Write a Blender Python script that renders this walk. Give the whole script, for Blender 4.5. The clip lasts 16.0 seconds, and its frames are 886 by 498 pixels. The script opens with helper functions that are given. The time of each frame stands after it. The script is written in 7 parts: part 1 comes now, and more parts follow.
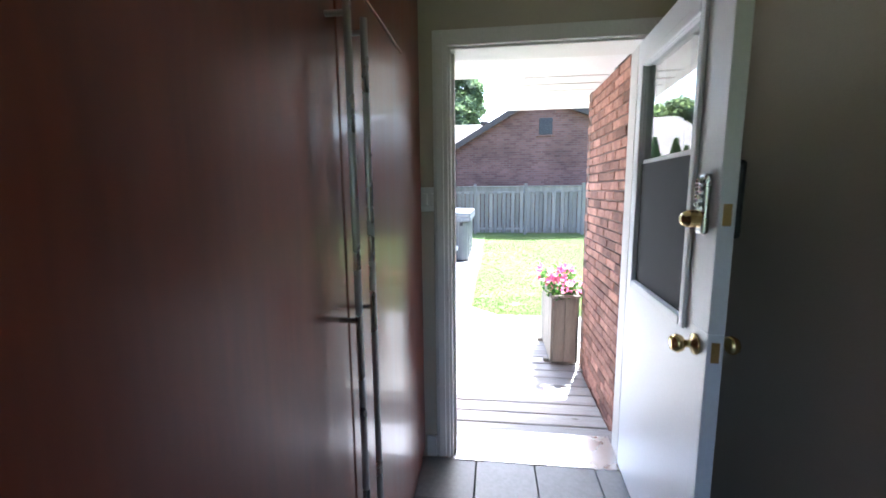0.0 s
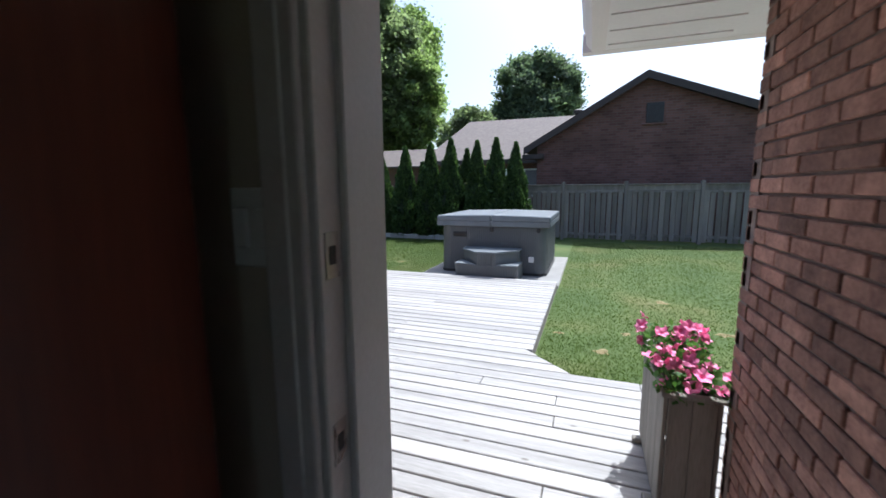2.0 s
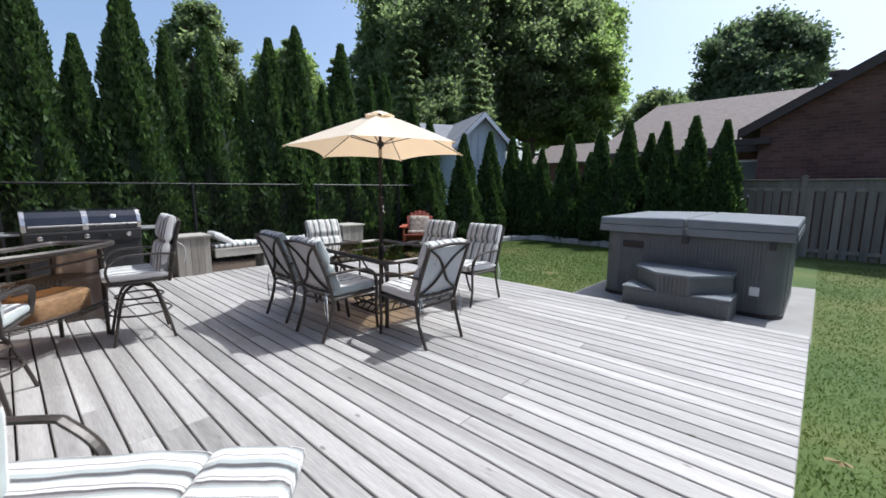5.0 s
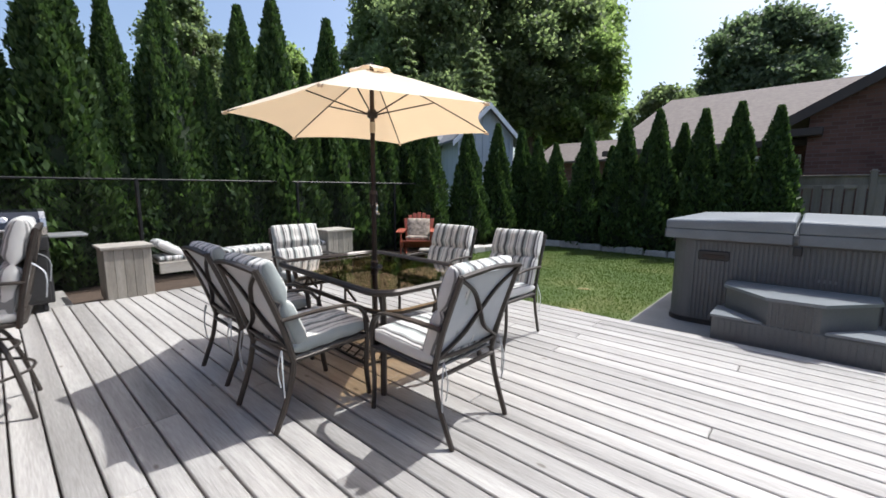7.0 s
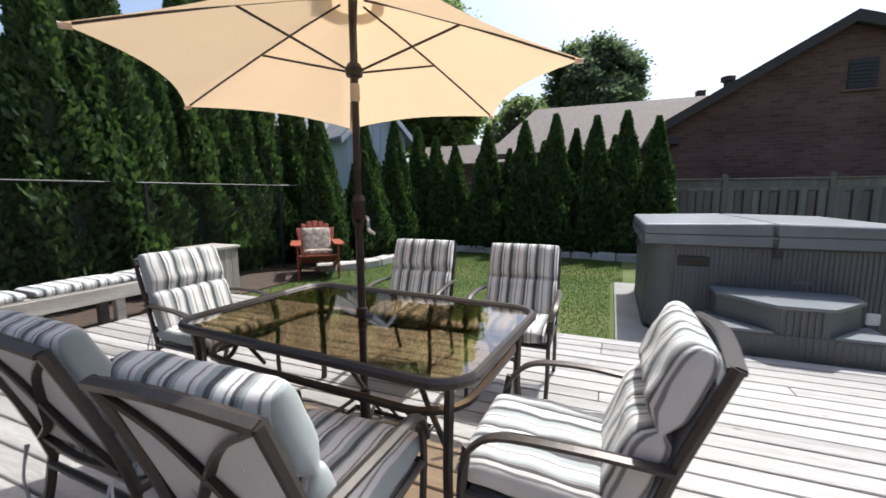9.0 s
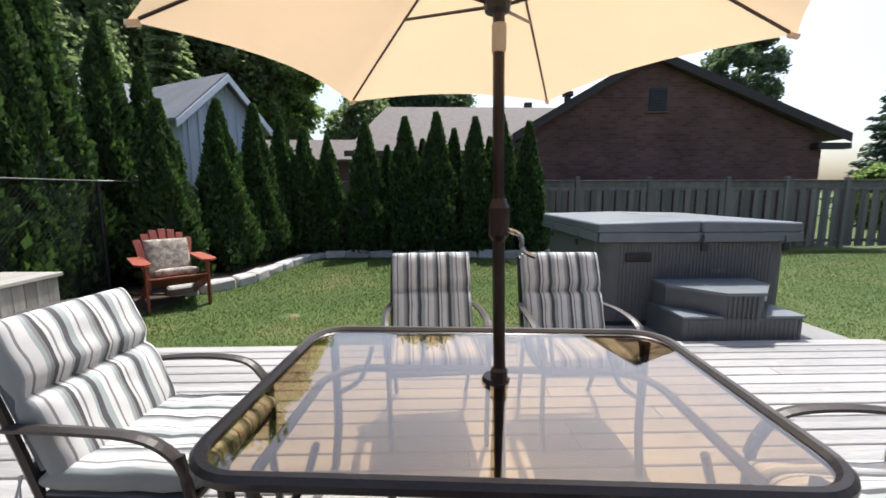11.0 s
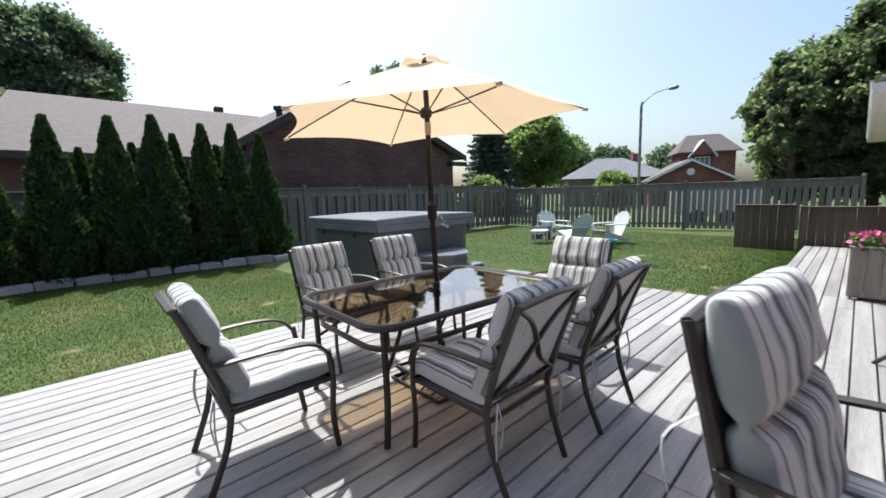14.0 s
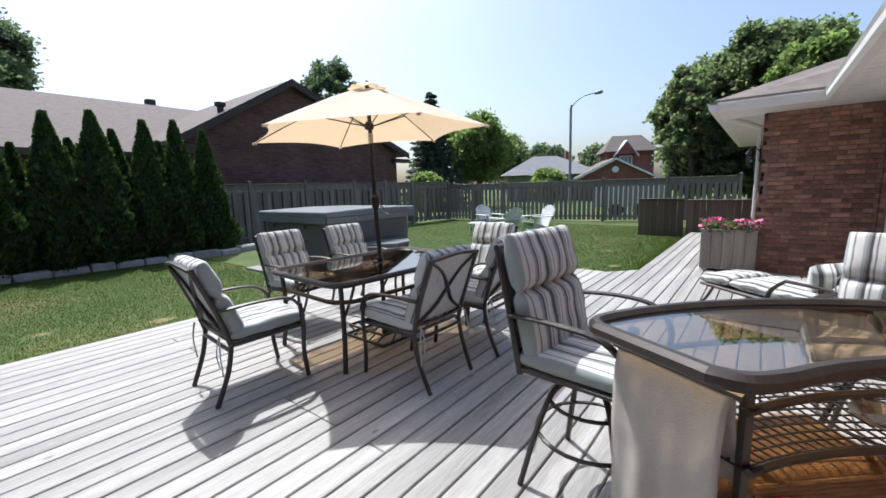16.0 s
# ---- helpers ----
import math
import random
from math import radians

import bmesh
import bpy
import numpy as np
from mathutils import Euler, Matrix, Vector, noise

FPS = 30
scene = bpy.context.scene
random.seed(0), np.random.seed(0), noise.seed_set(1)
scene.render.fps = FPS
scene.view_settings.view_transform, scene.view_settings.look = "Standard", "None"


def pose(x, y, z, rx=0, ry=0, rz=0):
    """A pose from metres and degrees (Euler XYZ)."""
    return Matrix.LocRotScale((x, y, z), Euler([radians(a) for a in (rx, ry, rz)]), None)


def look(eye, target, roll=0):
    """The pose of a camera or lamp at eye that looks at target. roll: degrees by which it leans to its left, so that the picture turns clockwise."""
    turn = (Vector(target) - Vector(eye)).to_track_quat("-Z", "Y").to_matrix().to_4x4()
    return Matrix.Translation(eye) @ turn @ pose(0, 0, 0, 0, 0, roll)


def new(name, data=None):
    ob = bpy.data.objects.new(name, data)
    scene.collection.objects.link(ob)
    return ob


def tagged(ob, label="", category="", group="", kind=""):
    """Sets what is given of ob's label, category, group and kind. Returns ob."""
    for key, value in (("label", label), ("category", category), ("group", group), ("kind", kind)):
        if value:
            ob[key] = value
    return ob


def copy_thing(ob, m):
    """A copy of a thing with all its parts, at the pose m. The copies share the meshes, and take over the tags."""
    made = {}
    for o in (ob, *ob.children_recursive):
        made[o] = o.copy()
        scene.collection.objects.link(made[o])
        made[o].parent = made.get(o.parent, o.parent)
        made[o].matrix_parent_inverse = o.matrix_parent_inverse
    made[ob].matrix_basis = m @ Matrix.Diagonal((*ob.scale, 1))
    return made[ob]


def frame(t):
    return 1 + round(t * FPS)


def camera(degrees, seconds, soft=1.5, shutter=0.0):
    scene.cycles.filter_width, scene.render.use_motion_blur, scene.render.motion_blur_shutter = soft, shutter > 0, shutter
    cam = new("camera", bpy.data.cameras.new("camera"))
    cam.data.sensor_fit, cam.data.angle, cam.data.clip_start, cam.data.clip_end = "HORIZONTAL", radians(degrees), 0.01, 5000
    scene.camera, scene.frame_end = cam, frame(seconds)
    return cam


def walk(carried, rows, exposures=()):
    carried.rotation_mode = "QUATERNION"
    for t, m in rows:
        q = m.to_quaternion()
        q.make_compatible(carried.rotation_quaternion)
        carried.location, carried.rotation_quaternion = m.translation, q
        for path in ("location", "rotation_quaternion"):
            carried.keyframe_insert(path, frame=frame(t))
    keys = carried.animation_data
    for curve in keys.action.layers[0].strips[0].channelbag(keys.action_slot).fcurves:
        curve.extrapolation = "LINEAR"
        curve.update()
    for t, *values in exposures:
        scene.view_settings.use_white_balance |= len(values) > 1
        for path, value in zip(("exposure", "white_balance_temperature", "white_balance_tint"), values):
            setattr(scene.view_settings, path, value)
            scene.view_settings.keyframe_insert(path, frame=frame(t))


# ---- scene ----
cam = camera(94.8, 16.0, soft=1.6, shutter=0.3)
# seconds, eye x, y, z, heading, pitch, roll
PATH = [
    (0.0, 0.01, 0.033, 1.545, 7.06, -8.2, 0.61),
    (0.5, 0.144, 0.408, 1.543, 11.33, -8.33, 0.5),
    (1.0, 0.2, 0.805, 1.543, 13.63, -8.43, 0.41),
    (1.5, 0.185, 1.178, 1.543, 16.61, -8.43, 0.39),
    (2.0, 0.16, 1.577, 1.556, 19.81, -8.37, 0.37),
    (2.5, 0.149, 1.929, 1.549, 24.23, -8.18, 0.28),
    (3.0, 0.103, 2.212, 1.559, 29.31, -8.11, 0.14),
    (3.5, 0.066, 2.489, 1.54, 34.79, -8.07, 0.02),
    (4.0, -0.004, 2.73, 1.492, 40.03, -8.06, -0.18),
    (6.5, -1.212, 4.022, 1.351, 43.65, -8.39, -0.19),
    (7.0, -1.549, 4.213, 1.328, 41.94, -7.96, -0.07),
    (7.5, -1.931, 4.344, 1.334, 38.61, -7.83, -0.12),
    (8.0, -2.293, 4.456, 1.34, 34.7, -7.69, -0.03),
    (8.5, -2.672, 4.511, 1.342, 29.32, -7.59, 0.04),
    (9.0, -3.044, 4.576, 1.34, 22.36, -7.59, 0.23),
    (11.5, -4.821, 5.036, 1.378, -7.88, -7.89, 0.59),
    (12.0, -5.164, 4.984, 1.412, -15.4, -7.81, 1.18),
    (12.5, -5.446, 4.9, 1.414, -24.54, -7.65, 0.94),
    (13.0, -5.727, 4.692, 1.402, -33.45, -7.41, 1.31),
    (13.5, -6.013, 4.44, 1.409, -40.23, -7.42, 1.4),
    (14.0, -6.249, 4.202, 1.392, -44.53, -7.73, 1.68),
    (14.5, -6.448, 3.978, 1.389, -46.96, -7.99, 1.76),
    (15.0, -6.654, 3.804, 1.373, -49.14, -8.16, 1.63),
    (15.5, -6.807, 3.67, 1.368, -51.13, -8.25, 1.71),
    (16.0, -6.86, 3.522, 1.377, -52.11, -8.49, 1.71),
]
EXPOSURE = [(0.0, 3.3, 5600, 9), (0.5, 2.6, 5600, 9), (1.0, 1.65, 5650, 9), (1.5, 1.05, 5680, 9), (2.0, 0.75, 5700, 9), (2.6, 0.5, 5700, 9), (3.2, 0.42, 5700, 9), (4.0, 0.36, 5750, 9), (6.5, 0.5, 6150, 10), (9.0, 0.55, 6250, 10), (12.5, 0.6, 6200, 10), (14.0, 0.58, 6050, 9), (16.0, 0.48, 6000, 9)]
walk(cam, [(t, pose(x, y, z, 90 + pitch, roll, yaw)) for t, x, y, z, yaw, pitch, roll in PATH], EXPOSURE)

# ---------------------------------------------------------------- light
SUN_WAY = Vector((-0.35, -1.0, -1.87)).normalized()
world = bpy.data.worlds.new("sky")
scene.world = world
world.use_nodes = True
wn, wl = world.node_tree.nodes, world.node_tree.links
sky = wn.new("ShaderNodeTexSky")
sky.sky_type = "NISHITA"
sky.sun_disc = False
sky.sun_elevation = math.asin(-SUN_WAY.z)
sky.sun_rotation = math.atan2(-SUN_WAY.x, -SUN_WAY.y)
sky.air_density, sky.dust_density, sky.ozone_density = 1.0, 3.8, 1.0
wn["Background"].inputs["Strength"].default_value = 0.15
wl.new(sky.outputs["Color"], wn["Background"].inputs["Color"])
sun = new("sun", bpy.data.lights.new("sun", "SUN"))
sun.data.energy, sun.data.angle, sun.data.color = 4.3, radians(0.6), (1.0, 0.97, 0.92)
sun.matrix_world = look((0, 0, 30), Vector((0, 0, 30)) + SUN_WAY)

# ---------------------------------------------------------------- materials
def node_mat(name):
    m = bpy.data.materials.new(name)
    m.use_nodes = True
    return m, m.node_tree.nodes, m.node_tree.links, m.node_tree.nodes["Principled BSDF"]


def ramp_node(n, stops, constant=False):
    r = n.new("ShaderNodeValToRGB")
    e = r.color_ramp.elements
    if constant:
        r.color_ramp.interpolation = "CONSTANT"
    while len(e) < len(stops):
        e.new(0.5)
    for k, (p, c) in enumerate(stops):
        e[k].position, e[k].color = p, (*c, 1)
    return r


def surface(name, dark, light, scale=6.0, rough=0.6, metal=0.0, fine=60.0, bump=0.15, stretch=(1, 1, 1), spread=0.0, coat=0.0, spec=0.5, detail=6.0):
    """Two-tone surface: broad stains and fine grain, with a fine relief."""
    m, n, l, b = node_mat(name)
    tc = n.new("ShaderNodeTexCoord")
    mp = n.new("ShaderNodeMapping")
    mp.inputs["Scale"].default_value = stretch
    l.new(tc.outputs["Object"], mp.inputs["Vector"])
    vec = mp.outputs["Vector"]
    if spread:
        info = n.new("ShaderNodeObjectInfo")
        off = n.new("ShaderNodeVectorMath")
        off.operation = "MULTIPLY_ADD"
        comb = n.new("ShaderNodeCombineXYZ")
        l.new(info.outputs["Random"], comb.inputs[0])
        l.new(info.outputs["Random"], comb.inputs[1])
        l.new(info.outputs["Random"], comb.inputs[2])
        off.inputs[1].default_value = (37.0, 53.0, 71.0)
        l.new(comb.outputs[0], off.inputs[0])
        l.new(vec, off.inputs[2])
        vec = off.outputs[0]
    broad = n.new("ShaderNodeTexNoise")
    broad.inputs["Scale"].default_value, broad.inputs["Detail"].default_value = scale, detail
    grain = n.new("ShaderNodeTexNoise")
    grain.inputs["Scale"].default_value, grain.inputs["Detail"].default_value = fine, 4.0
    l.new(vec, broad.inputs["Vector"])
    l.new(vec, grain.inputs["Vector"])
    mix = n.new("ShaderNodeMath")
    mix.operation = "MULTIPLY_ADD"
    mix.inputs[1].default_value = 0.4
    l.new(grain.outputs["Fac"], mix.inputs[0])
    half = n.new("ShaderNodeMath")
    half.operation = "MULTIPLY"
    half.inputs[1].default_value = 0.6
    l.new(broad.outputs["Fac"], half.inputs[0])
    l.new(half.outputs[0], mix.inputs[2])
    r = ramp_node(n, [(0.3, dark), (0.7, light)])
    l.new(mix.outputs[0], r.inputs["Fac"])
    colour = r.outputs["Color"]
    if spread:
        hsv = n.new("ShaderNodeHueSaturation")
        rng = n.new("ShaderNodeMapRange")
        rng.inputs["To Min"].default_value, rng.inputs["To Max"].default_value = 1 - spread, 1 + spread
        l.new(info.outputs["Random"], rng.inputs["Value"])
        l.new(rng.outputs[0], hsv.inputs["Value"])
        l.new(colour, hsv.inputs["Color"])
        colour = hsv.outputs["Color"]
    l.new(colour, b.inputs["Base Color"])
    b.inputs["Metallic"].default_value = metal
    b.inputs["Specular IOR Level"].default_value = spec
    b.inputs["Coat Weight"].default_value = coat
    rr = n.new("ShaderNodeMapRange")
    rr.inputs["To Min"].default_value, rr.inputs["To Max"].default_value = max(0.03, rough - 0.1), min(1.0, rough + 0.1)
    l.new(broad.outputs["Fac"], rr.inputs["Value"])
    l.new(rr.outputs[0], b.inputs["Roughness"])
    if bump:
        bp = n.new("ShaderNodeBump")
        bp.inputs["Strength"].default_value, bp.inputs["Distance"].default_value = bump, 0.004
        l.new(grain.outputs["Fac"], bp.inputs["Height"])
        l.new(bp.outputs[0], b.inputs["Normal"])
    return m


def striped(name, width=0.16, axis="X", wobble=0.006):
    """Woven outdoor fabric with white, grey, sage and charcoal stripes."""
    m, n, l, b = node_mat(name)
    tc = n.new("ShaderNodeTexCoord")
    sep = n.new("ShaderNodeSeparateXYZ")
    nz = n.new("ShaderNodeTexNoise")
    nz.inputs["Scale"].default_value = 5.0
    l.new(tc.outputs["Object"], nz.inputs["Vector"])
    l.new(tc.outputs["Object"], sep.inputs[0])
    wob = n.new("ShaderNodeMath")
    wob.operation = "MULTIPLY_ADD"
    wob.inputs[1].default_value = wobble * 3
    l.new(nz.outputs["Fac"], wob.inputs[0])
    l.new(sep.outputs[axis], wob.inputs[2])
    sc = n.new("ShaderNodeMath")
    sc.operation = "MULTIPLY_ADD"
    sc.inputs[1].default_value, sc.inputs[2].default_value = 1 / width, 10.99
    l.new(wob.outputs[0], sc.inputs[0])
    fr = n.new("ShaderNodeMath")
    fr.operation = "FRACT"
    l.new(sc.outputs[0], fr.inputs[0])
    W, G, S, D = (0.7, 0.69, 0.66), (0.24, 0.235, 0.23), (0.36, 0.4, 0.385), (0.07, 0.068, 0.072)
    r = ramp_node(n, [(0.0, W), (0.17, G), (0.21, W), (0.3, S), (0.42, D), (0.53, S), (0.58, W), (0.72, G), (0.76, W), (0.82, D), (0.88, G), (0.93, S)], True)
    l.new(fr.outputs[0], r.inputs["Fac"])
    soft = n.new("ShaderNodeTexNoise")
    soft.inputs["Scale"].default_value, soft.inputs["Detail"].default_value = 9.0, 5.0
    l.new(tc.outputs["Object"], soft.inputs["Vector"])
    dirt = n.new("ShaderNodeMixRGB")
    dirt.blend_type = "MULTIPLY"
    dirt.inputs["Fac"].default_value = 0.25
    l.new(r.outputs["Color"], dirt.inputs["Color1"])
    l.new(soft.outputs["Fac"], dirt.inputs["Color2"])
    l.new(dirt.outputs["Color"], b.inputs["Base Color"])
    b.inputs["Roughness"].default_value = 0.85
    b.inputs["Sheen Weight"].default_value = 0.2
    weave = n.new("ShaderNodeTexNoise")
    weave.inputs["Scale"].default_value = 400.0
    l.new(tc.outputs["Object"], weave.inputs["Vector"])
    fold = n.new("ShaderNodeMath")
    fold.operation = "MULTIPLY_ADD"
    fold.inputs[1].default_value = 3.0
    l.new(soft.outputs["Fac"], fold.inputs[0])
    l.new(weave.outputs["Fac"], fold.inputs[2])
    bp = n.new("ShaderNodeBump")
    bp.inputs["Strength"].default_value, bp.inputs["Distance"].default_value = 0.35, 0.01
    l.new(fold.outputs[0], bp.inputs["Height"])
    l.new(bp.outputs[0], b.inputs["Normal"])
    return m


def leafy(name, dark, light, thin=0.35, rough=0.55):
    """Leaves: colour changes from leaf to leaf, light shines through."""
    m, n, l, b = node_mat(name)
    geo = n.new("ShaderNodeNewGeometry")
    r = ramp_node(n, [(0.0, dark), (0.55, tuple((a + c) / 2 for a, c in zip(dark, light))), (1.0, light)])
    l.new(geo.outputs["Random Per Island"], r.inputs["Fac"])
    l.new(r.outputs["Color"], b.inputs["Base Color"])
    b.inputs["Roughness"].default_value = rough
    b.inputs["Specular IOR Level"].default_value = 0.3
    tr = n.new("ShaderNodeBsdfTranslucent")
    warm = n.new("ShaderNodeMixRGB")
    warm.blend_type = "MULTIPLY"
    warm.inputs["Fac"].default_value = 1.0
    warm.inputs["Color2"].default_value = (1.0, 1.1, 0.7, 1)
    l.new(r.outputs["Color"], warm.inputs["Color1"])
    l.new(warm.outputs["Color"], tr.inputs["Color"])
    mx = n.new("ShaderNodeMixShader")
    mx.inputs["Fac"].default_value = thin
    l.new(b.outputs[0], mx.inputs[1])
    l.new(tr.outputs[0], mx.inputs[2])
    l.new(mx.outputs[0], n["Material Output"].inputs["Surface"])
    return m


def cloth(name, colour, thin):
    m = surface(name, tuple(c * 0.9 for c in colour), colour, 4.0, 0.85, 0.0, 300.0, 0.2)
    n, l = m.node_tree.nodes, m.node_tree.links
    tr = n.new("ShaderNodeBsdfTranslucent")
    tr.inputs["Color"].default_value = (colour[0], colour[1] * 0.79, colour[2] * 0.58, 1)
    mx = n.new("ShaderNodeMixShader")
    mx.inputs["Fac"].default_value = thin
    l.new(n["Principled BSDF"].outputs[0], mx.inputs[1])
    l.new(tr.outputs[0], mx.inputs[2])
    l.new(mx.outputs[0], n["Material Output"].inputs["Surface"])
    return m


def clear_glass(name, tint, rough=0.0):
    m, n, l, b = node_mat(name)
    b.inputs["Base Color"].default_value = (*tint, 1)
    b.inputs["Roughness"].default_value = rough
    b.inputs["Transmission Weight"].default_value = 1.0
    b.inputs["IOR"].default_value = 1.45
    return m


def thin_glass(name, tint, gloss=0.12):
    """A thin pane: what is behind shows through the tint, with a gloss that grows at grazing angles."""
    m, n, l, b = node_mat(name)
    tp = n.new("ShaderNodeBsdfTransparent")
    tp.inputs["Color"].default_value = (*tint, 1)
    gl = n.new("ShaderNodeBsdfGlossy")
    gl.inputs["Roughness"].default_value = 0.02
    fr = n.new("ShaderNodeLayerWeight")
    fr.inputs["Blend"].default_value = 0.5
    power = n.new("ShaderNodeMath")
    power.operation = "POWER"
    power.inputs[1].default_value = 2.6
    l.new(fr.outputs["Facing"], power.inputs[0])
    gain = n.new("ShaderNodeMath")
    gain.operation = "MULTIPLY_ADD"
    gain.inputs[1].default_value, gain.inputs[2].default_value = 0.9, gloss * 0.15
    gain.use_clamp = True
    l.new(power.outputs[0], gain.inputs[0])
    mx = n.new("ShaderNodeMixShader")
    l.new(gain.outputs[0], mx.inputs["Fac"])
    l.new(tp.outputs[0], mx.inputs[1])
    l.new(gl.outputs[0], mx.inputs[2])
    l.new(mx.outputs[0], n["Material Output"].inputs["Surface"])
    return m


def coursed(name, brick_dark, brick_light, mortar, width, height):
    """Far brickwork: courses too fine to pick apart."""
    m, n, l, b = node_mat(name)
    tc = n.new("ShaderNodeTexCoord")
    mp = n.new("ShaderNodeMapping")
    mp.inputs["Rotation"].default_value = (radians(90), 0, 0)
    l.new(tc.outputs["Object"], mp.inputs["Vector"])
    br = n.new("ShaderNodeTexBrick")
    br.inputs["Color1"].default_value, br.inputs["Color2"].default_value, br.inputs["Mortar"].default_value = (*brick_dark, 1), (*brick_light, 1), (*mortar, 1)
    br.inputs["Scale"].default_value = 1.0
    br.inputs["Brick Width"].default_value, br.inputs["Row Height"].default_value, br.inputs["Mortar Size"].default_value = width, height, 0.008
    l.new(mp.outputs[0], br.inputs["Vector"])
    nz = n.new("ShaderNodeTexNoise")
    nz.inputs["Scale"].default_value, nz.inputs["Detail"].default_value = 0.9, 8.0
    l.new(tc.outputs["Object"], nz.inputs["Vector"])
    mx = n.new("ShaderNodeMixRGB")
    mx.blend_type = "MULTIPLY"
    mx.inputs["Fac"].default_value = 0.7
    rr = ramp_node(n, [(0.35, (0.55, 0.52, 0.5)), (0.6, (1.0, 1.0, 1.0))])
    l.new(nz.outputs["Fac"], rr.inputs["Fac"])
    l.new(br.outputs["Color"], mx.inputs["Color1"])
    l.new(rr.outputs["Color"], mx.inputs["Color2"])
    l.new(mx.outputs["Color"], b.inputs["Base Color"])
    b.inputs["Roughness"].default_value = 0.9
    return m


DECK_WOOD = surface("weathered_deck_wood", (0.17, 0.162, 0.152), (0.43, 0.417, 0.397), 1.5, 0.56, 0, 26.0, 0.6, (0.35, 6, 6), 0.17)


def add_knots(m, size, dark):
    """Knots and small dark cracks, drawn out along the boards."""
    n, l = m.node_tree.nodes, m.node_tree.links
    b = n["Principled BSDF"]
    tc = n.new("ShaderNodeTexCoord")
    info = n.new("ShaderNodeObjectInfo")
    mp = n.new("ShaderNodeMapping")
    mp.inputs["Scale"].default_value = (1.0, 2.2, 1.0)
    l.new(tc.outputs["Object"], mp.inputs["Vector"])
    sh = n.new("ShaderNodeVectorMath")
    sh.operation = "MULTIPLY_ADD"
    sh.inputs[1].default_value = (91.0, 17.0, 0.0)
    cb = n.new("ShaderNodeCombineXYZ")
    l.new(info.outputs["Random"], cb.inputs[0])
    l.new(info.outputs["Random"], cb.inputs[1])
    l.new(cb.outputs[0], sh.inputs[0])
    l.new(mp.outputs[0], sh.inputs[2])
    vo = n.new("ShaderNodeTexVoronoi")
    vo.inputs["Scale"].default_value = 2.6
    l.new(sh.outputs[0], vo.inputs["Vector"])
    r = ramp_node(n, [(size * 0.5, dark), (size, (1, 1, 1))])
    l.new(vo.outputs["Distance"], r.inputs["Fac"])
    old = b.inputs["Base Color"].links[0].from_socket
    mx = n.new("ShaderNodeMixRGB")
    mx.blend_type = "MULTIPLY"
    mx.inputs["Fac"].default_value = 0.75
    l.new(old, mx.inputs["Color1"])
    l.new(r.outputs["Color"], mx.inputs["Color2"])
    l.new(mx.outputs["Color"], b.inputs["Base Color"])


add_knots(DECK_WOOD, 0.085, (0.32, 0.27, 0.22))
FENCE_WOOD = surface("weathered_fence_wood", (0.13, 0.115, 0.1), (0.27, 0.245, 0.22), 1.4, 0.85, 0, 30.0, 0.5, (6, 6, 0.4), 0.2)
GATE_WOOD = surface("dark_gate_wood", (0.06, 0.046, 0.036), (0.14, 0.11, 0.088), 1.4, 0.85, 0, 30.0, 0.5, (6, 6, 0.4), 0.2)
PLANTER_WOOD = surface("grey_planter_wood", (0.16, 0.145, 0.12), (0.36, 0.335, 0.29), 2.0, 0.8, 0, 30.0, 0.5, (6, 6, 0.5), 0.15)
BENCH_WOOD = surface("grey_bench_wood", (0.18, 0.165, 0.14), (0.38, 0.36, 0.32), 2.0, 0.8, 0, 30.0, 0.5, (6, 0.5, 6), 0.15)
BROWN_METAL = surface("bronze_powder_coat", (0.035, 0.029, 0.025), (0.065, 0.055, 0.048), 8.0, 0.42, 0.3, 120.0, 0.08)
DARK_METAL = surface("dark_bronze_pole", (0.018, 0.012, 0.01), (0.045, 0.03, 0.025), 8.0, 0.35, 0.3, 120.0, 0.05)
STRIPES = striped("striped_cushion_fabric", 0.19, "X")
STRIPES_BOLD = striped("bold_striped_pillow_fabric", 0.27, "X")
STRIPES_FINE = striped("striped_lounge_fabric", 0.22, "X")
CUSHION_BACK = surface("pale_grey_fabric", (0.4, 0.43, 0.46), (0.55, 0.57, 0.58), 5.0, 0.9, 0, 300.0, 0.3)
SLING = surface("grey_mesh_sling", (0.17, 0.165, 0.16), (0.24, 0.235, 0.23), 5.0, 0.8, 0, 300.0, 0.3)
CANVAS = cloth("cream_canvas", (0.8, 0.72, 0.58), 0.36)
TOWEL = surface("white_towel", (0.36, 0.33, 0.3), (0.49, 0.46, 0.42), 5.0, 0.95, 0, 260.0, 0.5)
TABLE_GLASS = thin_glass("bronze_tinted_glass", (0.78, 0.66, 0.5), 0.3)
PANE = thin_glass("window_glass", (0.82, 0.86, 0.85), 0.5)
SCREEN = surface("dark_insect_screen", (0.02, 0.022, 0.024), (0.035, 0.037, 0.04), 30.0, 0.8, 0, 500.0, 0.1)
TUB_PANEL = surface("grey_tub_panel", (0.095, 0.1, 0.1), (0.145, 0.15, 0.15), 3.0, 0.55, 0, 80.0, 0.15)
TUB_LID = surface("slate_vinyl_cover", (0.12, 0.135, 0.145), (0.2, 0.22, 0.235), 2.5, 0.4, 0, 160.0, 0.2)
BLACK_PLASTIC = surface("black_plastic", (0.012, 0.012, 0.013), (0.03, 0.03, 0.03), 9.0, 0.45, 0, 120.0, 0.05)
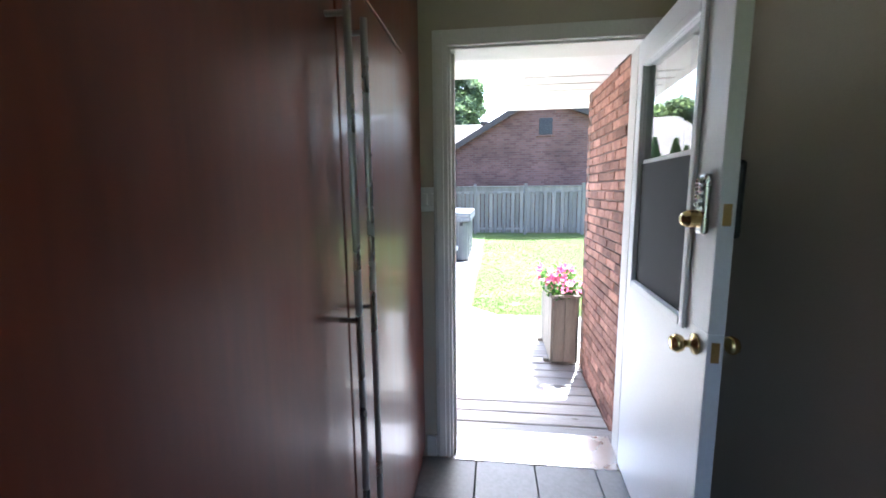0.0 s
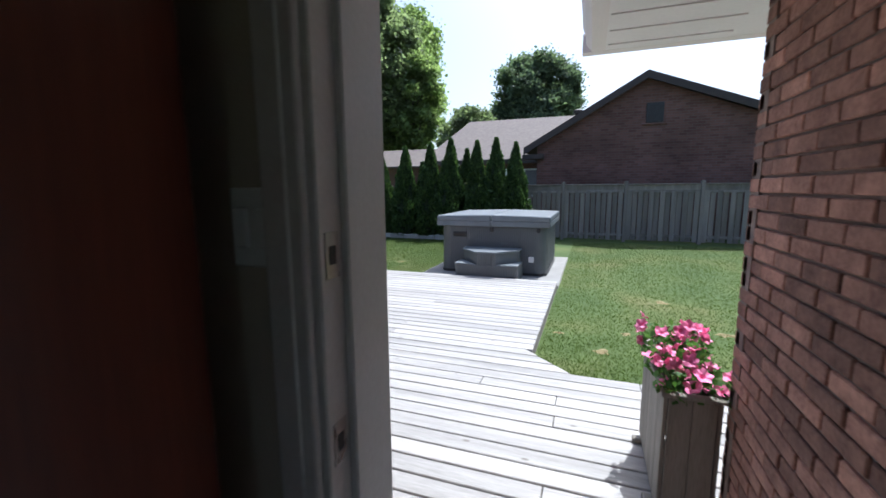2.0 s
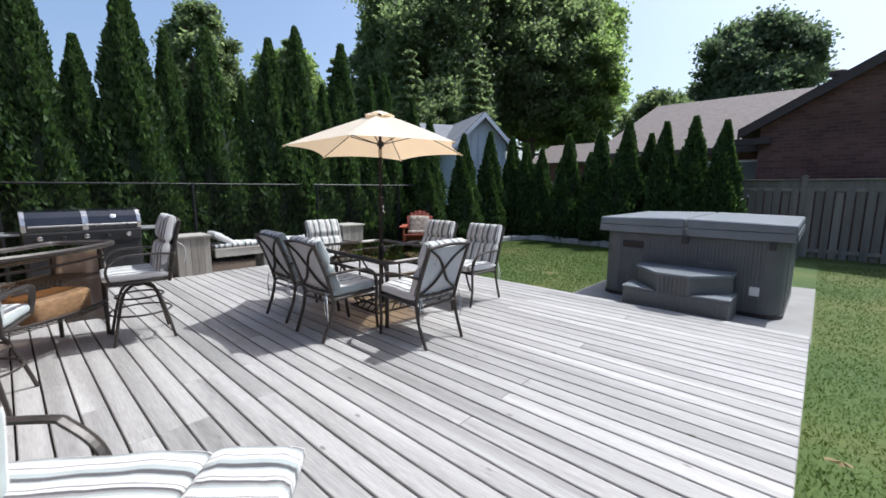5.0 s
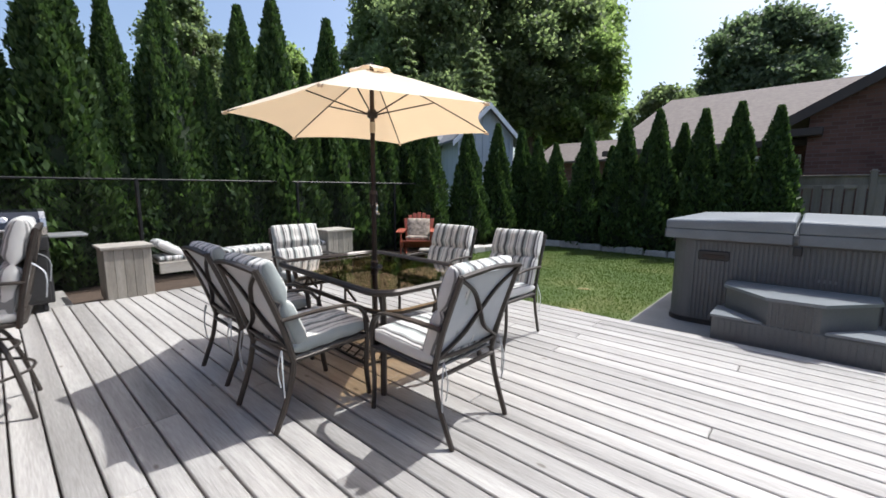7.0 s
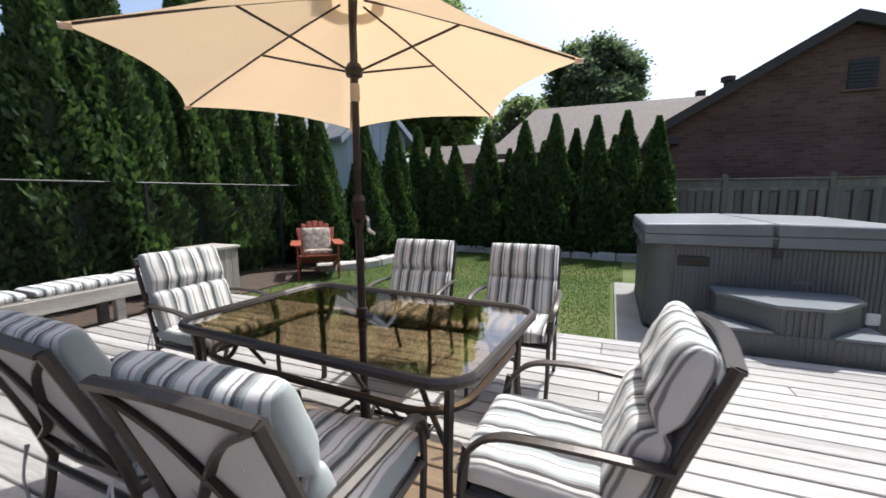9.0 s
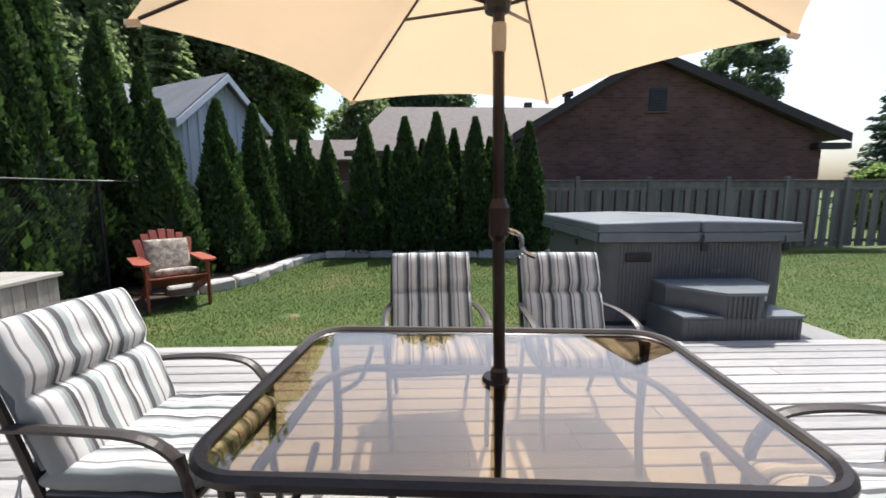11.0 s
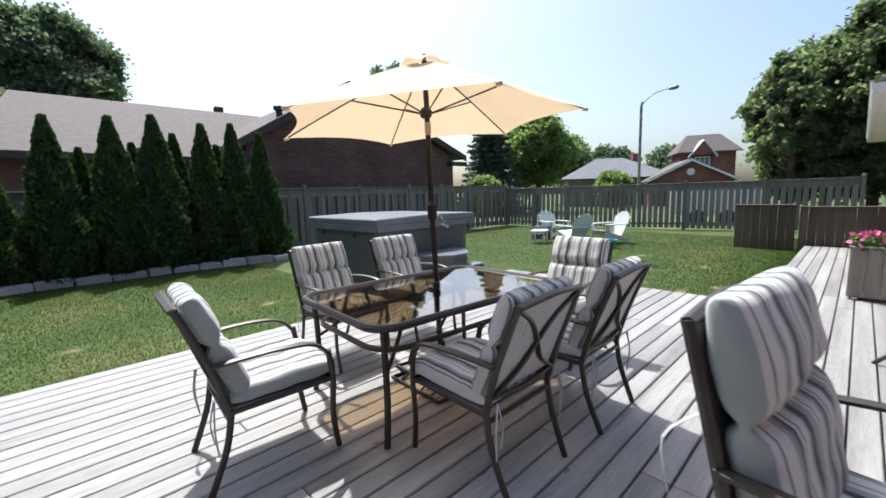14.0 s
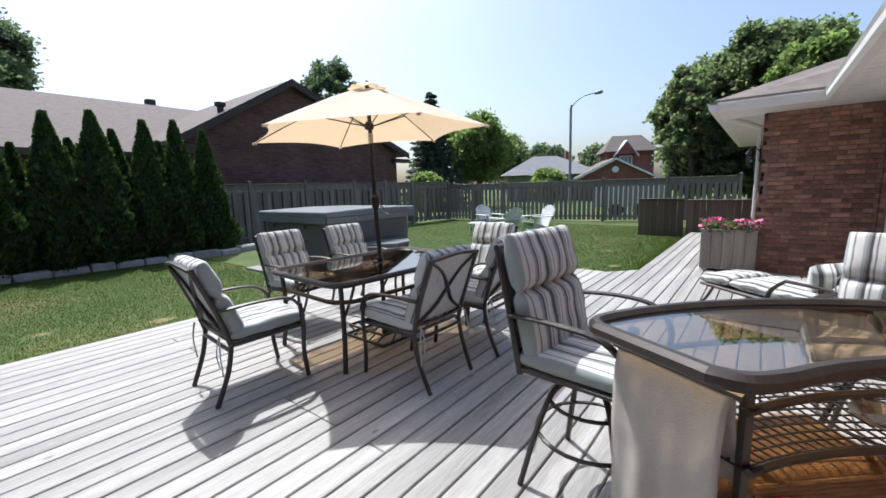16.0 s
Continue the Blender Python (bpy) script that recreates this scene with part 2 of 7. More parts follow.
WHITE_PAINT = surface("white_painted_metal", (0.74, 0.75, 0.76), (0.83, 0.84, 0.85), 2.0, 0.4, 0, 90.0, 0.05)
WHITE_TRIM = surface("white_trim", (0.66, 0.64, 0.6), (0.78, 0.76, 0.73), 2.5, 0.5, 0, 90.0, 0.05)
SOFFIT = surface("white_soffit_vinyl", (0.72, 0.72, 0.7), (0.82, 0.82, 0.8), 2.0, 0.5, 0, 60.0, 0.05)
WALL_PAINT = surface("beige_wall_paint", (0.46, 0.4, 0.31), (0.54, 0.48, 0.38), 1.0, 0.8, 0, 220.0, 0.15)
CEILING_PAINT = surface("white_ceiling_paint", (0.7, 0.69, 0.66), (0.78, 0.77, 0.74), 1.0, 0.9, 0, 220.0, 0.2)
CHERRY = surface("dark_cherry_veneer", (0.1, 0.02, 0.009), (0.185, 0.041, 0.017), 2.2, 0.33, 0, 26.0, 0.03, (6, 6, 0.35), 0.0, 0.12)
STEEL = surface("brushed_steel", (0.45, 0.44, 0.42), (0.6, 0.59, 0.57), 8.0, 0.28, 1.0, 200.0, 0.05)
BRASS = surface("polished_brass", (0.62, 0.47, 0.2), (0.78, 0.62, 0.3), 8.0, 0.2, 1.0, 90.0, 0.03)
TILE = surface("slate_floor_tile", (0.17, 0.165, 0.16), (0.27, 0.265, 0.255), 3.5, 0.45, 0, 50.0, 0.2, (1, 1, 1), 0.12)
GROUT = surface("grey_grout", (0.1, 0.098, 0.095), (0.16, 0.155, 0.15), 8.0, 0.9)
BRICK = surface("red_clay_brick", (0.15, 0.068, 0.05), (0.44, 0.245, 0.18), 11.0, 0.88, 0, 60.0, 0.8, (1, 1, 1), 0.45)
MORTAR = surface("brown_mortar", (0.17, 0.125, 0.105), (0.27, 0.21, 0.18), 12.0, 0.95, 0, 80.0, 0.5)
FAR_BRICK = coursed("dark_brown_brickwork", (0.105, 0.05, 0.04), (0.165, 0.085, 0.068), (0.14, 0.1, 0.088), 0.25, 0.085)
RED_BRICK_FAR = coursed("red_brickwork", (0.2, 0.06, 0.045), (0.28, 0.1, 0.075), (0.25, 0.17, 0.15), 0.25, 0.085)
SHINGLE = surface("brown_grey_shingles", (0.095, 0.078, 0.07), (0.19, 0.16, 0.145), 2.0, 0.9, 0, 28.0, 0.6, (3, 3, 3), 0.15)
GREY_SHINGLE = surface("blue_grey_shingles", (0.14, 0.145, 0.155), (0.22, 0.225, 0.24), 2.0, 0.9, 0, 28.0, 0.6)
DARK_TRIM = surface("dark_brown_trim", (0.025, 0.017, 0.014), (0.05, 0.036, 0.03), 4.0, 0.6)
SHED_BOARD = surface("pale_blue_grey_boards", (0.42, 0.47, 0.52), (0.58, 0.62, 0.66), 2.0, 0.7, 0, 40.0, 0.2, (5, 5, 0.4))
SHED_TRIM = surface("white_shed_trim", (0.7, 0.72, 0.75), (0.8, 0.82, 0.84), 3.0, 0.6)
STONE = surface("pale_edging_stone", (0.3, 0.29, 0.27), (0.52, 0.5, 0.47), 6.0, 0.9, 0, 45.0, 0.8, (1, 1, 1), 0.15)
CONCRETE = surface("pale_concrete", (0.2, 0.195, 0.185), (0.3, 0.295, 0.28), 2.5, 0.9, 0, 50.0, 0.4)
SOIL = surface("dark_mulch", (0.03, 0.02, 0.014), (0.085, 0.058, 0.04), 7.0, 0.95, 0, 60.0, 1.0)
RED_WOOD = surface("red_painted_wood", (0.22, 0.045, 0.025), (0.36, 0.085, 0.045), 3.0, 0.55, 0, 40.0, 0.2, (5, 5, 0.5))
PALE_PLASTIC = surface("pale_grey_resin", (0.52, 0.55, 0.52), (0.68, 0.7, 0.66), 3.0, 0.55)
BARK = surface("grey_brown_bark", (0.06, 0.045, 0.035), (0.17, 0.135, 0.11), 5.0, 0.95, 0, 30.0, 1.0, (4, 4, 0.8))
CEDAR = leafy("cedar_foliage", (0.026, 0.055, 0.02), (0.095, 0.155, 0.05), 0.38)
# near-black: the shade between the sprays is put into this colour
CEDAR_CORE = surface("cedar_inner_shade", (0.008, 0.016, 0.006), (0.02, 0.035, 0.012), 6.0, 0.95, 0, 30.0, 0.8)
BROAD_LEAF = leafy("broad_leaves", (0.16, 0.225, 0.095), (0.31, 0.38, 0.18), 0.72)
MID_LEAF = leafy("mid_green_leaves", (0.145, 0.185, 0.115), (0.28, 0.33, 0.205), 0.72)
DARK_LEAF = leafy("dark_maple_leaves", (0.1, 0.14, 0.1), (0.2, 0.25, 0.17), 0.6)
SPRUCE_LEAF = leafy("blue_green_needles", (0.05, 0.08, 0.07), (0.13, 0.18, 0.155), 0.3)
PETAL = leafy("pink_petals", (0.62, 0.06, 0.24), (0.85, 0.3, 0.52), 0.35)
FLOWER_LEAF = leafy("petunia_leaves", (0.04, 0.1, 0.02), (0.12, 0.24, 0.06), 0.35)
GRASS_BLADE = leafy("grass_blades", (0.052, 0.087, 0.016), (0.08, 0.113, 0.023), 0.6)
CHAIN = surface("black_chain_link", (0.008, 0.009, 0.009), (0.018, 0.019, 0.019), 9.0, 0.5, 0.3)
GALVANISED = surface("grey_galvanised_steel", (0.2, 0.21, 0.21), (0.3, 0.31, 0.31), 5.0, 0.5, 0.6)
BLUE_PLASTIC = surface("blue_plastic", (0.03, 0.28, 0.45), (0.06, 0.38, 0.56), 3.0, 0.4)
WHITE_PLASTIC = surface("white_plastic", (0.7, 0.7, 0.68), (0.8, 0.8, 0.78), 3.0, 0.4)
WICKER = surface("brown_woven_wicker", (0.13, 0.07, 0.03), (0.36, 0.21, 0.1), 20.0, 0.7, 0, 90.0, 0.8, (1, 3, 3))
FLORAL = surface("floral_cushion", (0.06, 0.05, 0.035), (0.62, 0.52, 0.42), 16.0, 0.9, 0, 60.0, 0.2, (1, 1, 1), 0, 0, 0.5, 2.0)
RED_LABEL = surface("red_label", (0.45, 0.03, 0.03), (0.6, 0.06, 0.05), 4.0, 0.5)


def lawn_material():
    m, n, l, b = node_mat("mown_lawn")
    tc = n.new("ShaderNodeTexCoord")
    a = n.new("ShaderNodeTexNoise")
    a.inputs["Scale"].default_value, a.inputs["Detail"].default_value = 0.7, 7.0
    c = n.new("ShaderNodeTexNoise")
    c.inputs["Scale"].default_value, c.inputs["Detail"].default_value = 22.0, 6.0
    l.new(tc.outputs["Object"], a.inputs["Vector"])
    l.new(tc.outputs["Object"], c.inputs["Vector"])
    r1 = ramp_node(n, [(0.32, (0.047, 0.083, 0.015)), (0.5, (0.065, 0.099, 0.02)), (0.62, (0.092, 0.111, 0.028)), (0.74, (0.15, 0.135, 0.055))])
    r2 = ramp_node(n, [(0.3, (0.84, 0.84, 0.84)), (0.7, (1.12, 1.12, 1.12))])
    l.new(a.outputs["Fac"], r1.inputs["Fac"])
    l.new(c.outputs["Fac"], r2.inputs["Fac"])
    mx = n.new("ShaderNodeMixRGB")
    mx.blend_type = "MULTIPLY"
    mx.inputs["Fac"].default_value = 1.0
    l.new(r1.outputs["Color"], mx.inputs["Color1"])
    l.new(r2.outputs["Color"], mx.inputs["Color2"])
    l.new(mx.outputs["Color"], b.inputs["Base Color"])
    b.inputs["Roughness"].default_value = 0.95
    bp = n.new("ShaderNodeBump")
    bp.inputs["Strength"].default_value, bp.inputs["Distance"].default_value = 0.3, 0.02
    l.new(c.outputs["Fac"], bp.inputs["Height"])
    l.new(bp.outputs[0], b.inputs["Normal"])
    return m


LAWN = lawn_material()

# ---------------------------------------------------------------- helpers for meshes
def empty(name, m, label, category, group="", kind=""):
    ob = new(name)
    ob.empty_display_size = 0.1
    ob.matrix_world = m
    return tagged(ob, label, category, group, kind)


def finish(bm, name, material, parent=None, smooth=False):
    me = bpy.data.meshes.new(name)
    bm.normal_update()
    bm.to_mesh(me)
    bm.free()
    me.materials.append(material)
    if smooth:
        me.polygons.foreach_set("use_smooth", [True] * len(me.polygons))
    ob = new(name, me)
    if parent:
        ob.parent = parent
    return ob


def part(name, bm, material, parent, label="", smooth=False):
    ob = finish(bm, name, material, parent, smooth)
    return tagged(ob, label)


def thing(name, bm, material, label, category, group="", kind="", smooth=False, m=None):
    ob = finish(bm, name, material, None, smooth)
    if m is not None:
        ob.matrix_world = m
    return tagged(ob, label, category, group, kind)


def box(bm, lo, hi, bevel=0.0, m=None, seg=1):
    """A box from corner to corner, with bevelled edges, into bm."""
    lo, hi = Vector(lo), Vector(hi)
    r = bmesh.ops.create_cube(bm, size=1.0)
    vs = r["verts"]
    size, mid = hi - lo, (hi + lo) / 2
    for v in vs:
        v.co = Vector((v.co.x * size.x, v.co.y * size.y, v.co.z * size.z)) + mid
    if bevel:
        es = list({e for v in vs for e in v.link_edges})
        r = bmesh.ops.bevel(bm, geom=es, offset=bevel, segments=seg, affect="EDGES", profile=0.5)
        vs = list({v for f in r["faces"] for v in f.verts} | {v for v in vs if v.is_valid})
    if m is not None:
        bmesh.ops.transform(bm, matrix=m, verts=vs)
    return bm


def B(lo, hi, bevel=0.0, seg=1):
    return box(bmesh.new(), lo, hi, bevel, None, seg)


def prism(bm, outline, z0, z1, m=None):
    """An upright prism over a flat outline (counter-clockwise)."""
    a = [bm.verts.new((x, y, z0)) for x, y in outline]
    b = [bm.verts.new((x, y, z1)) for x, y in outline]
    n = len(a)
    bm.faces.new(a[::-1])
    bm.faces.new(b)
    for i in range(n):
        bm.faces.new((a[i], a[(i + 1) % n], b[(i + 1) % n], b[i]))
    if m is not None:
        bmesh.ops.transform(bm, matrix=m, verts=a + b)
    return bm


def tube(bm, pts, r, sides=6, flat=1.0, taper=1.0, closed=False):
    """A bar along a line of points; flat squeezes its section across the bend."""
    pts = [Vector(p) for p in pts]
    n = len(pts)
    rings = []
    ref = None
    for i, p in enumerate(pts):
        if closed:
            d = pts[(i + 1) % n] - pts[i - 1]
        else:
            d = pts[min(i + 1, n - 1)] - pts[max(i - 1, 0)]
        d.normalize()
        if ref is None:
            ref = Vector((0, 0, 1)) if abs(d.z) < 0.9 else Vector((1, 0, 0))
        u = d.cross(ref)
        u.normalize()
        w = u.cross(d)
        w.normalize()
        ref = w
        rr = r * (1 + (taper - 1) * i / max(1, n - 1))
        rings.append([bm.verts.new(p + rr * (math.cos(2 * math.pi * (k + 0.5) / sides) * u + flat * math.sin(2 * math.pi * (k + 0.5) / sides) * w)) for k in range(sides)])
    last = n if closed else n - 1
    for i in range(last):
        a, b = rings[i], rings[(i + 1) % n]
        for k in range(sides):
            bm.faces.new((a[k], a[(k + 1) % sides], b[(k + 1) % sides], b[k]))
    if not closed:
        bm.faces.new(rings[0][::-1])
        bm.faces.new(rings[-1])
    return bm


def T(pts, r, sides=6, flat=1.0, taper=1.0, closed=False):
    return tube(bmesh.new(), pts, r, sides, flat, taper, closed)


def curve_pts(keys, n=8):
    """A smooth line through a few points."""
    keys = [Vector(k) for k in keys]
    out = []
    for i in range(len(keys) - 1):
        p0, p1, p2, p3 = keys[max(i - 1, 0)], keys[i], keys[i + 1], keys[min(i + 2, len(keys) - 1)]
        for k in range(n):
            t = k / n
            out.append(0.5 * ((2 * p1) + (p2 - p0) * t + (2 * p0 - 5 * p1 + 4 * p2 - p3) * t * t + (3 * p1 - p0 - 3 * p2 + p3) * t ** 3))
    out.append(keys[-1])
    return out


def lathe(bm, profile, sides=20, m=None):
    """Turned shape from (radius, height) pairs."""
    rings = [[bm.verts.new((r * math.cos(2 * math.pi * k / sides), r * math.sin(2 * math.pi * k / sides), z)) for k in range(sides)] for r, z in profile]
    for a, b in zip(rings, rings[1:]):
        for k in range(sides):
            bm.faces.new((a[k], a[(k + 1) % sides], b[(k + 1) % sides], b[k]))
    bm.faces.new(rings[0][::-1])
    bm.faces.new(rings[-1])
    if m is not None:
        bmesh.ops.transform(bm, matrix=m, verts=[v for r in rings for v in r])
    return bm


def pillow(bm, size, m=None, puff=0.5, nx=12, ny=10, seams=(), crease=0.012, seed=0):
    """A stuffed cushion: full in the middle, thin at the rim, drawn in at seams across y."""
    w, d, h = size
    grid = {}
    for side in (1, -1):
        for i in range(nx + 1):
            for j in range(ny + 1):
                u, v = math.sin(math.pi * (i / nx - 0.5)), math.sin(math.pi * (j / ny - 0.5))
                edge = i in (0, nx) or j in (0, ny)
                if edge and side == -1:
                    grid[side, i, j] = grid[1, i, j]
                    continue
                full = ((1 - abs(u) ** 6) * (1 - abs(v) ** 6)) ** 0.35 if not edge else 0.0
                y = v * d / 2
                dip = sum(math.exp(-((y - s) / 0.024) ** 2) for s in seams)
                wr = noise.noise(Vector((u * 3, v * 3, seed + side * 5))) * crease
                z = side * (h / 2) * (full * (1 - 0.75 * min(1, dip)) + 0.0) + wr * full
                rim = 1 - 0.03 * (1 - full)
                grid[side, i, j] = bm.verts.new((u * w / 2 * rim, y * rim, z))
    for side in (1, -1):
        for i in range(nx):
            for j in range(ny):
                q = [grid[side, i, j], grid[side, i + 1, j], grid[side, i + 1, j + 1], grid[side, i, j + 1]]
                bm.faces.new(q if side == 1 else q[::-1])
    if m is not None:
        bmesh.ops.transform(bm, matrix=m, verts=list(set(grid.values())))
    return bm


def rounded_outline(w, d, r, n=6):
    out = []
    for cx, cy, a0 in ((w / 2 - r, d / 2 - r, 0), (-w / 2 + r, d / 2 - r, 90), (-w / 2 + r, -d / 2 + r, 180), (w / 2 - r, -d / 2 + r, 270)):
        for k in range(n + 1):
            a = radians(a0 + 90 * k / n)
            out.append((cx + r * math.cos(a), cy + r * math.sin(a)))
    return out


def raw_mesh(name, verts, faces, material, smooth=False):
    me = bpy.data.meshes.new(name)
    me.from_pydata(verts, [], faces)
    me.materials.append(material)
    if smooth:
        me.polygons.foreach_set("use_smooth", [True] * len(me.polygons))
    return me


def leaf_mesh(name, centres, ways, sizes, material, slim=0.6, rng=None):
    """Many small leaves, each a bent pair of triangles at its place, turned to its way."""
    k = len(centres)
    ways = ways / np.maximum(1e-6, np.linalg.norm(ways, axis=1))[:, None]
    side = np.cross(ways, rng.normal(size=(k, 3)))
    side /= np.maximum(1e-6, np.linalg.norm(side, axis=1))[:, None]
    lift = np.cross(side, ways)
    s = sizes[:, None]
    v = np.empty((k, 4, 3))
    v[:, 0] = centres - ways * s * 0.5
    v[:, 1] = centres + side * s * slim * 0.5 + lift * s * 0.12
    v[:, 2] = centres + ways * s * 0.5
    v[:, 3] = centres - side * s * slim * 0.5 + lift * s * 0.12
    me = bpy.data.meshes.new(name)
    me.vertices.add(4 * k)
    me.vertices.foreach_set("co", v.reshape(-1))
    me.loops.add(4 * k)
    me.loops.foreach_set("vertex_index", np.arange(4 * k, dtype=np.int32))
    me.polygons.add(k)
    me.polygons.foreach_set("loop_start", np.arange(0, 4 * k, 4, dtype=np.int32))
    me.update(calc_edges=True)
    me.materials.append(material)
    return me


# ---------------------------------------------------------------- ground
GROUND_Z = -0.14


def ground():
    bm = bmesh.new()
    bmesh.ops.create_grid(bm, x_segments=60, y_segments=60, size=30)
    for v in bm.verts:
        v.co.x += 0
        v.co.y += 12
        far = max(abs(v.co.x), abs(v.co.y - 12)) / 30
        v.co.z = GROUND_Z + 0.02 * noise.noise(v.co * 0.5)
        if far > 0.999:
            v.co.x *= 60
            v.co.y = (v.co.y - 12) * 60 + 12
    g = thing("ground", bm, LAWN, "mown green lawn with dry yellowish patches", "lawn", kind="structure", smooth=True)
    return g


ground()


# ---------------------------------------------------------------- house: door wall, wing, eaves, hall
DOOR_X0, DOOR_X1, DOOR_Z0, DOOR_Z1 = -0.2, 0.68, 0.12, 2.2
WALL_IN, WALL_OUT = 2.06, 2.28
WING_X, WING_Y = 0.77, 3.58
EAVE_Z = 2.3


def house():
    # inner leaf of the walls, painted inside; the brick veneer stands outside it
    bm = bmesh.new()
    y0, y1 = WALL_IN, WALL_OUT - 0.1
    box(bm, (-11.0, y0, -0.1), (DOOR_X0 - 0.03, y1, 2.6))
    box(bm, (DOOR_X1 + 0.03, y0, -0.1), (WING_X + 0.1, y1, 2.6))
    box(bm, (DOOR_X0 - 0.03, y0, DOOR_Z1 + 0.03), (DOOR_X1 + 0.03, y1, 2.6))
    box(bm, (DOOR_X0 - 0.03, y0, -0.1), (DOOR_X1 + 0.03, y1, DOOR_Z0 - 0.03))
    thing("wall_north", bm, WALL_PAINT, "beige painted hall wall around the back door", "wall", kind="structure")
    thing("wall_east", B((0.97, -1.6, -0.1), (1.15, y0 - 0.002, 2.6)), WALL_PAINT, "beige painted hall side wall", "wall", kind="structure")
    thing("wall_west", B((-1.15, -1.6, -0.1), (-1.0, y0 - 0.002, 2.6)), WALL_PAINT, "beige painted hall wall behind cabinets", "wall", kind="structure")
    # unseen opening added in the end wall, to brighten the hall with daylight
    bm = B((-1.2, -1.8, -0.1), (1.2, -1.602, 1.0))
    box(bm, (-1.2, -1.8, 2.1), (1.2, -1.602, 2.6))
    box(bm, (-1.2, -1.8, 1.0), (0.0, -1.602, 2.1))
    box(bm, (0.85, -1.8, 1.0), (1.2, -1.602, 2.1))
    thing("wall_south", bm, WALL_PAINT, "beige painted hall end wall with an added opening that lets in daylight", "wall", kind="structure")
    thing("ceiling", B((-1.2, -1.8, 2.5), (1.2, y0 - 0.003, 2.56)), CEILING_PAINT, "white painted hall ceiling", "ceiling", kind="structure")
    thing("floor", B((-1.2, -1.8, 0.0), (1.2, y0 - 0.003, DOOR_Z0 - 0.03)), GROUT, "grey grout bed of the hall floor", "floor", kind="structure")
    # wing: solid core behind its brick faces
    thing("wall_wing", B((WING_X + 0.1, WALL_OUT + 0.002, -0.2), (7.5, WING_Y - 0.1, 2.6)), MORTAR, "inner core of the brick wing", "wall", kind="structure")
    # eaves
    bm = bmesh.new()
    box(bm, (-11.0, WALL_OUT - 0.1, EAVE_Z), (WING_X, 2.9, EAVE_Z + 0.02))
    box(bm, (0.2, 2.9, EAVE_Z), (WING_X + 0.05, 4.1, EAVE_Z + 0.02))
    box(bm, (WING_X + 0.05, WING_Y - 0.1, EAVE_Z), (8.0, 4.1, EAVE_Z + 0.02))
    so = thing("soffit", bm, SOFFIT, "white vinyl soffit under the eaves", "soffit", kind="structure")
    return so


soffit = house()


def soffit_battens():
    """Narrow ribs between the soffit panels."""
    bm = bmesh.new()
    x = -10.8
    while x < 0.2:
        box(bm, (x, WALL_OUT + 0.02, EAVE_Z - 0.006), (x + 0.012, 2.89, EAVE_Z))
        x += 0.2
    y = 3.0
    while y < 4.1:
        box(bm, (0.21, y, EAVE_Z - 0.006), (WING_X - 0.005, y + 0.012, EAVE_Z))
        y += 0.2
    x = 1.0
    while x < 8:
        box(bm, (x, WING_Y + 0.02, EAVE_Z - 0.006), (x + 0.012, 4.09, EAVE_Z))
        x += 0.2
    part("panel_rib", bm, SOFFIT, soffit)


soffit_battens()


def gutter_run(name, a, b, inward):
    """Eaves gutter: a rounded trough before the fascia, from a to b."""
    a, b, inward = Vector(a), Vector(b), Vector(inward)
    prof = [(0.0, 0.0), (-0.07, 0.0), (-0.1, 0.04), (-0.105, 0.09), (-0.12, 0.12), (-0.1, 0.125), (-0.085, 0.1), (0.0, 0.1)]
    bm = bmesh.new()
    rows = [[bm.verts.new(p + inward * u + Vector((0, 0, v))) for u, v in prof] for p in (a, b)]
    n = len(prof)
    for k in range(n):
        bm.faces.new((rows[0][k], rows[0][(k + 1) % n], rows[1][(k + 1) % n], rows[1][k]))
    bm.faces.new(rows[0][::-1])
    bm.faces.new(rows[1])
    bmesh.ops.recalc_face_normals(bm, faces=bm.faces)
    return thing(name, bm, WHITE_TRIM, "white metal eaves gutter", "gutter", "gutters", kind="structure")


gutter_run("gutter", (-11.0, 2.9, EAVE_Z), (0.078, 2.9, EAVE_Z), (0, -1, 0))
gutter_run("gutter", (0.2, 2.9, EAVE_Z), (0.2, 4.1, EAVE_Z), (1, 0, 0))
gutter_run("gutter", (0.08, 4.103, EAVE_Z), (8.0, 4.1, EAVE_Z), (0, -1, 0))


def roof():
    bm = bmesh.new()
    z0, s = EAVE_Z + 0.125, 0.42

    def sheet(pts):
        lo = [bm.verts.new(p) for p in pts]
        up = [bm.verts.new((p[0], p[1], p[2] + 0.04)) for p in pts]
        n = len(pts)
        bm.faces.new(lo[::-1])
        bm.faces.new(up)
        for k in range(n):
            bm.faces.new((lo[k], lo[(k + 1) % n], up[(k + 1) % n], up[k]))

    # main slope over the door wall, and the hipped wing
    sheet([(-11.2, 2.95, z0), (0.15, 2.95, z0), (3.2, -3.0, z0 + 5.95 * s), (-11.2, -3.0, z0 + 5.95 * s)])
    sheet([(0.15, 2.9, z0), (0.15, 4.15, z0), (4.4, -0.1, z0 + 4.25 * s), (3.0, -2.8, z0 + 4.25 * s)])
    sheet([(0.15, 4.15, z0), (8.2, 4.15, z0), (8.2, -0.1, z0 + 4.25 * s), (4.4, -0.1, z0 + 4.25 * s)])
    bmesh.ops.recalc_face_normals(bm, faces=bm.faces)
    return thing("roof", bm, SHINGLE, "brown-grey asphalt shingle roof of the brick house", "roof", kind="structure")


house_roof = roof()


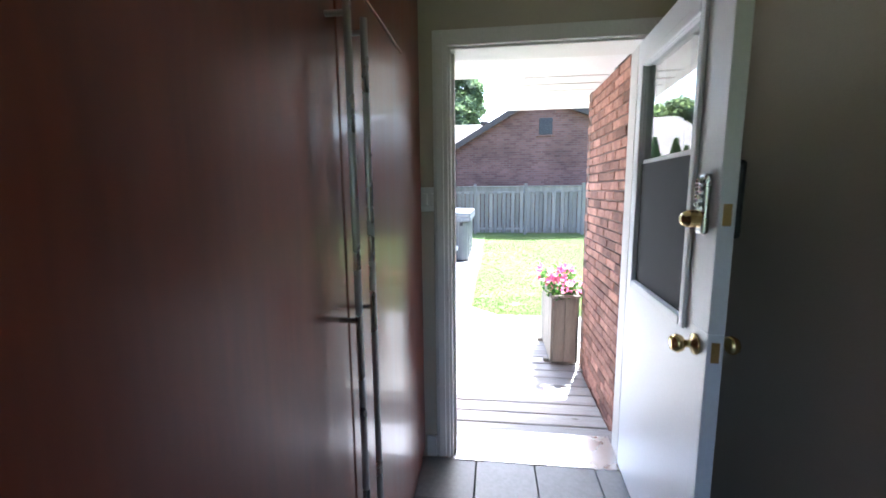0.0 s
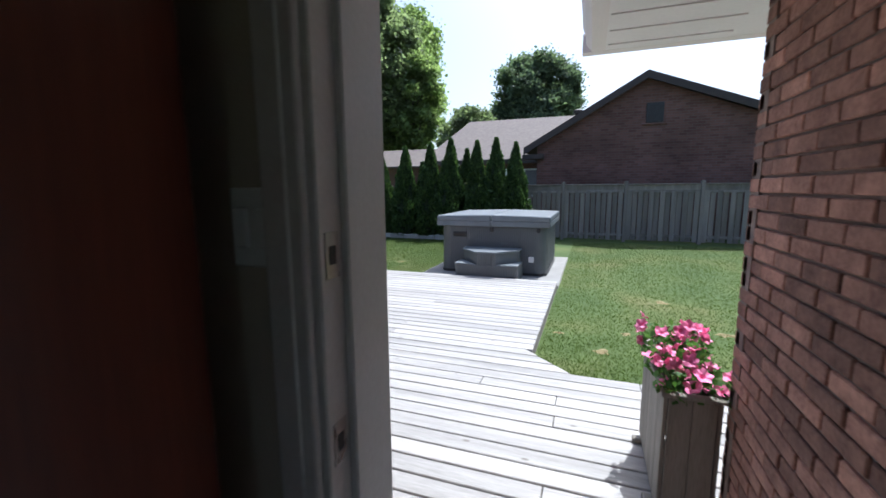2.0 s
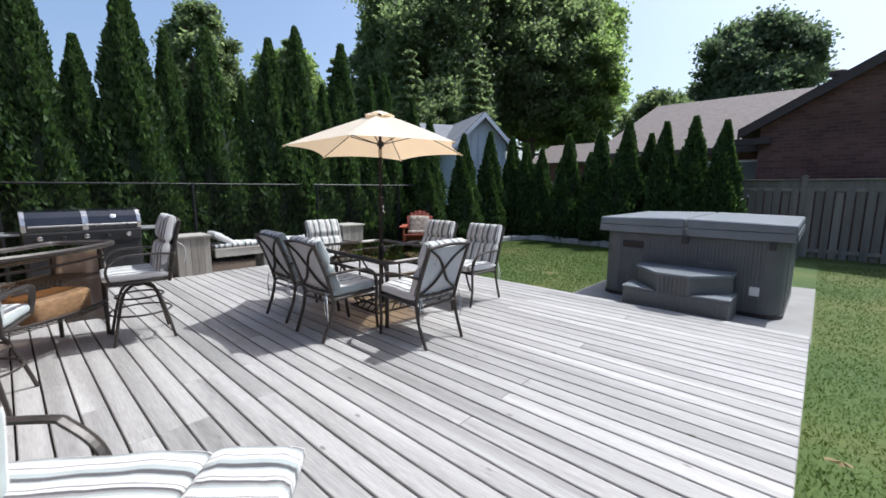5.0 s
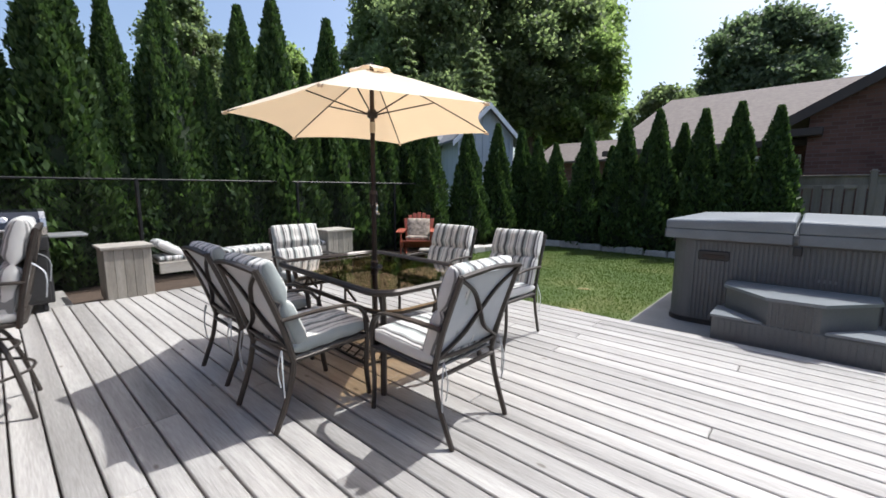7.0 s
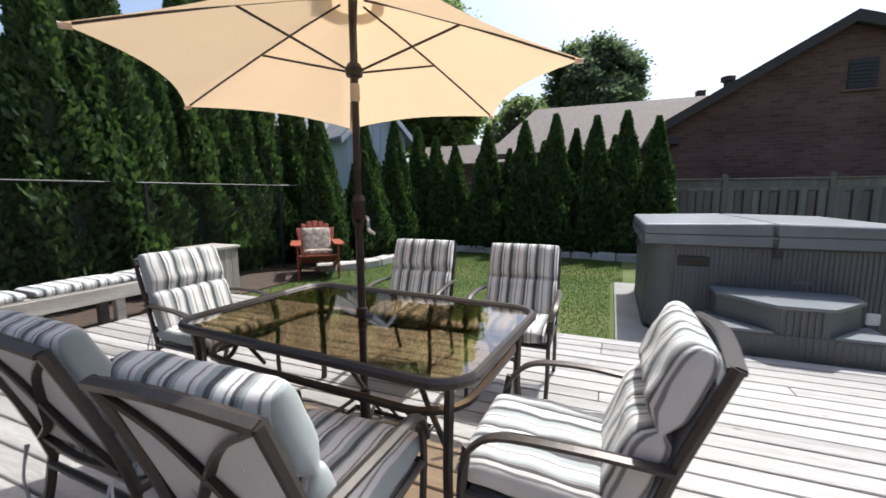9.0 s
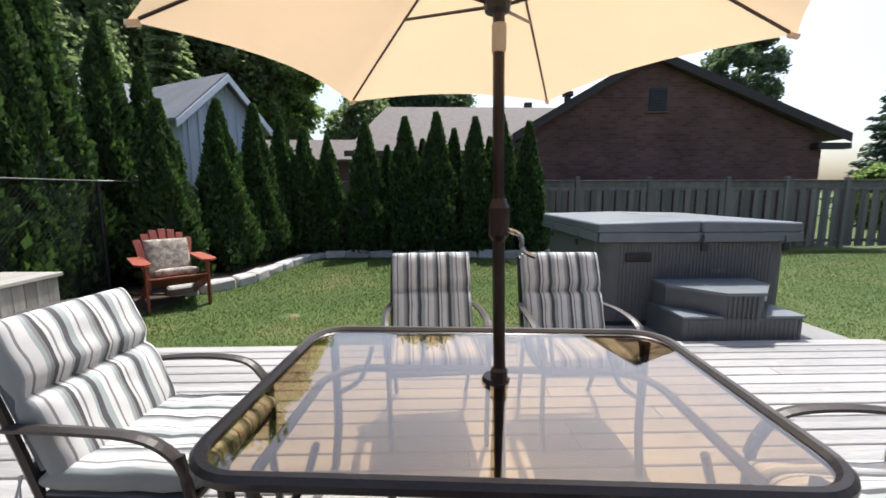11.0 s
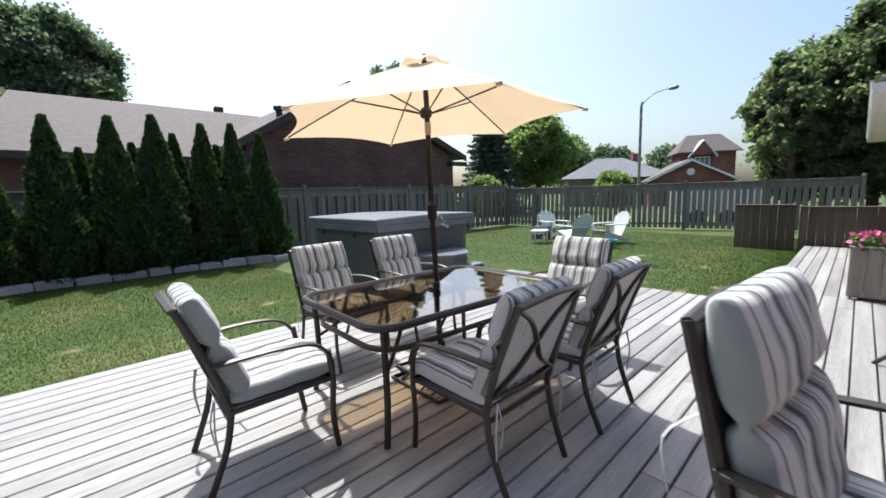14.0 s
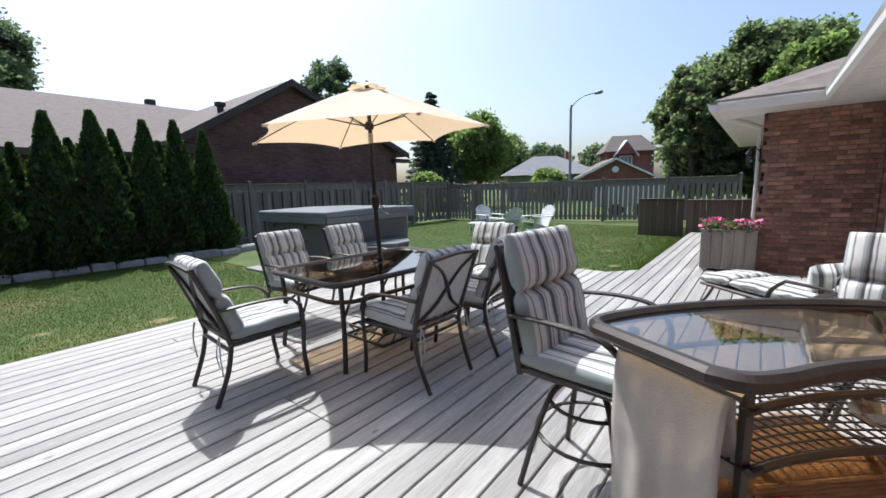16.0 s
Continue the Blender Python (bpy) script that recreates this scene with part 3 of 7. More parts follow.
# ---------------------------------------------------------------- vegetation
def cedar_mesh(seed, h, r, n=5200):
    """Pyramidal cedar: upright sprays of foliage in uneven lobes round a dark, light-blocking core."""
    rng = np.random.default_rng(seed)
    u = rng.random(n) ** 0.8
    ang = rng.random(n) * 2 * np.pi
    lobes = 1 + 0.2 * np.sin(ang * 5 + seed + u * 9) + 0.14 * np.sin(ang * 3 - u * 17 + seed * 2)
    prof = np.where(u < 0.12, 0.72 + 2.3 * u, (1 - ((u - 0.12) / 0.88)) ** 0.86)
    rad = r * prof * lobes * (0.72 + 0.33 * rng.random(n)) + 0.015
    c = np.stack([rad * np.cos(ang), rad * np.sin(ang), u * h * 0.985 + 0.05], 1)
    c[:, :2] += rng.normal(0, 0.012, (n, 2))
    ways = np.stack([np.cos(ang) * 0.5, np.sin(ang) * 0.5, np.full(n, 1.0)], 1) + rng.normal(0, 0.33, (n, 3))
    sizes = (0.055 + 0.075 * rng.random(n)) * (0.75 + 0.4 * (1 - u)) * (0.8 + 0.1 * h)
    leaves = leaf_mesh("foliage", c, ways, sizes, CEDAR, 0.5, rng)
    # solid core added to block light, coloured as the shade inside the crown
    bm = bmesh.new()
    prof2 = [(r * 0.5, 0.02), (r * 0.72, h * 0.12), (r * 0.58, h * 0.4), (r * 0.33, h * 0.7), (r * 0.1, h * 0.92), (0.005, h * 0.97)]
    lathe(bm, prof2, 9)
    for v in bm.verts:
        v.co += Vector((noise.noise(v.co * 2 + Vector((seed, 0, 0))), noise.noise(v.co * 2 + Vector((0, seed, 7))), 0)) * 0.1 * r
    core = bpy.data.meshes.new("shade_core")
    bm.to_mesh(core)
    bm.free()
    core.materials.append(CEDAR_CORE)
    return leaves, core


CEDAR_KINDS = [cedar_mesh(3, 4.4, 0.62, 14000), cedar_mesh(11, 4.9, 0.58, 14000), cedar_mesh(23, 4.0, 0.6, 14000), cedar_mesh(31, 3.2, 0.52, 10000), cedar_mesh(47, 3.2, 0.48, 10000)]


def cedar(kind, x, y, s, turn, label, group, slim=1.0):
    e = empty("cedar_tree", pose(x, y, GROUND_Z, 0, 0, turn) @ Matrix.Diagonal((s * slim, s * slim, s, 1)), label, "cedar tree", group)
    for nm, me in zip(("crown", "shade_core"), CEDAR_KINDS[kind]):
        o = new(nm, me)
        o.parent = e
    bm = lathe(bmesh.new(), [(0.06, -0.05), (0.045, 0.5), (0.03, 1.2)], 7)
    part("trunk", bm, BARK, e)
    return e


def cedars():
    rng = random.Random(5)
    # tall hedge behind the chain-link fence
    y = 1.4
    k = 0
    while y < 11.6:
        kind = (0, 1, 2, 1, 0)[k % 5]
        s = (4.85, 3.9, 4.9, 5.3, 4.15, 5.3, 4.6)[k % 7] / (4.4, 4.9, 4.0)[kind]
        cedar(kind, -9.95 + rng.uniform(-0.15, 0.15), y, s, rng.uniform(0, 360), "tall dark green pyramidal cedar in the hedge behind the fence", "tall cedar hedge")
        y += rng.uniform(0.6, 0.8)
        k += 1
    for x, yy, s in ((-9.75, 12.0, 0.98), (-9.45, 12.45, 0.86)):
        cedar(0, x, yy, s, rng.uniform(0, 360), "tall dark green pyramidal cedar in the hedge behind the fence", "tall cedar hedge")
    # corner bed
    for x, yy, s, kind in ((-8.75, 11.7, 0.92, 3), (-8.45, 12.9, 1.0, 3), (-8.2, 13.9, 1.04, 4), (-8.0, 14.85, 1.02, 4)):
        cedar(kind, x, yy, s, rng.uniform(0, 360), "dark green cedar in the corner bed edged with stone", "cedars in the corner bed", 1.1)
    # back row
    for x, h in ((-7.5, 2.95), (-6.95, 2.75), (-6.05, 3.12), (-5.58, 2.6), (-5.1, 3.2), (-4.7, 2.75), (-4.36, 3.3), (-3.92, 3.0), (-3.44, 3.2), (-3.03, 2.8), (-2.8, 3.26), (-2.16, 3.1)):
        small = x in (-5.58, -4.7, -3.92, -3.03)
        cedar(3 if (x * 100) % 2 else 4, x, 14.92 + (0.45 if small else 0.0), (h + 0.06) / 3.2, rng.uniform(0, 360), "dark green cedar in the row along the back fence", "cedars along the back fence", 1.12)


cedars()


def crown_points(rng, blobs, n, gap=0.75):
    """Leaf places on the shells of overlapping uneven clumps."""
    w = np.array([b[3] ** 2 for b in blobs])
    pick = rng.choice(len(blobs), n, p=w / w.sum())
    d = rng.normal(size=(n, 3))
    d /= np.linalg.norm(d, axis=1)[:, None]
    d[:, 2] = np.where(d[:, 2] < -0.5, -d[:, 2], d[:, 2])
    bl = np.array(blobs)
    lump = 1 + 0.2 * np.sin(d[:, 0] * 7 + pick) * np.sin(d[:, 1] * 6 + pick * 2) + 0.15 * np.sin(d[:, 2] * 9 + pick * 3)
    rad = bl[pick, 3] * lump * (gap + (1.05 - gap) * rng.random(n) ** 0.5)
    c = bl[pick, :3] + d * rad[:, None] * np.array([1, 1, 0.85])
    return c, d


def broad_tree(x, y, h, r, leaf, seed, n, size, label, group="", trunk=0.35, low=0.3, base=GROUND_Z):
    """Tapered trunk with limbs, and a crown of clumps with gaps between them."""
    rng = np.random.default_rng(seed)
    e = empty("tree", pose(x, y, base), label, "tree", group)
    blobs = []
    for k in range(190):
        a = rng.random() * 2 * np.pi
        t = rng.random() ** 0.85
        zz = h * (low + (0.95 - low) * t)
        girth = math.sin(math.pi * min(1, 0.07 + 0.87 * (1 - t))) ** 0.75
        reach = r * (0.18 + 0.8 * girth) * (0.55 + 0.45 * rng.random() ** 0.5) * (0.86 + 0.2 * math.sin(3 * a + seed) * math.sin(7 * t + seed))
        blobs.append((reach * math.cos(a), reach * math.sin(a), zz, r * (0.09 + 0.13 * rng.random())))
    blobs.append((0, 0, h * 0.9, r * 0.26))
    n = int(n * 1.5)
    c, d = crown_points(rng, blobs, n, 0.2)
    c += rng.normal(0, 0.06 * r, (n, 3)) * (rng.random((n, 1)) < 0.6)
    ways = d + rng.normal(0, 0.8, (n, 3)) + np.array([0, 0, -0.2])
    me = leaf_mesh("crown", c, ways, size * (0.5 + 0.7 * rng.random(n)), leaf, 0.75, rng)
    o = new("crown", me)
    o.parent = e
    bm = bmesh.new()
    lean = Vector((0.15 * r * (rng.random() - 0.5), 0.15 * r * (rng.random() - 0.5), h * 0.8))
    tube(bm, curve_pts([(0, 0, -0.2), lean * 0.4 + Vector((0.05 * r, 0, 0)), lean]), trunk, 8, 1.0, 0.2)
    for b in blobs[:12]:
        p = Vector(b[:3])
        s = lean * min(0.8, max(0.3, p.z / h * 0.7))
        tube(bm, curve_pts([s, (s + p) / 2 + Vector((0, 0, -0.05 * h)), p], 4), trunk * 0.3, 5, 1.0, 0.3)
    part("trunk", bm, BARK, e, smooth=True)
    return e


def spruce(x, y, h, r, seed, n, label, leaf=None):
    rng = np.random.default_rng(seed)
    e = empty("spruce_tree", pose(x, y, GROUND_Z), label, "spruce tree", "spruces")
    tiers = int(h * 2.6)
    cs, ws = [], []
    for k in range(tiers):
        t = k / tiers
        z = h * (0.06 + 0.93 * t)
        reach = r * (1 - t) ** 0.85 + 0.08
        arms = 11 if t < 0.7 else 7
        for a in range(arms):
            ang = 2 * np.pi * (a + rng.random() * 0.7) / arms
            ln = reach * (0.7 + 0.35 * rng.random())
            m = max(6, int(n / (tiers * arms)))
            q = rng.random(m) ** 0.7
            spread = 0.14 * ln * (1.2 - q)
            c = np.stack([q * ln * np.cos(ang), q * ln * np.sin(ang), z - 0.28 * q * ln + 0.1 * ln * q ** 2], 1) + rng.normal(0, 1, (m, 3)) * np.stack([spread + 0.03, spread + 0.03, spread * 0.5 + 0.02], 1)
            cs.append(c)
            ws.append(np.stack([np.full(m, np.cos(ang)), np.full(m, np.sin(ang)), np.full(m, -0.25)], 1) + rng.normal(0, 0.4, (m, 3)))
    c, w = np.concatenate(cs), np.concatenate(ws)
    me = leaf_mesh("needles", c, w, 0.16 + 0.2 * rng.random(len(c)), leaf or SPRUCE_LEAF, 0.35, rng)
    o = new("needles", me)
    o.parent = e
    part("trunk", T([(0, 0, -0.2), (0, 0, h * 0.97)], 0.16, 7, 1, 0.12), BARK, e)
    return e


def trees():
    # wall of trees behind the tall hedge
    broad_tree(-23.4, 28.6, 19.5, 6.8, MID_LEAF, 2, 70000, 0.34, "very large grey-green broadleaf tree behind the hedge", "trees behind the hedge", 0.5)
    broad_tree(-27.0, 54.0, 25.0, 8.8, BROAD_LEAF, 7, 60000, 0.55, "large bright green broadleaf tree behind the hedge", "trees behind the hedge", 0.6)
    broad_tree(-33.5, 20.2, 12.6, 3.4, BROAD_LEAF, 9, 30000, 0.36, "mid-green broadleaf tree behind the hedge", "trees behind the hedge", 0.4)
    broad_tree(-36.0, 14.6, 15.2, 3.2, MID_LEAF, 13, 26000, 0.3, "tall thin-crowned tree behind the hedge", "trees behind the hedge", 0.4)
    broad_tree(-34.0, 5.0, 6.4, 2.6, MID_LEAF, 15, 14000, 0.36, "broadleaf tree behind the hedge", "trees behind the hedge")
    broad_tree(-28.4, 27.2, 16.0, 4.2, MID_LEAF, 51, 36000, 0.36, "large grey-green broadleaf tree behind the hedge", "trees behind the hedge", 0.45)
    broad_tree(-19.5, 35.0, 19.0, 5.6, MID_LEAF, 52, 44000, 0.38, "large mid-green broadleaf tree behind the hedge", "trees behind the hedge", 0.5)
    broad_tree(-16.2, 36.8, 14.8, 3.6, BROAD_LEAF, 53, 30000, 0.36, "bright green broadleaf tree behind the hedge", "trees behind the hedge", 0.4)
    broad_tree(-41.0, 26.0, 13.0, 4.6, MID_LEAF, 54, 26000, 0.42, "grey-green broadleaf tree behind the hedge", "trees behind the hedge", 0.45)
    broad_tree(-19.5, 23.0, 8.4, 2.8, MID_LEAF, 17, 22000, 0.22, "grey-green broadleaf tree behind the hedge", "trees behind the hedge")
    for x, y, h, sd in ((-12.6, 18.4, 7.2, 1), (-14.6, 16.4, 7.6, 2), (-13.6, 20.4, 7.6, 3), (-16.8, 14.0, 7.2, 4), (-15.6, 11.2, 7.0, 5)):
        spruce(x, y, h * 1.06, 1.7, sd, 9000, "green conifer standing behind the hedge", MID_LEAF)
    # round dark maple beyond the brown house, smaller tree beside it
    broad_tree(-4.9, 42.0, 13.8, 4.5, DARK_LEAF, 21, 60000, 0.3, "dark green round-crowned maple beyond the brown house", trunk=0.5, low=0.25)
    broad_tree(-9.0, 33.5, 8.0, 2.6, MID_LEAF, 22, 9000, 0.3, "small green tree beyond the cedar row")
    # beyond the side fence
    spruce(15.6, 21.8, 8.2, 2.7, 31, 26000, "blue-green spruce beyond the back fence")
    broad_tree(19.4, 20.6, 6.7, 2.7, BROAD_LEAF, 33, 16000, 0.26, "green round tree beyond the back fence")
    broad_tree(34.0, 26.5, 7.0, 3.0, MID_LEAF, 34, 7000, 0.35, "small distant green tree beyond the houses")
    broad_tree(44.0, 26.0, 6.4, 3.6, DARK_LEAF, 35, 6000, 0.4, "distant dark green tree beyond the houses")
    broad_tree(48.0, 20.0, 6.2, 3.4, DARK_LEAF, 36, 6000, 0.4, "distant dark green tree beyond the houses")
    broad_tree(20.5, 39.0, 14.8, 3.0, DARK_LEAF, 37, 9000, 0.36, "tall dark tree far behind the brown house", low=0.4)
    spruce(23.9, 28.8, 10.8, 1.6, 38, 6000, "tall thin spruce far beyond the fence")
    broad_tree(14.9, 6.2, 6.6, 1.6, MID_LEAF, 41, 16000, 0.2, "tall grey-green tree beyond the side fence", "trees beyond the side fence", 0.22, 0.15)
    broad_tree(15.1, 3.9, 7.7, 1.9, MID_LEAF, 42, 18000, 0.2, "tall grey-green tree beyond the side fence", "trees beyond the side fence", 0.22, 0.15)
    broad_tree(13.3, 2.2, 6.4, 1.8, BROAD_LEAF, 43, 14000, 0.2, "tall green tree beyond the side fence", "trees beyond the side fence", 0.22, 0.15)
    broad_tree(16.6, 5.2, 7.2, 2.3, MID_LEAF, 46, 22000, 0.2, "tall grey-green tree beyond the side fence", "trees beyond the side fence", 0.22, 0.12)
    broad_tree(15.6, 2.7, 7.6, 2.3, MID_LEAF, 47, 22000, 0.2, "tall grey-green tree beyond the side fence", "trees beyond the side fence", 0.22, 0.12)
    broad_tree(9.8, 17.6, 2.4, 1.0, BROAD_LEAF, 44, 3500, 0.16, "yellow-green shrub beyond the back fence", low=0.1, trunk=0.06)
    broad_tree(27.5, 18.6, 2.9, 1.7, BROAD_LEAF, 45, 4000, 0.2, "bright green shrub before the grey bungalow", low=0.1, trunk=0.08)


trees()


# ---------------------------------------------------------------- fences
def fence_run(name, posts, top, label, gap_every=0.0, board=0.135, pitch=0.15, lattice=False, cap=True):
    """Board fence from post to post: posts, rails, a plain upper strip and upright boards."""
    e = empty(name, Matrix(), label, "fence", kind="structure")
    rng = random.Random(len(posts) * 7 + int(top * 100))
    for x, y in posts:
        bm = B((x - 0.05, y - 0.05, GROUND_Z - 0.1), (x + 0.05, y + 0.05, top + 0.06), 0.006)
        box(bm, (x - 0.065, y - 0.065, top + 0.06), (x + 0.065, y + 0.065, top + 0.085), 0.006)
        box(bm, (x - 0.04, y - 0.04, top + 0.085), (x + 0.04, y + 0.04, top + 0.115), 0.012)
        part("post", bm, FENCE_WOOD, e)
    blank = {}
    for (x0, y0), (x1, y1) in zip(posts, posts[1:]):
        d = Vector((x1 - x0, y1 - y0, 0))
        ln = d.length
        m = Matrix.Translation((x0, y0, 0)) @ Matrix.Rotation(math.atan2(d.y, d.x), 4, "Z")
        bm = bmesh.new()
        box(bm, (0.05, -0.06, top - 0.01), (ln - 0.05, 0.06, top + 0.02), 0.006, m)
        part("cap_rail", bm, FENCE_WOOD, e)
        for z in (top - 0.26, GROUND_Z + 0.18):
            bm = bmesh.new()
            box(bm, (0.05, -0.02, z), (ln - 0.05, 0.02, z + 0.08), 0.005, m)
            part("rail", bm, FENCE_WOOD, e)
        bm = bmesh.new()
        box(bm, (0.05, -0.008, top - 0.24), (ln - 0.05, 0.008, top - 0.01), 0.0, m)
        part("upper_panel", bm, FENCE_WOOD, e)
        n = int((ln - 0.1) / pitch)
        step = (ln - 0.1) / n
        for k in range(n):
            xa = 0.05 + k * step
            off = (0.03 if k % 2 else -0.03) if gap_every == 0 else -0.028
            w = min(board, step * (0.98 if gap_every == 0 else 0.8))
            key = round(w, 3)
            if key not in blank:
                bb = B((0, -0.009, GROUND_Z + 0.06), (w, 0.009, top - 0.2), 0.003)
                me = bpy.data.meshes.new("board")
                bb.to_mesh(me)
                bb.free()
                me.materials.append(FENCE_WOOD)
                blank[key] = me
            o = new("board", blank[key])
            o.parent = e
            o.matrix_local = m @ pose(xa, off, rng.uniform(-0.01, 0.01), 0, 0, 0)
    return e


BACK_POSTS = [(-8.2, 16.2), (-6.3, 16.1), (-4.4, 15.95), (-2.55, 15.75), (-0.7, 15.62), (1.18, 15.6), (3.26, 15.6), (4.85, 15.6), (6.47, 15.6), (8.95, 15.55)]
fence_run("back_fence", BACK_POSTS, 1.66, "weathered grey wooden board fence along the back")
SIDE_POSTS = [(8.98, 14.13), (9.27, 12.75), (9.69, 10.67), (10.12, 8.59), (10.56, 6.41), (11.03, 4.17)]
fence_run("side_fence", [(8.95, 15.5)] + SIDE_POSTS, 1.5, "weathered grey wooden side fence with gaps between boards", 1.0, 0.13, 0.17)


def low_gate():
    e = empty("low_gate", Matrix(), "low dark brown board gate at the end of the deck walk", "gate")
    for k, (y0, y1, z1) in enumerate(((5.2, 6.35, 0.88), (3.62, 5.14, 0.84))):
        bm = B((5.95, y0, z1), (6.12, y1, z1 + 0.035), 0.006)
        part("cap_rail", bm, GATE_WOOD, e)
        n = int((y1 - y0) / 0.145)
        for j in range(n):
            yy = y0 + (y1 - y0) * j / n
            part("board", B((6.0, yy + 0.003, GROUND_Z), (6.022, yy + (y1 - y0) / n - 0.003, z1), 0.003), GATE_WOOD, e)
    return e


low_gate()


def chain_fence():
    e = empty("chain_link_fence", Matrix(), "black chain-link fence before the tall cedar hedge", "fence", kind="structure")
    x, top = -9.15, 1.49
    ys = [0.8, 3.2, 5.75, 8.35, 10.9]
    for y in ys:
        part("post", T([(x, y, GROUND_Z - 0.1), (x, y, top + 0.03)], 0.03, 8), CHAIN, e)
    part("top_rail", T([(x, ys[0], top), (x, ys[-1], top + 0.04)], 0.016, 8), CHAIN, e)
    part("top_rail", T([(x, ys[-1], top + 0.04), (-8.7, 12.0, top + 0.05)], 0.02, 8), CHAIN, e)
    # woven wire: two families of slanting wires
    v, f = [], []
    pitch, w, z0, z1 = 0.062, 0.0022, GROUND_Z, top
    hgt = z1 - z0
    y = ys[0] - hgt
    while y < ys[-1]:
        for sgn in (1, -1):
            ya, yb = (y, y + hgt) if sgn == 1 else (y + hgt, y)
            za, zb = z0, z1
            pa, pb = [ya, za], [yb, zb]
            ok = True
            for lim, keep in ((ys[0], 1), (ys[-1], -1)):
                for p, q in ((pa, pb), (pb, pa)):
                    if (p[0] - lim) * keep < 0:
                        if (q[0] - lim) * keep <= 0:
                            ok = False
                            break
                        t = (lim - p[0]) / (q[0] - p[0])
                        p[1] += (q[1] - p[1]) * t
                        p[0] = lim
            if ok:
                n = len(v)
                d = 0.003 * sgn
                v += [(x + d, pa[0], pa[1] - w), (x + d, pa[0], pa[1] + w), (x + d, pb[0], pb[1] + w), (x + d, pb[0], pb[1] - w),
                      (x + d + 0.003, pa[0], pa[1]), (x + d + 0.003, pb[0], pb[1])]
                f += [(n, n + 1, n + 2, n + 3), (n + 1, n + 4, n + 5, n + 2), (n + 4, n, n + 3, n + 5)]
        y += pitch
    o = new("wire_mesh", raw_mesh("wire_mesh", v, f, CHAIN))
    o.parent = e
    tagged(o, kind="stuff")


chain_fence()


# ---------------------------------------------------------------- neighbouring buildings
def slab(bm, pts, thick, up=Vector((0, 0, 1))):
    lo = [bm.verts.new(p) for p in pts]
    hi = [bm.verts.new(Vector(p) + up * thick) for p in pts]
    n = len(pts)
    bm.faces.new(lo[::-1])
    bm.faces.new(hi)
    for k in range(n):
        bm.faces.new((lo[k], lo[(k + 1) % n], hi[(k + 1) % n], hi[k]))
    bmesh.ops.recalc_face_normals(bm, faces=bm.faces)
    return bm


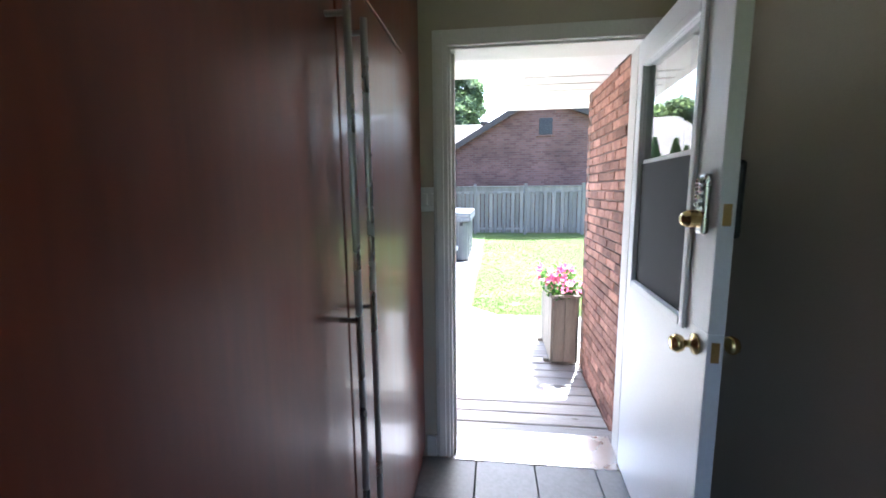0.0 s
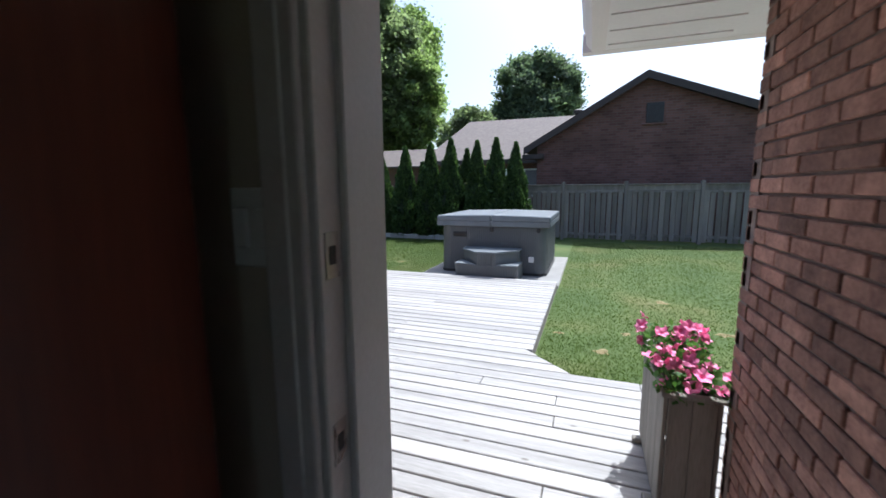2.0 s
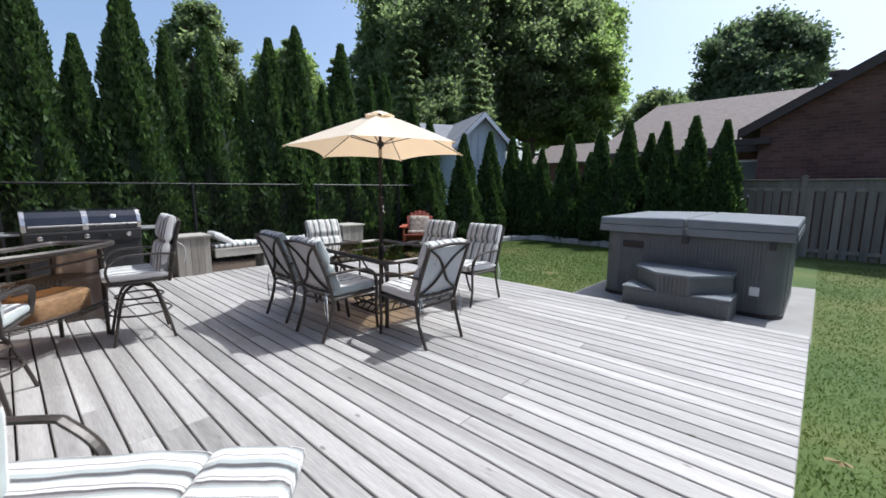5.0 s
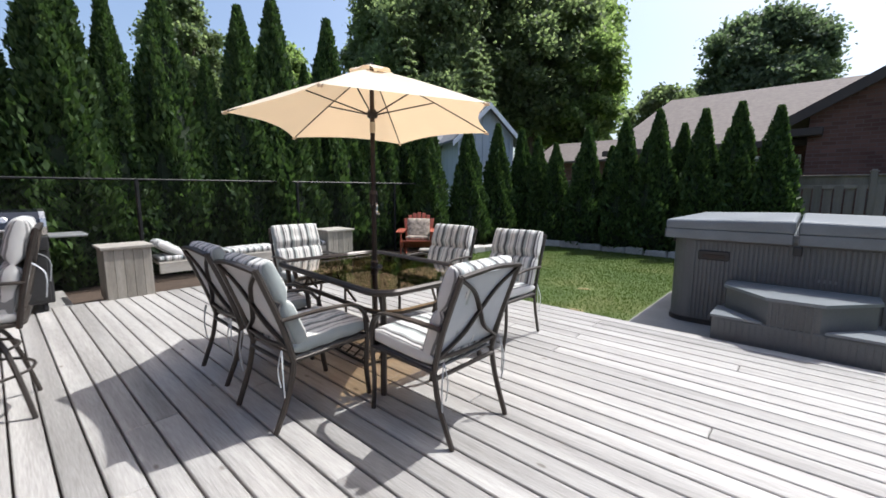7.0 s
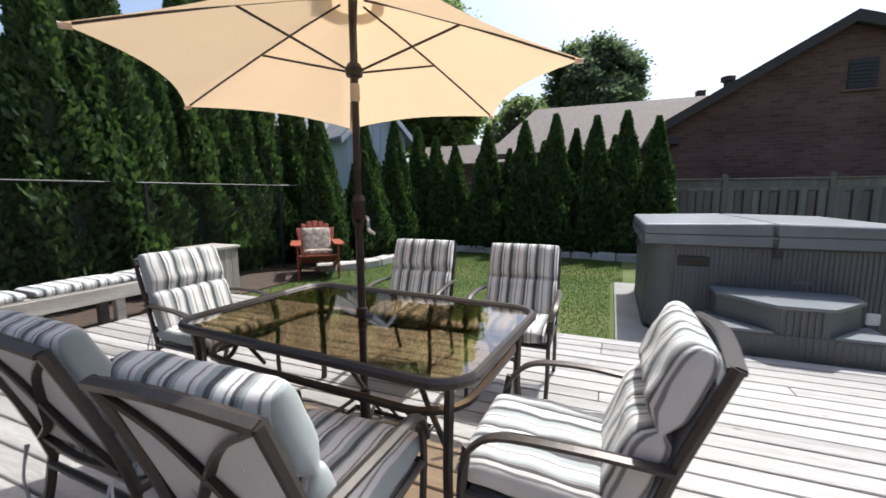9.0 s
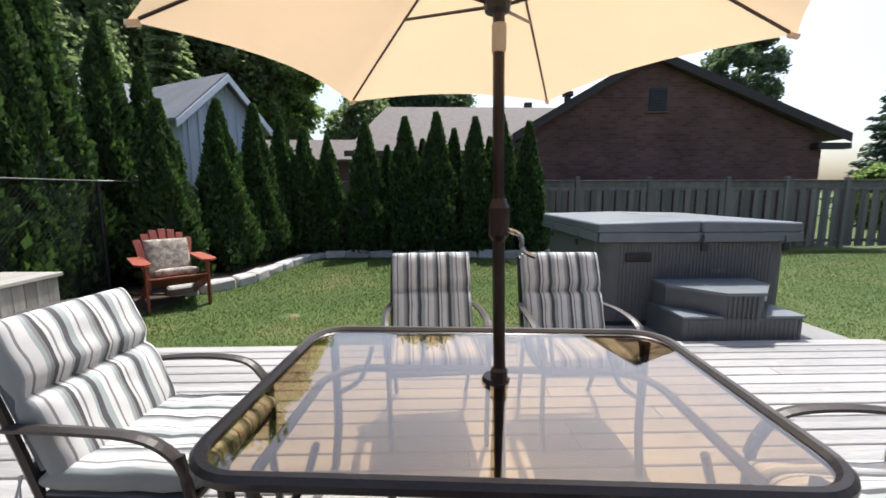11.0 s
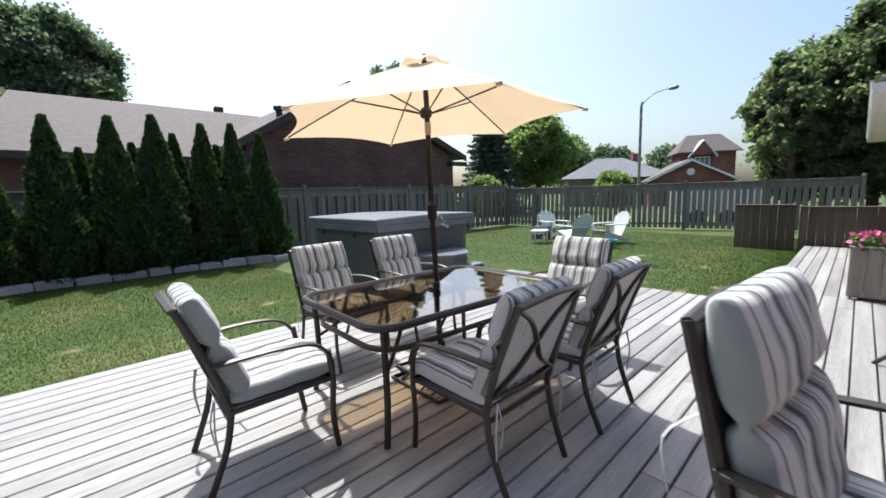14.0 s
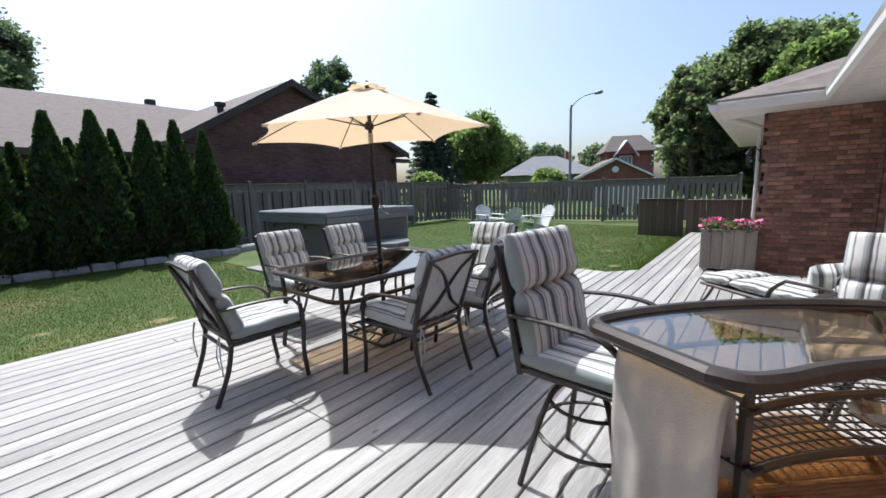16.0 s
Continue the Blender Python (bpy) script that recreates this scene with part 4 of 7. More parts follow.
def brown_house():
    e = empty("brown_house", Matrix(), "dark brown brick bungalow with a wide gable beyond the back fence", "house")
    y0, xl, xr, xp, ze, zp = 17.0, -1.75, 7.0, 1.73, 3.02, 5.05
    # gable wall
    bm = bmesh.new()
    xm = 2 * xp - xl
    prism(bm, [(xl, -0.2), (xr, -0.2), (xr, 3.0), (xp, zp + 0.06), (xl, ze + 0.03)], 0, 11.0, Matrix.Translation((0, y0 + 11.0, 0)) @ Matrix.Rotation(radians(90), 4, "X"))
    part("wall", bm, FAR_BRICK, e)
    # roof planes with overhang
    bm = bmesh.new()
    o = 0.45
    sl, sr = (zp - ze) / (xp - xl), (zp - 3.02) / (xr - xp)
    slab(bm, [(xl - o, y0 - 0.25, ze - sl * o + 0.1), (xp, y0 - 0.25, zp + 0.1), (xp, y0 + 11.2, zp + 0.1), (xl - o, y0 + 11.2, ze - sl * o + 0.1)], 0.13)
    slab(bm, [(xp, y0 - 0.25, zp + 0.1), (xr + 0.6, y0 - 0.25, 3.02 - sr * 0.6 + 0.1), (xr + 0.6, y0 + 11.2, 3.02 - sr * 0.6 + 0.1), (xp, y0 + 11.2, zp + 0.1)], 0.13)
    part("roof", bm, SHINGLE, e)
    bm = bmesh.new()
    slab(bm, [(xl - o, y0 - 0.29, ze - sl * o), (xp, y0 - 0.29, zp), (xp, y0 - 0.255, zp), (xl - o, y0 - 0.255, ze - sl * o)], 0.25)
    slab(bm, [(xp, y0 - 0.29, zp), (xr + 0.6, y0 - 0.29, 3.02 - sr * 0.6), (xr + 0.6, y0 - 0.255, 3.02 - sr * 0.6), (xp, y0 - 0.255, zp)], 0.25)
    part("verge_board", bm, DARK_TRIM, e)
    for x0, x1, z in ((xl - 0.5, xl + 0.25, 2.6), (xr - 0.35, xr + 0.65, 2.6)):
        part("eave_return", B((x0, y0 - 0.26, z), (x1, y0 + 0.02, z + 0.17), 0.01), DARK_TRIM, e)
    # flat black vent and slats stand in for the shade of a recess
    vent = part("vent", B((1.76, y0 - 0.03, 3.68), (2.28, y0 + 0.01, 4.32), 0.01), BLACK_PLASTIC, e)
    for k in range(7):
        part("slat", B((1.77, y0 - 0.05, 3.73 + k * 0.08), (2.23, y0 - 0.03, 3.775 + k * 0.08), 0.004), BLACK_PLASTIC, vent)
    part("vent_sill", B((1.66, y0 - 0.06, 3.61), (2.38, y0 + 0.01, 3.67), 0.01), FAR_BRICK, e)
    # long wing with its roof plane towards the garden
    bm = bmesh.new()
    slab(bm, [(-7.6, 20.0, 2.75), (2.0, 20.0, 2.75), (2.0, 25.0, 5.25), (-6.6, 25.0, 5.25)], 0.12)
    slab(bm, [(-6.6, 25.0, 5.25), (2.0, 25.0, 5.25), (2.0, 30.0, 2.75), (-7.6, 30.0, 2.75)], 0.12)
    part("wing_roof", bm, SHINGLE, e)
    part("wing_wall", B((-7.0, 20.6, -0.2), (2.0, 29.5, 2.8)), FAR_BRICK, e)
    part("fascia", B((-7.6, 19.93, 2.66), (2.0, 19.99, 2.84)), DARK_TRIM, e)
    win = part("window", B((-3.6, 20.54, 1.2), (-1.9, 20.6, 2.45)), SHED_TRIM, e)
    for k in range(2):
        part("pane", B((-3.52 + 0.83 * k, 20.52, 1.28), (-2.76 + 0.83 * k, 20.54, 2.37)), GREY_SHINGLE, win)
    ch = part("chimney", B((0.0, 25.6, 4.8), (0.6, 26.2, 5.5), 0.02), FAR_BRICK, e)
    part("flue_cap", B((0.12, 25.72, 5.5), (0.48, 26.08, 5.78), 0.03), DARK_TRIM, ch)
    part("roof_vent", lathe(bmesh.new(), [(0.1, 3.7), (0.1, 4.2), (0.17, 4.22), (0.17, 4.33), (0.05, 4.38)], 10, Matrix.Translation((-0.4, 17.6, 0))), DARK_TRIM, e)


brown_house()


def second_roof():
    e = empty("far_house", Matrix(), "low house with a pale brown roof behind the cedar row", "house")
    bm = bmesh.new()
    slab(bm, [(-14.0, 25.5, 2.9), (-7.8, 25.5, 2.9), (-8.3, 28.5, 4.2), (-14.0, 28.5, 4.2)], 0.1)
    part("roof", bm, SHINGLE, e)
    part("wall", B((-13.8, 26.0, -0.2), (-8.1, 31.0, 2.95)), FAR_BRICK, e)


second_roof()


def third_roof():
    e = empty("grey_roofed_house", Matrix(), "house with a grey shingle roof behind the brown bungalow", "house")
    bm = bmesh.new()
    slab(bm, [(3.0, 29.0, 3.6), (10.5, 29.0, 3.6), (8.9, 32.5, 6.5), (4.6, 32.5, 6.5)], 0.1)
    part("roof", bm, GREY_SHINGLE, e)
    part("wall", B((3.4, 29.4, -0.2), (10.1, 36.0, 3.6)), FAR_BRICK, e)


third_roof()


def shed():
    e = empty("garden_shed", pose(-9.28, 14.85, 0, 0, 0, 62), "pale blue-grey board-and-batten garden shed with crossed gable roofs", "shed")
    w, d, ze, zp = 0.95, 2.6, 3.05, 3.95
    bm = bmesh.new()
    prism(bm, [(-w, -0.2), (w, -0.2), (w, ze), (0, zp), (-w, ze)], 0, d, Matrix.Translation((0, d, 0)) @ Matrix.Rotation(radians(90), 4, "X"))
    part("wall", bm, SHED_BOARD, e)
    part("wall", B((-3.2, 1.5, -0.2), (-w - 0.01, 3.7, 3.05)), SHED_BOARD, e)
    for k in range(8):
        x = -w + 0.1 + k * 0.236
        part("batten", B((x, -0.025, 0), (x + 0.045, 0.0, zp - (zp - ze) * abs(x + 0.02) / w - 0.1)), SHED_BOARD, e)
    s = (zp - ze) / w
    for sg in (1, -1):
        bm = bmesh.new()
        slab(bm, [(0, -0.25, zp + 0.03), (sg * (w + 0.28), -0.25, ze - s * 0.28 + 0.03), (sg * (w + 0.28), d + 0.2, ze - s * 0.28 + 0.03), (0, d + 0.2, zp + 0.03)], 0.07)
        part("roof", bm, GREY_SHINGLE, e)
        bm = bmesh.new()
        slab(bm, [(0, -0.29, zp - 0.1), (sg * (w + 0.28), -0.29, ze - s * 0.28 - 0.1), (sg * (w + 0.28), -0.25, ze - s * 0.28 - 0.1), (0, -0.25, zp - 0.1)], 0.16)
        part("verge_board", bm, SHED_TRIM, e)
        bm = bmesh.new()
        y0 = 2.6
        slab(bm, [(-3.4, y0, zp - 0.02), (-3.4, y0 - sg * 1.35, zp - 1.0), (-0.1, y0 - sg * 1.35, zp - 1.0), (-0.1, y0, zp - 0.02)], 0.07)
        part("roof", bm, GREY_SHINGLE, e)


shed()


def street():
    # grey bungalow
    e = empty("grey_bungalow", pose(33.5, 21.5, 0, 0, 0, -55), "low bungalow with a blue-grey hipped roof far beyond the fence", "house")
    part("wall", B((-4.2, -3.5, -0.3), (4.2, 3.5, 2.4)), CONCRETE, e)
    bm = bmesh.new()
    base = [(-4.8, -4.1, 2.35), (4.8, -4.1, 2.35), (4.8, 4.1, 2.35), (-4.8, 4.1, 2.35)]
    vs = [bm.verts.new(p) for p in base] + [bm.verts.new((-1.2, 0, 4.3)), bm.verts.new((1.2, 0, 4.3))]
    for q in ((0, 1, 5, 4), (1, 2, 5), (2, 3, 4, 5), (3, 0, 4), (3, 2, 1, 0)):
        bm.faces.new([vs[k] for k in q])
    part("roof", bm, GREY_SHINGLE, e)
    ch = part("chimney", B((2.2, 0.4, 3.0), (2.8, 1.0, 4.7)), RED_BRICK_FAR, e)
    # red brick house
    e = empty("red_brick_house", pose(30.8, 13.8, 0, 0, 0, -62), "red brick two-storey house with white trim far beyond the fence", "house")
    for w, d0, d1, ze, zp in ((2.9, 0, 6, 2.0, 3.45),):
        bm = bmesh.new()
        prism(bm, [(-w, -0.3), (w, -0.3), (w, ze), (0, zp), (-w, ze)], 0, d1, Matrix.Translation((0, d1, 0)) @ Matrix.Rotation(radians(90), 4, "X"))
        part("wall", bm, RED_BRICK_FAR, e)
        for sg in (1, -1):
            s = (zp - ze) / w
            bm = bmesh.new()
            slab(bm, [(0, -0.3, zp), (sg * (w + 0.4), -0.3, ze - s * 0.4), (sg * (w + 0.4), d1, ze - s * 0.4), (0, d1, zp)], 0.12)
            part("roof", bm, SHINGLE, e)
            bm = bmesh.new()
            slab(bm, [(0, -0.34, zp - 0.08), (sg * (w + 0.4), -0.34, ze - s * 0.4 - 0.08), (sg * (w + 0.4), -0.3, ze - s * 0.4 - 0.08), (0, -0.3, zp - 0.08)], 0.16)
            part("verge_board", bm, SHED_TRIM, e)
    part("round_vent", lathe(bmesh.new(), [(0.28, 0), (0.28, 0.06), (0.2, 0.08)], 16, pose(0, 0.0, 2.55, 90)), SHED_TRIM, e)
    part("upper_wall", B((0.6, 6.2, 1.0), (5.0, 10, 4.6)), RED_BRICK_FAR, e)
    bm = bmesh.new()
    slab(bm, [(0.2, 5.8, 4.4), (5.4, 5.8, 4.4), (4.2, 8.0, 6.1), (1.4, 8.0, 6.1)], 0.1)
    slab(bm, [(1.4, 8.0, 6.1), (4.2, 8.0, 6.1), (5.4, 10.4, 4.4), (0.2, 10.4, 4.4)], 0.1)
    slab(bm, [(0.2, 5.8, 4.4), (1.4, 8.0, 6.1), (0.2, 10.4, 4.4)], 0.1)
    part("upper_roof", bm, SHINGLE, e)
    bm = bmesh.new()
    prism(bm, [(-0.9, 4.2), (0.9, 4.2), (0, 5.5)], 0, 1.2, Matrix.Translation((2.3, 6.9, 0)) @ Matrix.Rotation(radians(90), 4, "X"))
    part("dormer_gable", bm, RED_BRICK_FAR, e)
    for sg in (1, -1):
        bm = bmesh.new()
        slab(bm, [(2.3, 5.62, 5.42), (2.3 + sg * 1.15, 5.62, 3.95), (2.3 + sg * 1.15, 7.0, 3.95), (2.3, 7.0, 5.42)], 0.14)
        part("dormer_roof", bm, SHED_TRIM, e)
    win = part("window", B((1.75, 6.1, 3.0), (2.95, 6.2, 4.05)), SHED_TRIM, e)
    for k in range(3):
        part("pane", B((1.83 + 0.37 * k, 6.08, 3.08), (2.13 + 0.37 * k, 6.1, 3.97)), GREY_SHINGLE, win)
    # street lamp
    e = empty("street_lamp", pose(24.4, 15.4, 0), "grey street lamp with a curved arm beyond the fence", "street lamp")
    part("pole", T([(0, 0, -0.3), (0, 0, 7.0), (0.02, -0.05, 7.3)], 0.11, 8, 1, 0.6), CONCRETE, e)
    part("arm", T(curve_pts([(0, 0, 7.1), (0.2, -0.7, 7.75), (0.55, -1.65, 8.0)]), 0.035, 6), GALVANISED, e)
    part("lamp_head", lathe(bmesh.new(), [(0.02, -0.35), (0.1, -0.25), (0.14, 0.1), (0.08, 0.3)], 10, pose(0.6, -1.85, 8.0, 82, 0, 16)), GALVANISED, e)
    # white trailer roof beyond the side fence
    e = empty("parked_trailer", pose(13.4, 8.4, 0, 0, 0, 100), "white trailer parked beyond the side fence", "trailer")
    part("body", B((-1.6, -0.9, 0.3), (1.5, 0.9, 1.47), 0.06, 2), WHITE_PLASTIC, e)
    for x in (-0.5, 0.5):
        for y in (-0.88, 0.88):
            part("wheel", lathe(bmesh.new(), [(0.2, -0.09), (0.3, -0.07), (0.3, 0.07), (0.2, 0.09)], 14, pose(x, y, 0.16, 90)), BLACK_PLASTIC, e)


street()


# ---------------------------------------------------------------- stone edging and beds
def edging():
    rng = random.Random(3)
    pts = [(-8.35, 10.9), (-7.65, 11.6), (-7.5, 12.6), (-7.35, 13.6), (-7.15, 14.35), (-6.4, 14.55), (-5.0, 14.55), (-3.6, 14.5), (-2.3, 14.35), (-1.5, 14.45)]
    line = curve_pts([(x, y, 0) for x, y in pts], 6)
    bm = bmesh.new()
    outline = [(-9.1, 10.9)] + [(p.x, p.y) for p in line] + [(-1.3, 15.5), (-9.1, 16.0)]
    prism(bm, outline, GROUND_Z - 0.05, GROUND_Z + 0.05)
    bmesh.ops.recalc_face_normals(bm, faces=bm.faces)
    thing("planting_bed", bm, SOIL, "dark mulch bed under the cedars", "planting bed", kind="structure")
    # strip of bare soil between deck and hedge
    thing("soil_strip", B((-10.6, 0.8, GROUND_Z - 0.05), (-8.05, 10.85, GROUND_Z + 0.035)), SOIL, "dark bare soil under the hedge", "planting bed", kind="structure")
    e = empty("stone_edging", Matrix(), "low border of pale rough stones round the cedar bed", "stone edging")
    total = sum((b - a).length for a, b in zip(line, line[1:]))
    s = 0.0
    while s < total - 0.2:
        ln = rng.uniform(0.36, 0.62)
        # walk along the line
        def at(d):
            for a, b in zip(line, line[1:]):
                q = (b - a).length
                if d <= q:
                    return a + (b - a) * (d / q), (b - a)
                d -= q
            return line[-1], line[-1] - line[-2]
        p, w = at(s + ln / 2)
        bm = B((-ln / 2 + 0.012, -0.12, -0.06), (ln / 2 - 0.012, 0.12, rng.uniform(0.1, 0.15)), 0.025)
        for v in bm.verts:
            v.co += Vector((noise.noise(v.co * 6 + Vector((s, 0, 0))), noise.noise(v.co * 6 + Vector((0, s, 3))), noise.noise(v.co * 6 + Vector((5, 0, s))))) * 0.025
        o = part("stone", bm, STONE, e)
        o.matrix_local = Matrix.Translation((p.x, p.y, GROUND_Z + 0.02)) @ Matrix.Rotation(math.atan2(w.y, w.x) + rng.uniform(-0.08, 0.08), 4, "Z")
        s += ln


edging()


# ---------------------------------------------------------------- deck
DECK_Y1, DECK_X0, DECK_X1 = 8.56, -7.95, -0.31
PITCH = 0.1418


def deck():
    e = empty("deck", Matrix(), "weathered grey wooden deck of long boards", "deck", kind="structure")
    rng = random.Random(12)
    y = WALL_OUT + 0.02
    rows = int((DECK_Y1 - y) / PITCH) + 1
    cache = {}
    for k in range(rows):
        yb = DECK_Y1 - (k + 1) * PITCH
        if yb < WALL_OUT - 0.06:
            break
        mid = yb + PITCH / 2
        if mid > 5.36:
            x1 = DECK_X1
        elif mid > 5.02:
            x1 = DECK_X1 + (5.36 - mid) / 0.34 * 0.37
        elif mid > 3.5:
            x1 = 5.9
        else:
            x1 = WING_X - 0.01
        x0 = DECK_X0 + rng.uniform(0, 0.01)
        cuts = [x0]
        x = x0 + rng.choice((2.44, 3.66, 4.27, 4.88))
        while x < x1 - 0.5:
            cuts.append(x)
            x += rng.choice((3.66, 4.88))
        cuts.append(x1)
        for a, b in zip(cuts, cuts[1:]):
            bm = B((a + 0.002, 0, -0.032), (b - 0.002, PITCH - 0.0115, 0), 0.005)
            if 5.0 < mid < 5.4 and b == x1:
                for v in bm.verts:
                    if v.co.x > b - 0.05:
                        v.co.x += (PITCH / 2 - v.co.y) * 1.09
            o = part("deck_board", bm, DECK_WOOD, e)
            o.location = (0, yb, rng.uniform(-0.002, 0.0))
    part("joists", B((DECK_X0 + 0.03, WALL_OUT, -0.17), (DECK_X1 - 0.03, DECK_Y1 - 0.03, -0.05)), SOIL, e, "dark joists under the boards")
    part("joists", B((DECK_X1 - 0.03, WALL_OUT, -0.17), (WING_X, 5.0, -0.05)), SOIL, e)
    part("joists", B((WING_X, WING_Y, -0.17), (5.9, 5.0, -0.05)), SOIL, e)
    part("rim_board", B((DECK_X1 - 0.028, 5.38, -0.16), (DECK_X1 - 0.004, DECK_Y1 - 0.002, -0.036)), FENCE_WOOD, e)
    part("rim_board", B((DECK_X0, DECK_Y1 - 0.028, -0.16), (DECK_X1 - 0.03, DECK_Y1 - 0.004, -0.036)), FENCE_WOOD, e)
    part("rim_board", B((0.06, 4.99, -0.16), (5.9, 5.015, -0.036)), FENCE_WOOD, e)


deck()


# ---------------------------------------------------------------- hot tub
def hot_tub():
    x0, x1, y0, y1 = -2.66, -0.58, 9.28, 11.34
    zb = GROUND_Z + 0.05
    thing("tub_pad", B((-2.95, 8.6, GROUND_Z - 0.1), (-0.3, 11.7, zb), 0.01), CONCRETE, "pale concrete paver pad under the hot tub", "paving", kind="structure")
    e = empty("hot_tub", Matrix(), "square grey panelled hot tub with a closed slate cover", "hot tub")
    cx, cy, w, d = (x0 + x1) / 2, (y0 + y1) / 2, x1 - x0, y1 - y0
    bm = prism(bmesh.new(), rounded_outline(w, d, 0.18, 6), zb, 0.86, Matrix.Translation((cx, cy, 0)))
    part("cabinet", bm, TUB_PANEL, e)
    # narrow upright ribs on the panels
    n = 44
    rib = B((-0.014, -0.006, zb + 0.06), (0.014, 0.006, 0.82), 0.004)
    me = bpy.data.meshes.new("panel_rib")
    rib.to_mesh(me)
    rib.free()
    me.materials.append(TUB_PANEL)
    for k in range(n):
        u = -0.5 + (k + 0.5) / n
        for m in (pose(cx + u * (w - 0.4), y0 - 0.003, 0), pose(x0 - 0.003, cy + u * (d - 0.4), 0, 0, 0, 90), pose(x1 + 0.003, cy + u * (d - 0.4), 0, 0, 0, 90)):
            o = new("panel_rib", me)
            o.parent = e
            o.matrix_local = m
    part("kick_strip", prism(bmesh.new(), rounded_outline(w + 0.03, d + 0.03, 0.19, 6), zb, zb + 0.05, Matrix.Translation((cx, cy, 0))), BLACK_PLASTIC, e)
    part("rim", prism(bmesh.new(), rounded_outline(w + 0.08, d + 0.08, 0.2, 6), 0.86, 0.91, Matrix.Translation((cx, cy, 0))), TUB_LID, e)
    cover = part("cover", prism(bmesh.new(), rounded_outline(w + 0.13, d + 0.13, 0.16, 6), 0.915, 0.93, Matrix.Translation((cx, cy, 0))), TUB_LID, e)
    for sg in (-1, 1):
        bm = bmesh.new()
        hw = (w + 0.13) / 2
        xa, xb = (cx - hw, cx - 0.012) if sg < 0 else (cx + 0.012, cx + hw)
        box(bm, (xa, y0 - 0.065, 0.93), (xb, y1 + 0.065, 1.04), 0.03, None, 3)
        for v in bm.verts:
            if v.co.z > 1.0:
                v.co.z += 0.025 * (1 - abs(v.co.x - cx) / hw)
        part("cover_half", bm, TUB_LID, cover)
        bm = bmesh.new()
        box(bm, (xa + 0.01, y0 - 0.071, 0.84), (xb - 0.01, y0 - 0.063, 0.935), 0.003)
        part("skirt", bm, TUB_LID, cover)
    for xx in (x0 - 0.071, x1 + 0.063):
        part("skirt", B((xx, y0 - 0.05, 0.84), (xx + 0.008, y1 + 0.05, 0.935), 0.003), TUB_LID, cover)
    for x in (cx + 0.02, cx + 0.9):
        bm = T([(x, y0 - 0.076, 0.9), (x, y0 - 0.078, 0.74)], 0.022, 4, 0.2)
        strap = part("strap", bm, TUB_LID, e)
        part("buckle", B((x - 0.035, y0 - 0.1, 0.74), (x + 0.035, y0 - 0.068, 0.83), 0.012, 2), WHITE_PLASTIC if x < cx else BLACK_PLASTIC, strap)
    for y in (cy - 0.5, cy + 0.5):
        strap = part("strap", T([(x0 - 0.076, y, 0.9), (x0 - 0.078, y, 0.74)], 0.022, 4, 0.2), TUB_LID, e)
        part("buckle", B((x0 - 0.1, y - 0.03, 0.74), (x0 - 0.068, y + 0.03, 0.82), 0.01, 2), BLACK_PLASTIC, strap)
    pn = part("control_vent", B((-2.4, y0 - 0.02, 0.62), (-2.12, y0 - 0.004, 0.72), 0.012, 2), BLACK_PLASTIC, e, "black vent grille")
    part("vent_slot", B((-2.36, y0 - 0.026, 0.645), (-2.16, y0 - 0.02, 0.68), 0.003), DARK_METAL, pn)
    ot = part("outlet_cover", B((-0.9, y0 - 0.02, 0.17), (-0.8, y0 - 0.005, 0.28), 0.012, 2), WHITE_PLASTIC, e, "white outlet cover")
    part("badge", B((-1.46, y0 - 0.008, 0.5), (-1.3, y0 - 0.002, 0.53)), GALVANISED, e)
    # steps
    s = empty("tub_steps", Matrix(), "grey plastic wedge-shaped steps before the hot tub", "steps")
    xa, xb, ya, yb = -2.14, -1.0, 8.6, y0 - 0.022
    core = [(xa + 0.05, yb), (xa + 0.05, ya + 0.4), (xa + 0.4, ya + 0.01), (xb - 0.4, ya + 0.01), (xb - 0.05, ya + 0.4), (xb - 0.05, yb)]
    lower = prism(bmesh.new(), [(xa, ya), (xb, ya), (xb, yb), (xa, yb)], zb, 0.19)
    bmesh.ops.bevel(lower, geom=lower.edges[:], offset=0.012, segments=2, affect="EDGES", profile=0.5)
    part("base_step", lower, TUB_PANEL, s)
    part("centre_step", prism(bmesh.new(), core, 0.19, 0.405), TUB_PANEL, s)
    lip = [(x + (0.02 if x > (xa + xb) / 2 else -0.02), y - 0.02) for x, y in core[1:5]]
    part("tread", prism(bmesh.new(), [(core[0][0] - 0.02, yb)] + lip + [(core[5][0] + 0.02, yb)], 0.408, 0.436), TUB_LID, s)
    for sx in (1, -1):
        q = xa if sx > 0 else xb
        tri = [(q - sx * 0.012, ya - 0.012), (q + sx * 0.37, ya - 0.012), (q + sx * 0.03, ya + 0.38), (q - sx * 0.012, ya + 0.38)]
        part("tread", prism(bmesh.new(), tri if sx > 0 else tri[::-1], 0.193, 0.216), TUB_LID, s)
    for k in range(24):
        x = xa + 0.05 + 0.0455 * k
        top = 0.4 if xa + 0.4 < x < xb - 0.42 else 0.17
        part("panel_rib", B((x, ya - 0.006, zb + 0.03), (x + 0.014, ya + 0.011, top), 0.003), TUB_PANEL, s)


hot_tub()


